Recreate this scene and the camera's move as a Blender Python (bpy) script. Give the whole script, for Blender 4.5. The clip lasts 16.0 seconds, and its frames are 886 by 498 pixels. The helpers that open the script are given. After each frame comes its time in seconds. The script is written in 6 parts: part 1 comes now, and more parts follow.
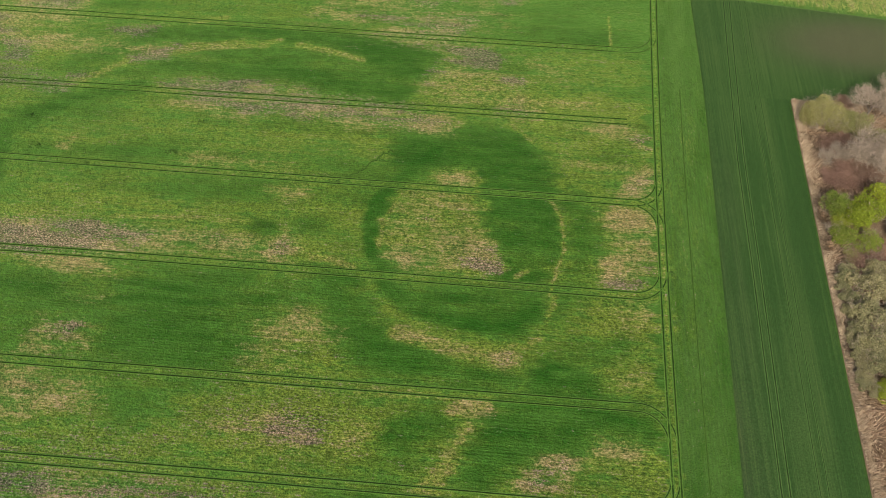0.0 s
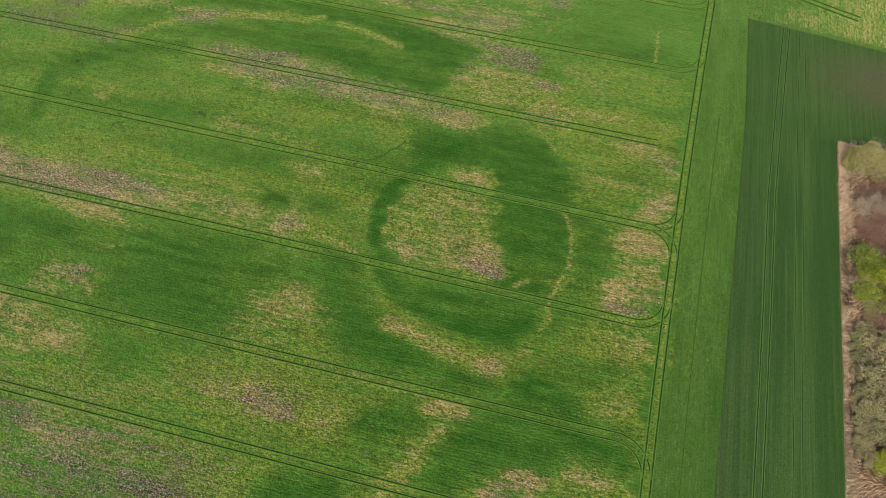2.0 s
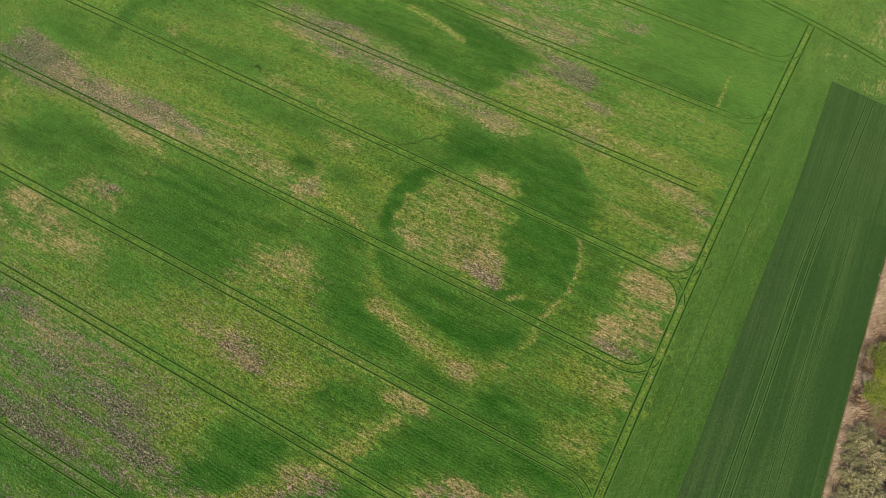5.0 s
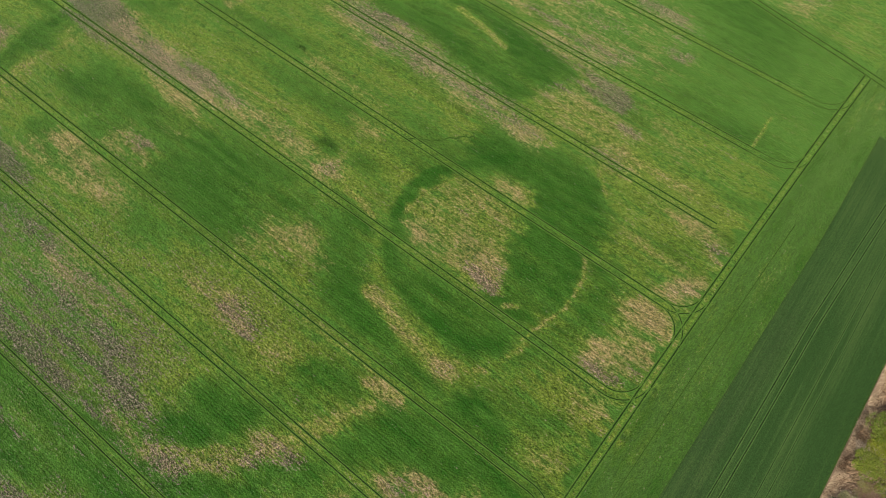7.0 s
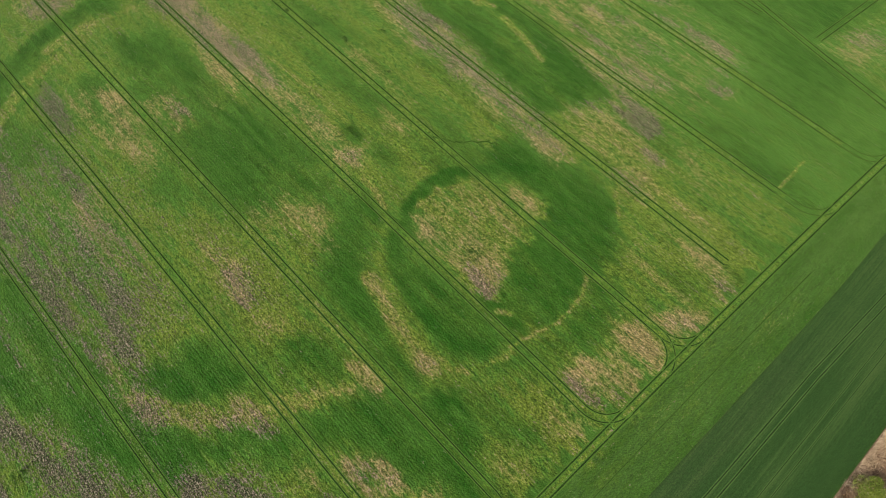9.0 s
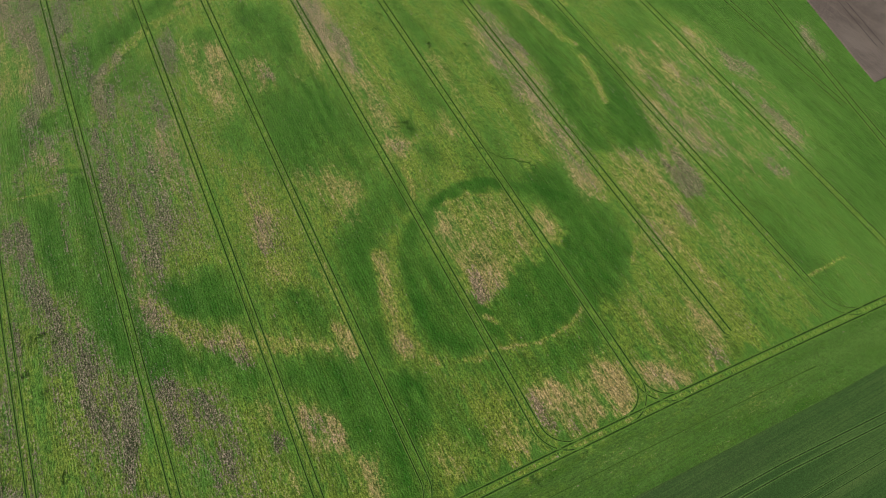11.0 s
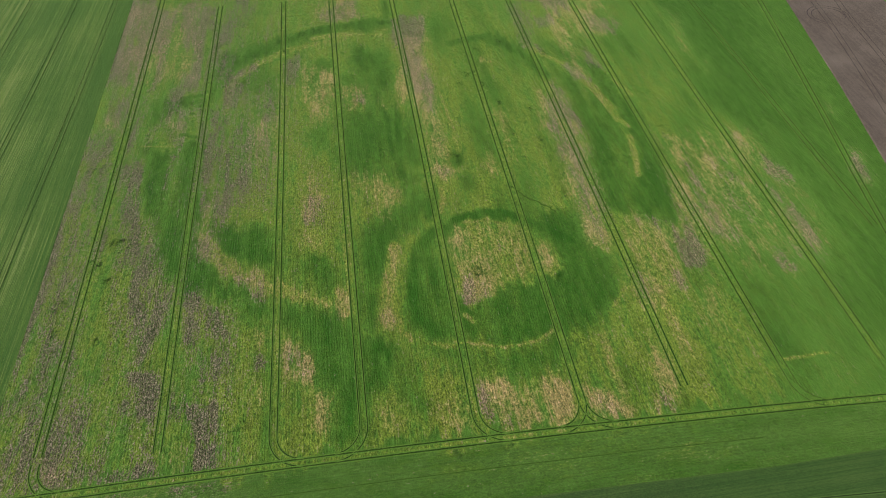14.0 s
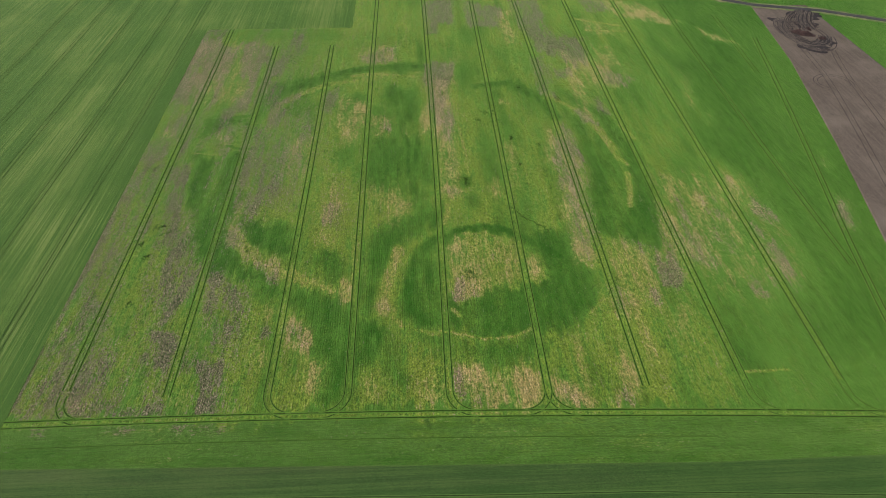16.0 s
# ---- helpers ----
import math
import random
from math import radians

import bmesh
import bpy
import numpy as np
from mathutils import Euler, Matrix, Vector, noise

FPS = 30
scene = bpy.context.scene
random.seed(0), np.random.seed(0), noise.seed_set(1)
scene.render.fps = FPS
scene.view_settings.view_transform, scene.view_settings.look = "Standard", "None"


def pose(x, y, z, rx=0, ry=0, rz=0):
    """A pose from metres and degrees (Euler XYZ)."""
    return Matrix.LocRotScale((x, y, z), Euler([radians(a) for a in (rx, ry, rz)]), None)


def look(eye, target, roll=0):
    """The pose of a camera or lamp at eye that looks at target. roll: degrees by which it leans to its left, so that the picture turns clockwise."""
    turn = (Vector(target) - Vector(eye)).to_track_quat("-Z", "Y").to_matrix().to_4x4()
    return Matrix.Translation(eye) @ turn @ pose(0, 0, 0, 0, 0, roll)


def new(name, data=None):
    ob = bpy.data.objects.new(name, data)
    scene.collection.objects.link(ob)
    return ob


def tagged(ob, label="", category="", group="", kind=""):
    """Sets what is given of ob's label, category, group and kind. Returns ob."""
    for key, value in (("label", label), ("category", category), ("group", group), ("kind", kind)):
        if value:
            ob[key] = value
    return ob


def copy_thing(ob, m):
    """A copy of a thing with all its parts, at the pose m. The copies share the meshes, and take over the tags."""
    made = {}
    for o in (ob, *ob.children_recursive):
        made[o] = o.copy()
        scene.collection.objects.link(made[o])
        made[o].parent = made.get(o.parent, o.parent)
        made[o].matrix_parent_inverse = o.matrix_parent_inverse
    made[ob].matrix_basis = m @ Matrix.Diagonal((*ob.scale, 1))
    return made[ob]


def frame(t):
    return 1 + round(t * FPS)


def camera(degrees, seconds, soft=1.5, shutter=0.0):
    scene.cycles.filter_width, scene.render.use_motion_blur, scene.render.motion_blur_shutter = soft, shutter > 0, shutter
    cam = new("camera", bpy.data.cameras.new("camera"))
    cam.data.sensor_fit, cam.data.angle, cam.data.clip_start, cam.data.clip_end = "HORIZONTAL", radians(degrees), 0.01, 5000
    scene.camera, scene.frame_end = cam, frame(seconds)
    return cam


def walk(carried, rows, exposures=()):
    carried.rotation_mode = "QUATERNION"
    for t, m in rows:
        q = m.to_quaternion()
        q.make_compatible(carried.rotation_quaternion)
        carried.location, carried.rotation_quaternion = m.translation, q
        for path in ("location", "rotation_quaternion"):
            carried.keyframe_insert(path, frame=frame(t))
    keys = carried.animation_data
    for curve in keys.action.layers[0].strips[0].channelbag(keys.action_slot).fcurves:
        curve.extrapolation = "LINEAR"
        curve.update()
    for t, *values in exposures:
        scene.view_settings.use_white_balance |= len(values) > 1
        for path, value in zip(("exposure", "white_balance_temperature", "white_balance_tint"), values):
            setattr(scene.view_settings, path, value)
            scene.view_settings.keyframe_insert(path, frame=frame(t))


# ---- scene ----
# camera and its way
cam = camera(71.19, 16.0, soft=1.0)
ROWS = [
    (0.0, -45.21, -57.89, 127.07, 4.61, -62.86, -0.14),
    (0.5, -42.95, -56.96, 126.99, 6.78, -63.16, -0.05),
    (1.0, -40.66, -56.05, 126.93, 9.07, -63.41, -0.04),
    (1.5, -38.37, -55.17, 126.86, 11.38, -63.63, -0.06),
    (2.0, -36.10, -54.32, 126.79, 13.76, -63.81, -0.05),
    (2.5, -33.86, -53.46, 126.70, 16.16, -63.94, -0.05),
    (3.0, -31.63, -52.59, 126.60, 18.58, -64.04, -0.07),
    (3.5, -29.45, -51.73, 126.49, 21.04, -64.10, -0.07),
    (4.0, -27.25, -50.89, 126.39, 23.42, -64.13, -0.10),
    (6.5, -15.72, -46.75, 126.32, 35.50, -63.59, -0.07),
    (7.0, -13.47, -45.91, 126.21, 37.85, -63.38, -0.08),
    (7.5, -11.21, -45.06, 126.09, 40.11, -63.15, -0.07),
    (8.0, -8.91, -44.18, 125.97, 42.31, -62.82, -0.03),
    (8.5, -6.49, -43.24, 125.85, 44.51, -62.49, 0.03),
    (9.0, -3.85, -42.17, 125.74, 46.76, -62.10, 0.11),
    (11.5, 22.87, -30.89, 126.71, 67.93, -56.93, 0.04),
    (12.0, 29.21, -28.35, 126.91, 71.41, -55.29, -0.02),
    (12.5, 35.72, -25.80, 127.11, 74.43, -53.64, 0.01),
    (13.0, 42.33, -23.21, 127.31, 76.97, -51.91, 0.06),
    (13.5, 48.95, -20.58, 127.49, 79.20, -50.19, 0.10),
    (14.0, 55.56, -17.92, 127.66, 81.18, -48.53, 0.09),
    (14.5, 62.15, -15.27, 127.81, 82.94, -46.95, 0.06),
    (15.0, 68.76, -12.67, 127.96, 84.49, -45.44, -0.01),
    (15.5, 75.36, -10.13, 128.10, 85.88, -43.98, -0.10),
    (16.0, 81.90, -7.61, 128.24, 87.21, -42.42, -0.24),
]
walk(cam, [(t, pose(x, y, z, 90 + pitch, roll, yaw)) for t, x, y, z, yaw, pitch, roll in ROWS],
     exposures=[(0.0, 0.25), (7.0, 0.21), (12.0, 0.12), (16.0, 0.24)])

# sky and a hazy sun from the side of the wood
SUN_UP, SUN_FROM = 48.0, (-0.17, -0.985)
world = bpy.data.worlds.new("sky")
scene.world = world
world.use_nodes = True
wn = world.node_tree
sky = wn.nodes.new("ShaderNodeTexSky")
sky.sky_type, sky.sun_disc = "NISHITA", False
sky.sun_elevation, sky.sun_rotation = radians(SUN_UP), math.atan2(SUN_FROM[0], SUN_FROM[1])
sky.air_density, sky.dust_density = 0.8, 6.0
wn.links.new(sky.outputs[0], wn.nodes["Background"].inputs[0])
wn.nodes["Background"].inputs[1].default_value = 0.15
sun_data = bpy.data.lights.new("sun", "SUN")
sun_data.energy, sun_data.angle, sun_data.color = 2.25, radians(12.0), (1.0, 0.94, 0.82)
sun = new("sun", sun_data)
sun.matrix_world = look((SUN_FROM[0] * 200, SUN_FROM[1] * 200, 200 * math.tan(radians(SUN_UP))), (0, 0, 0))


# ---- materials ----
def nodes_of(name):
    m = bpy.data.materials.new(name)
    m.use_nodes = True
    return m, m.node_tree, m.node_tree.nodes["Principled BSDF"]


class Net:
    """Short ways to wire a node tree."""

    def __init__(self, tree):
        self.tree = tree

    def put(self, socket, value):
        if isinstance(value, bpy.types.NodeSocket):
            self.tree.links.new(value, socket)
        elif isinstance(value, (tuple, list)) and len(value) == 3 and socket.type == "RGBA":
            socket.default_value = (*value, 1.0)
        else:
            socket.default_value = value

    def math(self, op, a, b=0.0, clamp=False):
        n = self.tree.nodes.new("ShaderNodeMath")
        n.operation, n.use_clamp = op, clamp
        self.put(n.inputs[0], a), self.put(n.inputs[1], b)
        return n.outputs[0]

    def add(self, *vals):
        out = vals[0]
        for v in vals[1:]:
            out = self.math("ADD", out, v)
        return out

    def mul(self, a, b):
        return self.math("MULTIPLY", a, b)

    def ramp(self, x, lo, hi):
        n = self.tree.nodes.new("ShaderNodeMapRange")
        n.interpolation_type = "SMOOTHSTEP"
        self.put(n.inputs[0], x), self.put(n.inputs[1], lo), self.put(n.inputs[2], hi)
        return n.outputs[0]

    def mix(self, f, a, b, blend="MIX"):
        n = self.tree.nodes.new("ShaderNodeMix")
        n.data_type, n.blend_type = "RGBA", blend
        self.put(n.inputs[0], f), self.put(n.inputs[6], a), self.put(n.inputs[7], b)
        return n.outputs[2]

    def place(self, scale=(1, 1, 1), turn=0.0):
        c = self.tree.nodes.new("ShaderNodeTexCoord")
        m = self.tree.nodes.new("ShaderNodeMapping")
        m.inputs["Scale"].default_value, m.inputs["Rotation"].default_value = scale, (0, 0, radians(turn))
        self.tree.links.new(c.outputs["Object"], m.inputs[0])
        return m.outputs[0]

    def noise(self, scale, detail=3.0, rough=0.55, where=None, warp=0.0):
        n = self.tree.nodes.new("ShaderNodeTexNoise")
        n.inputs["Scale"].default_value, n.inputs["Detail"].default_value = scale, detail
        n.inputs["Roughness"].default_value, n.inputs["Distortion"].default_value = rough, warp
        self.tree.links.new(where or self.place(), n.inputs["Vector"])
        return n.outputs[0]

    def attr(self, name):
        n = self.tree.nodes.new("ShaderNodeAttribute")
        n.attribute_name = name
        s = self.tree.nodes.new("ShaderNodeSeparateColor")
        self.tree.links.new(n.outputs["Color"], s.inputs[0])
        return s.outputs[0], s.outputs[1], s.outputs[2], n.outputs["Alpha"]

    def bump(self, bsdf, height, strength, distance):
        b = self.tree.nodes.new("ShaderNodeBump")
        b.inputs["Strength"].default_value, b.inputs["Distance"].default_value = strength, distance
        self.tree.links.new(height, b.inputs["Height"])
        self.tree.links.new(b.outputs[0], bsdf.inputs["Normal"])


def crop_material(name, fresh, across=False):
    """Young cereal, its rows along x, or along y on the headland."""
    m, tree, bsdf = nodes_of(name)
    n = Net(tree)

    def along(a, b):
        return n.place((b, a, 1.0) if across else (a, b, 1.0))

    lush, straw, soil, thin = n.attr("crop")
    def off(x, k):
        return n.mul(n.math("SUBTRACT", x, 0.5), k)

    fine = n.ramp(n.noise(2.4, 3.0, 0.7, along(0.7, 1.15)), 0.32, 0.68)
    plant = n.ramp(n.noise(4.6, 1.5, 0.6), 0.34, 0.66)
    tuft = n.ramp(n.noise(1.15, 2.0, 0.6, along(0.6, 1.1)), 0.32, 0.68)
    clump = n.ramp(n.noise(0.42, 3.0, 0.6, along(0.6, 1.1)), 0.32, 0.68)
    broad = n.noise(0.06, 3.0, 0.55)
    rows = n.ramp(n.noise(1.0, 4.0, 0.65, along(0.06, 0.62)), 0.32, 0.68)
    drill = n.ramp(n.noise(1.0, 2.0, 0.6, along(0.12, 2.0)), 0.32, 0.68)
    wave = tree.nodes.new("ShaderNodeTexWave")
    wave.bands_direction = "X" if across else "Y"
    for key, value in (("Scale", 0.5), ("Distortion", 1.6), ("Detail", 2.0), ("Detail Scale", 1.2)):
        wave.inputs[key].default_value = value
    tree.links.new(along(0.25, 1.0), wave.inputs["Vector"])
    drill = n.add(n.mul(drill, 0.6), n.mul(wave.outputs["Fac"], 0.4))
    # leaves: fresh, yellowish where thin, dark where the crop stands deep
    green = n.mix(n.ramp(n.add(thin, off(clump, 0.45), off(rows, 0.6), off(tuft, 0.35), off(fine, 0.2)), 0.05, 1.05), fresh, THIN)
    green = n.mix(n.ramp(n.add(lush, off(rows, 0.55), off(clump, 0.46), off(tuft, 0.36), off(drill, 0.15)), -0.08, 1.16), green, DEEP)
    # dry straw and bare soil showing between the plants
    grain = n.add(off(fine, 0.42), off(plant, 0.26), off(tuft, 0.40), off(clump, 0.26), off(rows, 0.42), off(drill, 0.26))
    f_straw = n.ramp(n.add(n.mul(straw, 1.28), n.mul(thin, 0.35), n.mul(lush, -0.30), n.mul(grain, 1.0), -0.42), -0.04, 1.12)
    col = n.mix(n.mul(f_straw, 0.92), green, n.mix(n.add(n.mul(clump, 0.6), n.mul(soil, 0.5)), STRAW_A, STRAW_B))
    speck = n.add(off(fine, 0.75), off(plant, 0.45), off(tuft, 0.45), off(rows, 0.35), off(drill, 0.60))
    f_soil = n.ramp(n.add(n.mul(soil, 1.38), n.mul(thin, 0.10), n.mul(lush, -0.2), n.mul(speck, 0.95), -0.55), 0.0, 0.30)
    col = n.mix(n.mul(f_soil, 0.92), col, n.mix(n.math("MULTIPLY", straw, 1.3, True), n.mix(plant, BARE_A, BARE_B), n.mix(plant, (0.082, 0.058, 0.045), (0.185, 0.138, 0.102))))
    # single plants catching or losing the light, speckled into the colour
    plant_light = n.add(n.mul(plant, 0.32), n.mul(drill, 0.22), n.mul(fine, 0.28), n.mul(tuft, 0.18))
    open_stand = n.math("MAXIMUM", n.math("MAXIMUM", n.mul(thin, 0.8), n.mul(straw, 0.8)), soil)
    col = n.mix(n.math("MINIMUM", n.add(n.mul(open_stand, 1.0), 0.52), 1.0), col, n.mix(1.0, col, n.mix(plant_light, (0.04, 0.08, 0.03), (2.20, 2.10, 2.16)), "MULTIPLY"))
    # shaded gaps between the plants of an open stand, darkened in the colour
    gap_shade = n.ramp(n.noise(3.3, 2.0, 0.7, along(0.6, 1.25)), 0.38, 0.62)
    col = n.mix(n.math("MULTIPLY", open_stand, 0.95, True), col, n.mix(1.0, col, n.mix(gap_shade, (0.36, 0.38, 0.34), (1.56, 1.54, 1.52)), "MULTIPLY"))
    col = n.mix(n.math("MULTIPLY", soil, 0.9, True), col, n.mix(1.0, col, n.mix(gap_shade, (0.42, 0.42, 0.43), (1.54, 1.52, 1.50)), "MULTIPLY"))
    col = n.mix(1.0, col, n.mix(broad, (0.86, 0.88, 0.86), (1.14, 1.1, 1.1)), "MULTIPLY")
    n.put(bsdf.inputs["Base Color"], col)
    bsdf.inputs["Roughness"].default_value = 0.75
    bsdf.inputs["Specular IOR Level"].default_value = 0.08
    n.put(bsdf.inputs["Sheen Weight"], n.math("SUBTRACT", 0.27, n.mul(lush, 0.22), True))
    bsdf.inputs["Sheen Tint"].default_value = (0.60, 1.0, 0.22, 1.0)
    n.bump(bsdf, n.add(n.mul(fine, 0.7), n.mul(drill, 0.5), n.mul(plant, 0.5), n.mul(tuft, 0.4)), 0.9, 0.19)
    return m


FRESH, THIN, DEEP = (0.043, 0.116, 0.014), (0.103, 0.147, 0.018), (0.0170, 0.072, 0.0055)
STRAW_A, STRAW_B, BARE_A, BARE_B = (0.204, 0.158, 0.066), (0.250, 0.192, 0.102), (0.021, 0.016, 0.015), (0.112, 0.092, 0.081)


def strip_material(name, dark, light, dry, dry_at=0.62, streak=(0.012, 0.9), brown=None, lined=1.1):
    """A second crop, streaked along the way it was drilled."""
    m, tree, bsdf = nodes_of(name)
    n = Net(tree)
    a, b, c, _ = n.attr("crop")
    long = n.noise(1.0, 4.0, 0.65, n.place((*streak, 1.0)))
    lines = n.noise(1.0, 2.0, 0.6, n.place((streak[0] * 3, streak[1] * 5, 1.0) if streak[0] < streak[1] else (streak[0] * 5, streak[1] * 3, 1.0)))
    fine = n.noise(3.0, 4.0, 0.7)
    patch = n.noise(0.045, 3.0, 0.55)
    f = n.add(long, n.mul(n.math("SUBTRACT", lines, 0.5), lined), n.mul(n.math("SUBTRACT", fine, 0.5), 0.5), n.mul(n.math("SUBTRACT", patch, 0.5), 0.6), n.mul(a, 0.45))
    col = n.mix(n.ramp(f, 0.25, 0.85), dark, light)
    col = n.mix(n.mul(n.ramp(f, dry_at, dry_at + 0.35), 0.8), col, dry)
    if brown:
        col = n.mix(n.mul(n.ramp(n.add(b, n.mul(n.math("SUBTRACT", fine, 0.5), 0.5)), 0.1, 1.0), 0.85), col, brown)
    col = n.mix(1.0, col, n.mix(n.ramp(n.noise(4.0, 3.0, 0.7), 0.3, 0.7), (0.66, 0.68, 0.66), (1.3, 1.28, 1.28)), "MULTIPLY")
    n.put(bsdf.inputs["Base Color"], col)
    bsdf.inputs["Roughness"].default_value = 0.75
    bsdf.inputs["Specular IOR Level"].default_value = 0.08
    bsdf.inputs["Sheen Weight"].default_value = 0.14
    bsdf.inputs["Sheen Tint"].default_value = (0.60, 1.0, 0.22, 1.0)
    n.bump(bsdf, n.add(fine, n.mul(lines, 0.8)), 0.7, 0.18)
    return m


def earth_material(name, a, b, c, scale=1.2, bump=0.12, streak=None):
    m, tree, bsdf = nodes_of(name)
    n = Net(tree)
    big = n.noise(0.05, 4.0, 0.6)
    fine = n.noise(scale, 6.0, 0.75)
    rows = n.noise(1.0, 3.0, 0.6, n.place(streak)) if streak else n.noise(0.3)
    col = n.mix(n.ramp(n.add(n.mul(fine, 0.6), n.mul(rows, 0.5)), 0.3, 0.75), a, b)
    col = n.mix(n.ramp(big, 0.42, 0.7), col, c)
    col = n.mix(1.0, col, n.mix(n.ramp(n.noise(scale * 4, 3.0), 0.3, 0.7), (0.75, 0.75, 0.75), (1.2, 1.2, 1.2)), "MULTIPLY")
    n.put(bsdf.inputs["Base Color"], col)
    bsdf.inputs["Roughness"].default_value = 0.9
    bsdf.inputs["Specular IOR Level"].default_value = 0.08
    n.bump(bsdf, fine, 0.8, bump)
    return m


def leaf_material(name, a, b):
    m, tree, bsdf = nodes_of(name)
    n = Net(tree)
    g = tree.nodes.new("ShaderNodeNewGeometry")
    o = tree.nodes.new("ShaderNodeObjectInfo")
    col = n.mix(g.outputs["Random Per Island"], a, b)
    col = n.mix(1.0, col, n.mix(o.outputs["Random"], (0.82, 0.86, 0.82), (1.15, 1.1, 1.1)), "MULTIPLY")
    n.put(bsdf.inputs["Base Color"], col)
    bsdf.inputs["Roughness"].default_value = 0.6
    bsdf.inputs["Specular IOR Level"].default_value = 0.2
    return m


def bark_material(name, a, b):
    m, tree, bsdf = nodes_of(name)
    n = Net(tree)
    f = n.noise(5.0, 4.0, 0.7, n.place((1.0, 1.0, 0.25)))
    n.put(bsdf.inputs["Base Color"], n.mix(f, a, b))
    bsdf.inputs["Roughness"].default_value = 0.85
    n.bump(bsdf, f, 0.6, 0.03)
    return m


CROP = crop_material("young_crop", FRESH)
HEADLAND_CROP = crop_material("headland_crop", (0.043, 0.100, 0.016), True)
WINTER_CROP = strip_material("dark_winter_crop", (0.021, 0.053, 0.012), (0.040, 0.078, 0.019), (0.064, 0.092, 0.028), 0.76, (0.9, 0.012), (0.068, 0.064, 0.036))
STREAKED_CROP = strip_material("streaked_crop", (0.026, 0.070, 0.011), (0.074, 0.124, 0.024), (0.128, 0.160, 0.054), 0.62, (0.007, 1.25), None, 2.3)
FARMLAND = strip_material("far_farmland", (0.040, 0.095, 0.022), (0.065, 0.125, 0.028), (0.120, 0.130, 0.045), 0.66, (0.01, 0.06))
PLOUGHED = earth_material("ploughed_earth", (0.058, 0.048, 0.040), (0.102, 0.086, 0.070), (0.116, 0.100, 0.082), 1.0, 0.2, (0.05, 0.8, 1.0))
MUCK = earth_material("dark_muck", (0.018, 0.013, 0.012), (0.052, 0.034, 0.031), (0.034, 0.024, 0.023), 1.6, 0.3)
WET_EARTH = earth_material("churned_wet_earth", (0.014, 0.013, 0.014), (0.038, 0.034, 0.034), (0.026, 0.024, 0.025), 1.6, 0.1)
ASPHALT = earth_material("worn_asphalt", (0.026, 0.028, 0.031), (0.044, 0.045, 0.047), (0.054, 0.053, 0.050), 2.0, 0.02)
VERGE = earth_material("dry_verge_grass", (0.050, 0.100, 0.026), (0.170, 0.165, 0.090), (0.050, 0.105, 0.028), 0.9, 0.2)
LITTER = earth_material("leaf_litter_and_dead_reed", (0.120, 0.082, 0.052), (0.270, 0.196, 0.124), (0.180, 0.128, 0.080), 1.4, 0.3)
# rut colours: pressed crop and soil, darkened by the groove's painted-in shade
RUT = earth_material("shaded_rut_crop_and_soil", (0.008, 0.020, 0.004), (0.018, 0.036, 0.008), (0.012, 0.028, 0.006), 1.2, 0.05)
TURN_RUT = earth_material("half_shaded_pressed_crop", (0.016, 0.040, 0.007), (0.036, 0.070, 0.013), (0.026, 0.056, 0.010), 1.2, 0.05)
HEADLAND_RUT = earth_material("shaded_rolled_crop", (0.009, 0.024, 0.004), (0.028, 0.060, 0.010), (0.013, 0.032, 0.006), 0.8, 0.05)
# LIP and STRIP_LIP: crop at the rut's edge, its lit side painted lighter
LIP = earth_material("sunlit_pushed_crop", (0.056, 0.126, 0.018), (0.090, 0.170, 0.028), (0.072, 0.148, 0.022), 1.4, 0.1)
TUFT_LIP = earth_material("crop_beside_drill_mark", (0.040, 0.098, 0.013), (0.062, 0.125, 0.018), (0.050, 0.110, 0.015), 1.4, 0.1)
STRIP_LIP = earth_material("crop_beside_old_track", (0.044, 0.098, 0.022), (0.076, 0.136, 0.036), (0.056, 0.114, 0.028), 1.4, 0.1)
DARK_RUT = earth_material("old_track_in_dark_crop", (0.010, 0.024, 0.006), (0.024, 0.042, 0.011), (0.018, 0.034, 0.009), 1.0, 0.05)
REED = leaf_material("dry_reed", (0.270, 0.190, 0.115), (0.580, 0.455, 0.310))
REED_DULL = leaf_material("dull_dead_reed", (0.170, 0.112, 0.066), (0.390, 0.285, 0.180))
LIME_LEAF = leaf_material("fresh_lime_leaf", (0.135, 0.185, 0.010), (0.250, 0.290, 0.022))
SPRING_LEAF = leaf_material("mid_green_spring_leaf", (0.100, 0.142, 0.015), (0.185, 0.225, 0.029))
OLIVE_LEAF = leaf_material("olive_catkin", (0.185, 0.180, 0.055), (0.310, 0.290, 0.105))
DUSTY_LEAF = leaf_material("dusty_olive_leaf", (0.110, 0.108, 0.042), (0.300, 0.278, 0.135))
TWIG = leaf_material("grey_pink_twig", (0.220, 0.182, 0.132), (0.390, 0.328, 0.242))
RED_TWIG = leaf_material("red_brown_twig", (0.180, 0.105, 0.075), (0.320, 0.205, 0.150))
TUFT = leaf_material("crop_plant", (0.040, 0.098, 0.012), (0.098, 0.155, 0.024))
WEED = leaf_material("coarse_weed", (0.028, 0.078, 0.011), (0.055, 0.118, 0.018))
BARK = bark_material("grey_brown_bark", (0.070, 0.055, 0.042), (0.180, 0.150, 0.120))


# ---- the plan of the fields ----
def edge_east(y):
    """Where the main field meets the darker strip."""
    return 13.0 + 0.0345 * y


def edge_wood(y):
    return 36.6 + 0.015 * y


def strip_top(x):
    return 96.6 - 0.113 * (x - 16)


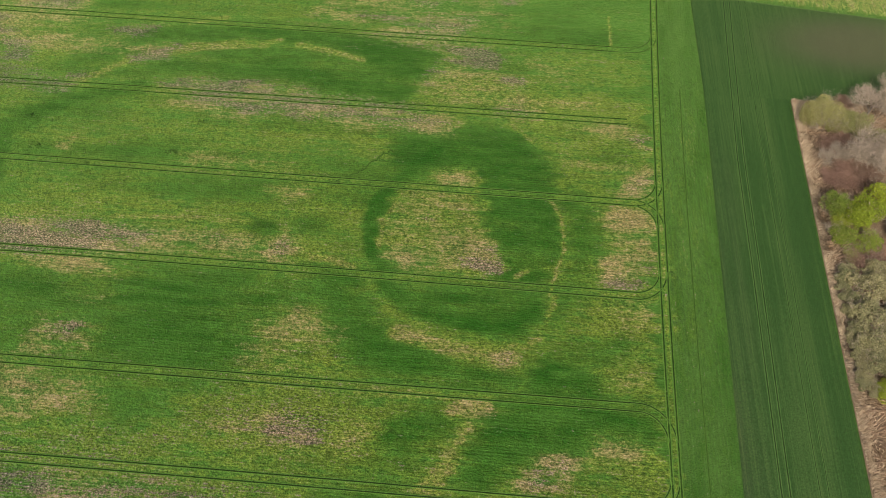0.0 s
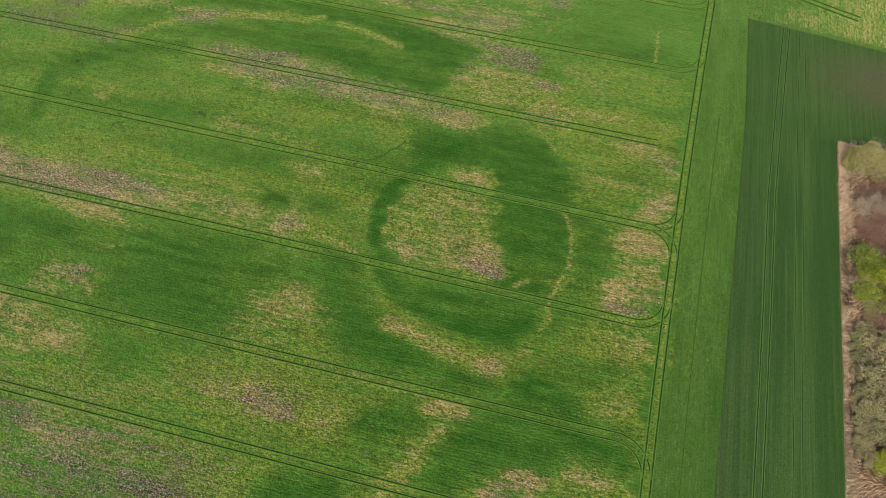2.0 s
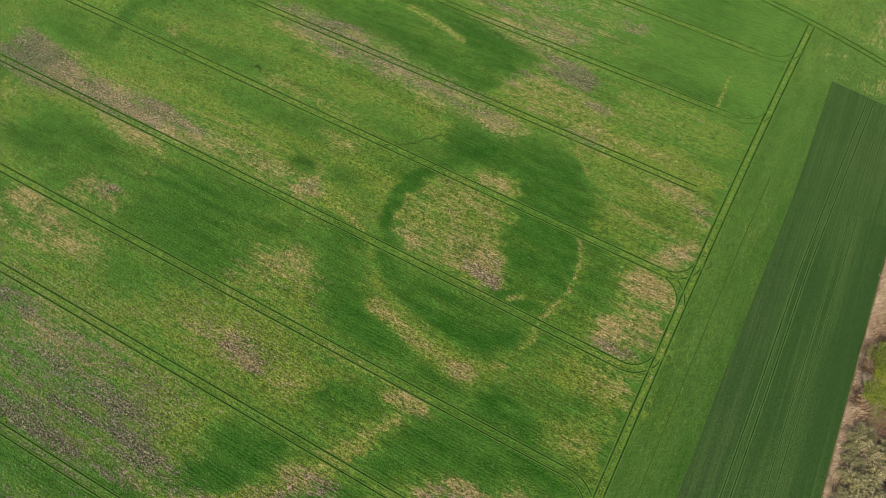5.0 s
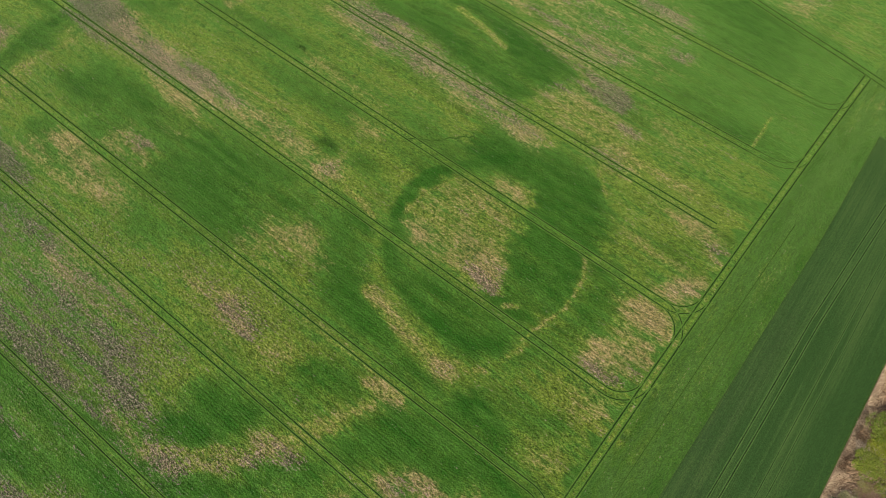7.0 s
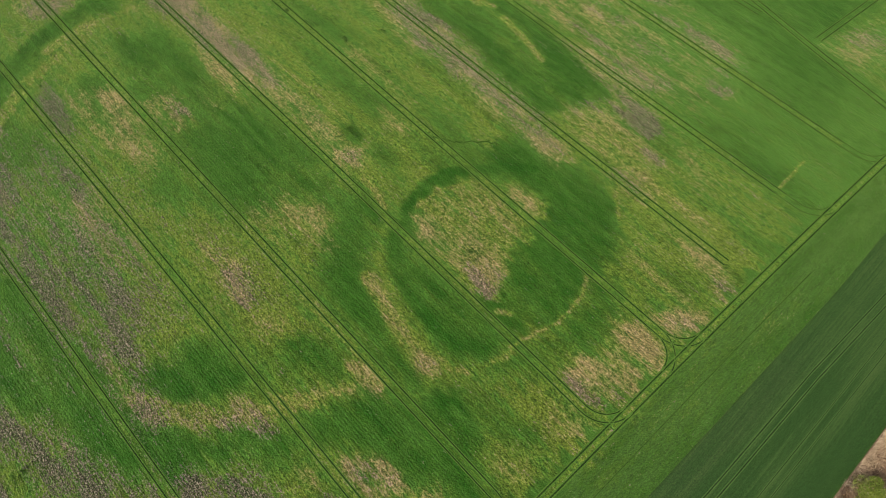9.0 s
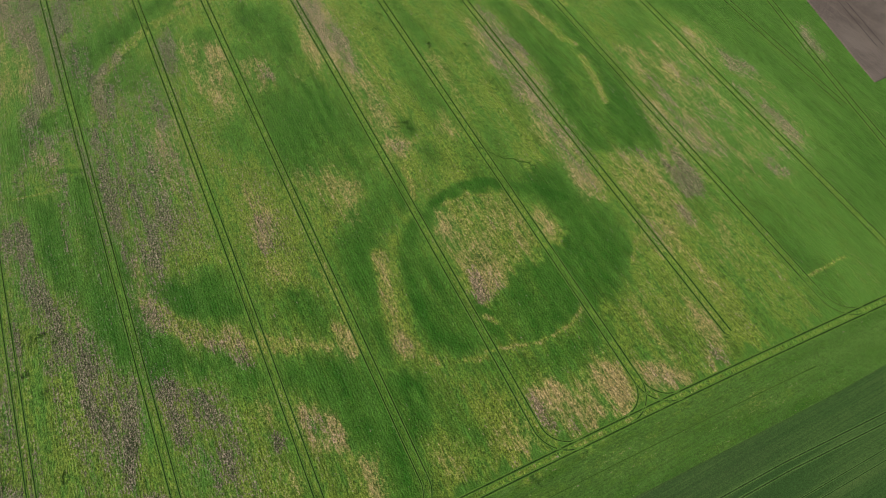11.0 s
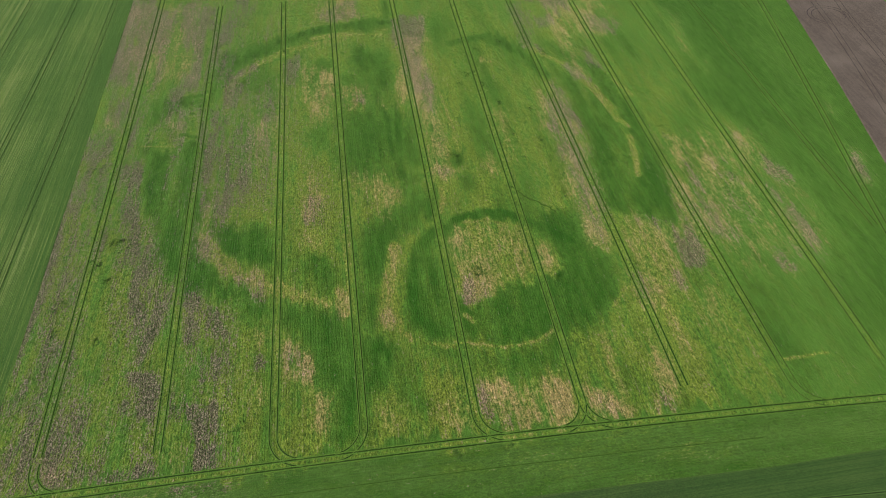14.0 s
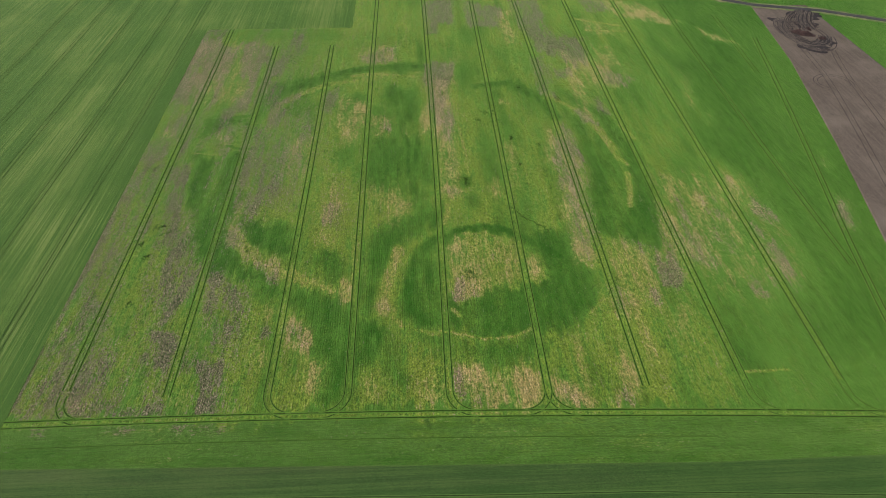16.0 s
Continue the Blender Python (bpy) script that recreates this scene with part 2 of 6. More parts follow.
def headland(y):
    """The centre of the headland's wheel tracks."""
    return 0.0315 * y + 0.000151 * y * y


def plough_edge(x):
    return np.interp(x, [-246, -180, -110, -53, -30], [175.8, 166.7, 151.4, 137.3, 132.4])


def west(x):
    """The line between the main field and the streaked one."""
    return -105.7 + 0.0187 * x


NOTCH_X, NOTCH_Y, PLOUGH_FAR, WOOD_TOP = -225.2, -37.7, 206.0, 58.4
LATTICE = np.random.default_rng(7).random((64, 64))


def value_noise(x, y, size, seed=0):
    """Smooth random hills of that size in metres, from 0 to 1."""
    u, v = x / size + 17.3 * seed, y / size - 9.1 * seed
    i, j = np.floor(u).astype(int), np.floor(v).astype(int)
    a, b = u - i, v - j
    a, b = a * a * (3 - 2 * a), b * b * (3 - 2 * b)
    p, q, r, s = (LATTICE[(i + k) % 64, (j + l) % 64] for k, l in ((0, 0), (1, 0), (0, 1), (1, 1)))
    return (p * (1 - a) + q * a) * (1 - b) + (r * (1 - a) + s * a) * b


def step(x, lo, hi):
    f = np.clip((x - lo) / (hi - lo), 0, 1)
    return f * f * (3 - 2 * f)


def part(name, verts, faces, material, parent=None, label="", smooth=False, mats=None):
    """One mesh object under a thing or a part."""
    me = bpy.data.meshes.new(name)
    me.from_pydata(verts, [], faces)
    for m in (material if isinstance(material, list) else [material]):
        me.materials.append(m)
    if mats is not None:
        me.polygons.foreach_set("material_index", mats)
    if smooth:
        me.polygons.foreach_set("use_smooth", [True] * len(me.polygons))
    ob = new(name, me)
    ob.parent = parent
    return tagged(ob, label=label)


def sheet(name, x, y, z, material, crop=None, skirt=True, open_side=None):
    """A surface over a grid of places, with hanging edges."""
    rows, cols = x.shape
    if skirt:
        def grow(a):
            return np.pad(a, 1, mode="edge")
        x, y, z = grow(x), grow(y), grow(z)
        keep = z.copy()
        z[0], z[-1], z[:, 0], z[:, -1] = -0.05, -0.05, -0.05, -0.05
        if open_side is not None:
            z[open_side, 1:-1] = keep[open_side, 1:-1]
        crop = None if crop is None else np.pad(crop, ((1, 1), (1, 1), (0, 0)), mode="edge")
        rows, cols = rows + 2, cols + 2
    co = np.stack([x, y, z], -1).reshape(-1, 3).astype(np.float32)
    k = np.arange(rows * cols).reshape(rows, cols)
    quads = np.stack([k[:-1, :-1], k[:-1, 1:], k[1:, 1:], k[1:, :-1]], -1).reshape(-1, 4)
    me = bpy.data.meshes.new(name)
    me.vertices.add(len(co))
    me.vertices.foreach_set("co", co.ravel())
    me.loops.add(quads.size)
    me.loops.foreach_set("vertex_index", quads.ravel().astype(np.int32))
    me.polygons.add(len(quads))
    me.polygons.foreach_set("loop_start", np.arange(0, quads.size, 4, dtype=np.int32))
    me.update(calc_edges=True)
    flat = np.zeros((rows - 1, cols - 1), bool)
    if skirt:
        flat[0], flat[-1], flat[:, 0], flat[:, -1] = True, True, True, True
    me.polygons.foreach_set("use_smooth", ~flat.ravel())
    me.materials.append(material)
    if crop is not None:
        at = me.attributes.new("crop", "FLOAT_COLOR", "POINT")
        at.data.foreach_set("color", crop.reshape(-1, 4).astype(np.float32).ravel())
    me.validate()
    return new(name, me)


# ---- the main field: where the crop stands lush, dry or thin over buried ditches ----
XS = np.concatenate([np.arange(-330, -216, 1.0), np.arange(-216, 17, 0.5), np.arange(17, 130, 1.5)])
YS = np.concatenate([np.arange(-112, 106, 0.5), np.arange(106, 262, 1.0)])
FX, FY = np.meshgrid(XS, YS)
# ragged outlines, drawn out along the drill rows
WX = FX + 4.0 * (value_noise(FX, FY, 7.0, 1) - 0.5) + 3.0 * (value_noise(FX * 0.5, FY, 1.9, 2) - 0.5) + 8.0 * (value_noise(FX * 0.14, FY, 1.1, 27) - 0.5)
WY = FY + 2.4 * (value_noise(FX, FY, 8.0, 3) - 0.5) + 1.6 * (value_noise(FX * 0.6, FY, 1.7, 4) - 0.5)
LUSH, STRAW, SOIL, THIN_AT, CLEAR = 0, 1, 2, 3, 4
CROPPED = np.zeros((*FX.shape, 4))
BANKS = np.zeros(FX.shape)


def window(places, pad, ragged=1.0):
    """The part of the field round some places, with its outlines roughened."""
    x, y = [p[0] for p in places], [p[1] for p in places]
    i0, i1 = np.searchsorted(XS, [min(x) - pad, max(x) + pad])
    j0, j1 = np.searchsorted(YS, [min(y) - pad, max(y) + pad])
    rough = ragged * min(0.65, 0.08 + 0.03 * min(max(x) - min(x), max(y) - min(y)))
    at = np.s_[j0:j1, i0:i1]
    return at, FX[at] + (WX - FX)[at] * rough, FY[at] + (WY - FY)[at] * rough


def grow(at, kind, got):
    if kind == CLEAR:
        CROPPED[at][..., LUSH] *= 1 - got
    else:
        CROPPED[at][..., kind] = np.maximum(CROPPED[at][..., kind], got)


def near(x, y, a, b):
    """How far each place is from the stretch between two."""
    dx, dy = b[0] - a[0], b[1] - a[1]
    f = np.clip(((x - a[0]) * dx + (y - a[1]) * dy) / max(dx * dx + dy * dy, 1e-6), 0, 1)
    return np.hypot(x - a[0] - f * dx, y - a[1] - f * dy)


def patch(kind, strength, fade, *outline):
    """An area of crop of one kind inside an outline, fading over its edge."""
    if kind == LUSH:
        fade, strength = 0.9 + 1.5 * fade, 0.9 * strength
    elif kind == STRAW:
        fade, strength = 0.8 + 1.5 * fade, 0.9 * strength
    elif kind == SOIL:
        fade, strength = 0.5 + 1.4 * fade, 0.95 * strength
    at, x, y = window(outline, fade + 5)
    d, inner = np.full(x.shape, 1e9), np.zeros(x.shape, bool)
    for a, b in zip(outline, outline[1:] + outline[:1]):
        d = np.minimum(d, near(x, y, a, b))
        if a[1] != b[1]:
            inner ^= ((a[1] > y) != (b[1] > y)) & (x < (b[0] - a[0]) * (y - a[1]) / (b[1] - a[1]) + a[0])
    grow(at, kind, strength * (1 - step(np.where(inner, -d, d), -fade, fade)))


def band_of(kind, strength, width, *line):
    """A band of crop of one kind along a line; width: half."""
    at, x, y = window(line, width + 5, 0.35)
    d = np.minimum.reduce([near(x, y, a, b) for a, b in zip(line, line[1:])])
    got = strength * (1 - step(d, 0.3 * width, 1.5 * width))
    if kind == STRAW:
        BANKS[at] = np.maximum(BANKS[at], got)
    else:
        grow(at, kind, got)


patch(LUSH, 0.78, 1.6, (-65.0, 1.9), (-69.7, 10.1), (-68.8, 20.5), (-65.4, 29.6), (-65.1, 36.0), (-57.5, 40.1), (-47.5, 41.8), (-40.2, 44.6), (-33.0, 40.0), (-25.8, 33.9), (-21.9, 29.5), (-23.6, 22.5), (-22.4, 17.2), (-21.9, 8.9), (-25.6, -0.4), (-26.9, -8.5), (-32.7, -14.5), (-40.8, -13.3), (-50.8, -11.1), (-58.7, -7.1), (-62.5, -2.8))
patch(LUSH, 0.7, 2, (-23.3, 20.9), (-20.8, 28.6), (-15.5, 23.9), (-13.3, 13.6), (-15.3, 3.7), (-19.3, -2.9), (-23.3, -9.4), (-27.1, -10.3), (-25.0, -1.3), (-21.4, 9.3))
patch(LUSH, 0.85, 2, (-82.6, -1.8), (-72.6, -1.6), (-64.5, -8.3), (-60.7, -14.2), (-51.4, -16.8), (-41.7, -18.6), (-33.4, -21.0), (-37.1, -25.6), (-46.4, -25.8), (-55.3, -25.1), (-65.4, -21.8), (-73.3, -15.7), (-72.5, -9.3), (-78.7, -6.7))
patch(LUSH, 0.88, 2, (-38.8, -27.1), (-31.0, -22.0), (-20.0, -23.0), (-12.4, -23.6), (-3.7, -24.5), (-13.5, -32.8), (-21.5, -36.7), (-30.2, -40.0), (-37.6, -44.8), (-44.0, -44.7), (-44.1, -38.2), (-40.4, -32.2))
patch(LUSH, 0.6, 2, (-32.6, -21.9), (-23.8, -14.5), (-15.6, -12.0), (-7.7, -11.3), (-9.3, -16.8), (-17.2, -19.2), (-21.5, -22.9), (-27.2, -24.8))
patch(LUSH, 0.7, 1.5, (-15.2, -12.5), (-9.0, -9.4), (-5.5, -11.5), (-6.8, -15.5), (-11.8, -16.1))
patch(LUSH, 0.85, 1.5, (-75.1, -57.7), (-74.3, -52.4), (-69.4, -45.9), (-62.7, -45.7), (-55.7, -42.8), (-54.9, -48.1), (-60.6, -53.6), (-58.0, -55.8), (-63.2, -60.1), (-70.5, -62.7), (-76.3, -62.4))
patch(LUSH, 0.75, 1.5, (-60.9, -37.9), (-57.2, -31.6), (-49.1, -28.0), (-42.4, -30.1), (-46.4, -35.8), (-53.0, -40.6), (-58.2, -42.0))
patch(LUSH, 0.62, 2.5, (-125.4, -16.0), (-115.3, -9.9), (-103.5, -11.0), (-92.9, -4.1), (-84.2, -3.1), (-75.6, -8.0), (-76.5, -12.6), (-88.0, -12.5), (-88.6, -19.0), (-91.2, -27.0), (-101.7, -30.0), (-113.1, -27.5), (-122.8, -25.0))
patch(LUSH, 0.8, 2, (-165.7, -18.1), (-159.0, -8.4), (-141.2, -5.2), (-129.2, -7.5), (-123.7, -6.5), (-131.1, -11.5), (-145.2, -18.6), (-155.1, -22.0))
band_of(LUSH, 0.75, 1.7, (-149.9, -15.1), (-129.3, -12.9), (-114.7, -10.4), (-95.7, -10.8))
patch(LUSH, 0.6, 1.5, (-112.7, 2.9), (-109.4, 5.7), (-102.1, 4.7), (-103.0, 1.7))
patch(LUSH, 0.6, 0.5, (-96.5, 8.8), (-94.9, 11.5), (-90.0, 11.0), (-89.1, 6.7), (-93.6, 5.8))
patch(LUSH, 0.6, 2, (-88.0, 10.5), (-83.1, 14.6), (-74.8, 13.7), (-79.3, 9.5), (-84.7, 8.2))
patch(LUSH, 0.85, 1.5, (-82.2, 0.6), (-76.9, 3.0), (-67.1, 0.7), (-68.3, -4.2), (-74.4, -5.4))
patch(LUSH, 0.8, 2, (-180.6, -25.9), (-184.3, -14.6), (-185.1, -6.6), (-178.3, -3.8), (-172.8, -13.3), (-177.2, -21.1))
patch(LUSH, 0.72, 2, (-106.5, 52.5), (-106.0, 61.7), (-97.3, 69.0), (-86.7, 73.6), (-74.2, 72.7), (-58.8, 69.5), (-56.4, 63.9), (-65.7, 61.1), (-76.9, 60.8), (-90.4, 53.0))
patch(LUSH, 0.55, 2, (-89.3, 51.7), (-76.3, 60.0), (-65.7, 61.1), (-56.7, 56.1), (-62.1, 53.5), (-74.4, 52.5))
patch(LUSH, 0.8, 1.2, (-155.3, -27.1), (-139.1, -29.9), (-129.1, -30.4), (-129.9, -33.2), (-142.6, -37.4), (-151.8, -36.1), (-159.3, -32.8))
patch(LUSH, 0.5, 2, (-121.9, -34.9), (-114.4, -26.5), (-101.7, -30.0), (-102.3, -34.4), (-111.7, -38.5))
patch(LUSH, 0.5, 2, (-85.4, -20.2), (-84.6, -15.6), (-76.3, -16.4), (-75.2, -21.0), (-81.2, -22.3))
patch(LUSH, 0.5, 1.5, (-10.3, 17.8), (-13.7, 9.9), (-17.2, 5.3), (-17.8, 11.5), (-14.5, 17.7))
patch(LUSH, 0.45, 2, (-9.7, 43.6), (-4.3, 44.4), (-5.4, 36.0), (-15.2, 35.2))
patch(LUSH, 0.5, 2, (-104.5, -71.5), (-89.1, -71.0), (-71.2, -70.4), (-57.7, -70.1), (-70.0, -80.4), (-84.7, -81.8), (-95.6, -82.4), (-105.9, -75.9))
patch(LUSH, 0.55, 2, (-61.1, -63.2), (-53.1, -57.2), (-44.7, -50.1), (-36.9, -45.6), (-30.7, -45.7), (-39.7, -54.9), (-57.0, -66.6))
patch(LUSH, 0.8, 0.7, (-50.0, 7.4), (-47.2, 9.1), (-44.7, 8.1), (-45.3, 5.7), (-48.3, 5.4))
patch(LUSH, 0.88, 1.6, (-111.1, -87.0), (-108.8, -79.9), (-84.6, -79.8), (-76.9, -73.0), (-67.9, -72.1), (-62.1, -64.7), (-53.8, -59.0), (-48.8, -54.4), (-43.1, -46.3), (-37.1, -30.7), (-33.2, -21.3), (-25.8, -15.6), (-18.0, -20.5), (-11.8, -24.8), (-3.2, -27.3), (-3.9, -32.6), (-12.0, -32.5), (-22.3, -34.2), (-28.8, -37.7), (-35.0, -43.9), (-44.5, -55.0), (-48.8, -63.3), (-51.9, -68.0), (-58.9, -75.1), (-64.6, -78.1), (-76.8, -79.0), (-82.3, -84.9), (-90.5, -86.3))
patch(LUSH, 0.6, 1.2, (-111.8, -77.0), (-106.9, -74.2), (-89.6, -72.1), (-85.6, -72.6), (-88.6, -75.9), (-100.9, -76.9))
patch(LUSH, 0.6, 1.2, (-93.8, -69.6), (-89.6, -65.0), (-79.5, -65.7), (-84.4, -69.2))
patch(LUSH, 0.7, 2, (-134.9, -74.2), (-153.8, -73.9), (-167.7, -68.6), (-173.5, -57.3), (-176.6, -38.1), (-172.8, -27.0), (-170.0, -38.9), (-161.8, -52.8), (-155.8, -62.2), (-142.6, -65.6), (-131.0, -70.3))
patch(LUSH, 0.7, 1.5, (-138.0, -91.3), (-141.5, -84.6), (-134.8, -76.3), (-132.7, -83.0), (-124.6, -87.7), (-128.0, -90.8))
band_of(LUSH, 0.6, 0.9, (-118.9, -77.9), (-115.9, -71.1))
band_of(LUSH, 0.6, 0.9, (-143.8, -61.0), (-153.9, -56.7), (-161.1, -47.0))
patch(LUSH, 0.75, 2, (-124.0, -26.2), (-124.3, -17.5), (-116.6, -10.5), (-98.8, -9.8), (-86.9, -9.6), (-86.8, -16.0), (-89.8, -24.8), (-104.0, -26.7))
band_of(LUSH, 0.8, 1.6, (-128.1, -5.9), (-107.4, -7.6), (-86.8, -9.3))
patch(LUSH, 0.65, 2, (-161.4, -21.2), (-159.7, -6.1), (-146.3, -4.9), (-131.8, -8.3), (-138.0, -18.2), (-148.2, -21.7))
patch(LUSH, 0.85, 1.5, (-79.0, -5.4), (-79.0, 1.0), (-70.4, 1.7), (-70.6, -4.8))
patch(LUSH, 0.75, 2, (-68.5, -21.9), (-68.0, -14.6), (-61.3, -11.7), (-54.0, -16.6), (-40.0, -19.1), (-41.4, -23.1), (-54.7, -23.8), (-62.1, -24.9))
patch(LUSH, 0.7, 1.6, (-129.1, 55.7), (-112.3, 60.2), (-95.0, 61.6), (-79.8, 59.8), (-68.8, 57.6), (-69.0, 50.3), (-82.0, 53.3), (-97.3, 53.2), (-111.5, 52.1))
patch(LUSH, 0.7, 1.6, (-130.6, 70.4), (-114.5, 73.3), (-96.2, 72.5), (-99.9, 69.8), (-109.5, 66.8))
patch(LUSH, 0.85, 1.6, (-84.0, 63.4), (-76.7, 70.5), (-60.2, 63.4), (-57.2, 59.6), (-62.2, 57.2), (-72.8, 59.3))
patch(LUSH, 0.7, 2, (-159.8, 55.0), (-147.9, 62.7), (-133.2, 68.2), (-135.0, 62.3), (-144.5, 57.3), (-154.2, 53.5))
patch(LUSH, 0.85, 2, (-131.0, 64.9), (-131.0, 70.6), (-114.2, 75.1), (-85.0, 74.4), (-61.8, 69.8), (-57.4, 59.9), (-60.4, 55.2), (-68.4, 56.6), (-76.8, 61.9), (-93.1, 65.8), (-111.9, 65.3), (-126.2, 64.9))
patch(LUSH, 0.75, 2, (-141.7, 52.5), (-126.1, 58.9), (-105.3, 63.7), (-86.3, 63.2), (-73.5, 60.2), (-60.4, 55.2), (-62.8, 47.4), (-81.1, 49.7), (-100.1, 53.9), (-118.7, 54.4), (-134.1, 54.1))
patch(LUSH, 0.8, 2, (-167.6, 36.8), (-156.2, 46.3), (-144.3, 48.3), (-150.0, 42.0), (-156.8, 32.2), (-163.3, 26.4))
band_of(LUSH, 0.9, 2.4, (-62.0, -1.4), (-65.7, 4.3), (-68.0, 12.2), (-66.3, 19.8), (-60.3, 27.7), (-53.4, 34.6))
band_of(LUSH, 0.85, 2.6, (-62.3, -2.6), (-56.8, -7.3), (-48.9, -9.5), (-40.4, -10.9), (-33.4, -10.0), (-29.1, -4.7))
band_of(LUSH, 0.75, 3.2, (-159.7, -62.8), (-167.7, -52.6), (-177.2, -37.5), (-181.3, -23.9), (-180.8, -3.3))
band_of(LUSH, 0.75, 3, (-161.8, 19.2), (-163.9, 33.1), (-154.3, 40.0), (-146.5, 45.9), (-133.4, 48.3))
band_of(LUSH, 0.75, 3.6, (-147.0, 60.4), (-136.0, 68.0), (-110.8, 70.0), (-89.0, 71.6), (-70.6, 68.4), (-57.9, 65.0))
band_of(LUSH, 0.7, 3, (-113.5, -88.0), (-102.1, -82.3), (-84.1, -79.8), (-72.1, -75.8), (-63.8, -70.3))
band_of(LUSH, 0.6, 2, (-137.4, -88.2), (-137.1, -75.8))
band_of(LUSH, 0.6, 1.5, (-103.6, -74.8), (-89.9, -70.8), (-77.7, -68.7))
patch(LUSH, 0.4, 1.5, (-215.4, -108.9), (-210.2, -42.0), (-225.0, -43.0), (-228.6, -101.3))
patch(LUSH, 0.6, 1, (-46.0, 78.6), (-42.8, 85.2), (-37.0, 84.6), (-38.0, 78.5))
patch(LUSH, 0.5, 1, (-73.2, 84.4), (-68.1, 88.7), (-63.5, 88.4), (-66.5, 82.9))
band_of(LUSH, 0.6, 2.5, (-133.2, -72.2), (-146.5, -68.9), (-160.3, -61.8))
patch(LUSH, 0.7, 2, (-109.8, 55.5), (-94.3, 56.4), (-72.8, 54.6), (-58.3, 54.6), (-54.7, 63.3), (-77.4, 74.5), (-100.3, 76.0), (-116.9, 74.2), (-125.4, 64.6))
patch(LUSH, 0.55, 2, (-146.9, -25.4), (-144.0, -6.9), (-119.4, -5.4), (-84.5, -4.1), (-85.2, -24.6), (-107.4, -27.1))
patch(LUSH, 0.5, 1.5, (-153.1, -64.4), (-158.8, -52.3), (-150.2, -45.9), (-138.1, -49.7), (-140.0, -61.5))
band_of(LUSH, 0.6, 2, (-176.3, -37.5), (-179.0, -14.9), (-177.2, -3.7))
band_of(LUSH, 0.6, 1.8, (-130.6, -86.4), (-138.8, -80.5), (-140.7, -74.2))
patch(LUSH, 0.6, 1.5, (-77.9, -69.2), (-77.7, -64.6), (-65.9, -50.1), (-60.6, -54.5), (-63.8, -63.7))
patch(LUSH, 0.6, 2, (-145.5, -27.0), (-149.8, -17.8), (-119.5, -15.3), (-115.0, -0.4), (-90.3, -1.4), (-91.3, -24.8), (-116.3, -30.0))
patch(LUSH, 0.65, 1.5, (-104.2, -88.5), (-107.4, -82.3), (-90.3, -74.6), (-61.5, -70.1), (-61.6, -78.7))
band_of(LUSH, 0.7, 4, (-111.7, -73.4), (-97.8, -73.5), (-79.8, -72.9), (-65.9, -70.5), (-53.1, -67.9))
patch(CLEAR, 0.92, 1.4, (-59.4, -0.1), (-64.4, 4.4), (-65.3, 13.9), (-61.7, 21.7), (-53.3, 28.8), (-46.4, 29.8), (-42.6, 25.8), (-42.0, 18.3), (-40.8, 13.6), (-36.0, 6.6), (-35.3, 2.2), (-38.6, -0.6), (-45.7, -0.7), (-50.0, -1.6), (-53.8, -3.0), (-57.9, -3.7))
patch(STRAW, 0.4, 1.5, (-59.4, -0.1), (-64.4, 4.4), (-65.3, 13.9), (-61.7, 21.7), (-53.3, 28.8), (-46.4, 29.8), (-43.6, 24.9), (-42.0, 18.3), (-40.8, 13.6), (-36.0, 6.6), (-35.3, 2.2), (-38.6, -0.6), (-45.7, -0.7))
patch(STRAW, 0.8, 1, (-64.8, 4.0), (-62.7, 9.2), (-57.5, 8.2), (-54.6, 3.9), (-57.9, 0.7))
patch(STRAW, 0.65, 1.2, (-61.5, 9.9), (-55.0, 10.4), (-46.7, 10.6), (-40.7, 11.8), (-37.9, 8.6), (-44.1, 5.2), (-52.6, 5.5))
patch(STRAW, 0.6, 1, (-55.6, 26.2), (-51.8, 30.1), (-44.4, 29.4), (-45.9, 24.6), (-51.6, 23.3))
band_of(STRAW, 0.6, 0.9, (-65.1, 6.4), (-64.7, 13.7), (-61.1, 21.0))
band_of(STRAW, 0.65, 0.9, (-33.0, 1.3), (-30.9, 3.0))
band_of(STRAW, 0.85, 2, (-58.8, -14.0), (-50.9, -15.6), (-42.5, -17.7), (-36.3, -18.0))
patch(STRAW, 0.85, 1, (-40.5, -17.9), (-34.0, -14.5), (-32.3, -17.8), (-35.6, -21.1))
band_of(STRAW, 0.75, 0.8, (-31.3, -15.4), (-27.6, -12.4))
band_of(STRAW, 0.7, 0.55, (-25.5, 22.4), (-23.1, 18.0), (-22.2, 9.4), (-24.3, 2.9), (-25.7, -2.3))
band_of(STRAW, 0.6, 1, (-26.4, -9.2), (-24.3, -3.1))
band_of(STRAW, 0.65, 0.8, (-35.2, 44.1), (-29.7, 38.7))
patch(STRAW, 0.85, 1, (-13.8, 20.0), (-8.5, 21.9), (-2.4, 21.1), (-0.3, 16.3), (-1.5, 10.5), (-2.2, 2.9), (-6.0, 1.3), (-13.8, -0.2), (-15.3, 3.7), (-12.1, 9.6), (-9.2, 11.7), (-12.4, 14.4))
patch(STRAW, 0.6, 1.2, (-13.1, -4.0), (-7.7, -1.2), (-1.4, -1.6), (-1.7, -5.8), (-7.9, -7.1))
patch(STRAW, 0.9, 0.9, (-7.0, 30.7), (-2.5, 34.9), (0.1, 31.7), (-1.7, 25.8), (-7.6, 23.5), (-8.4, 26.4))
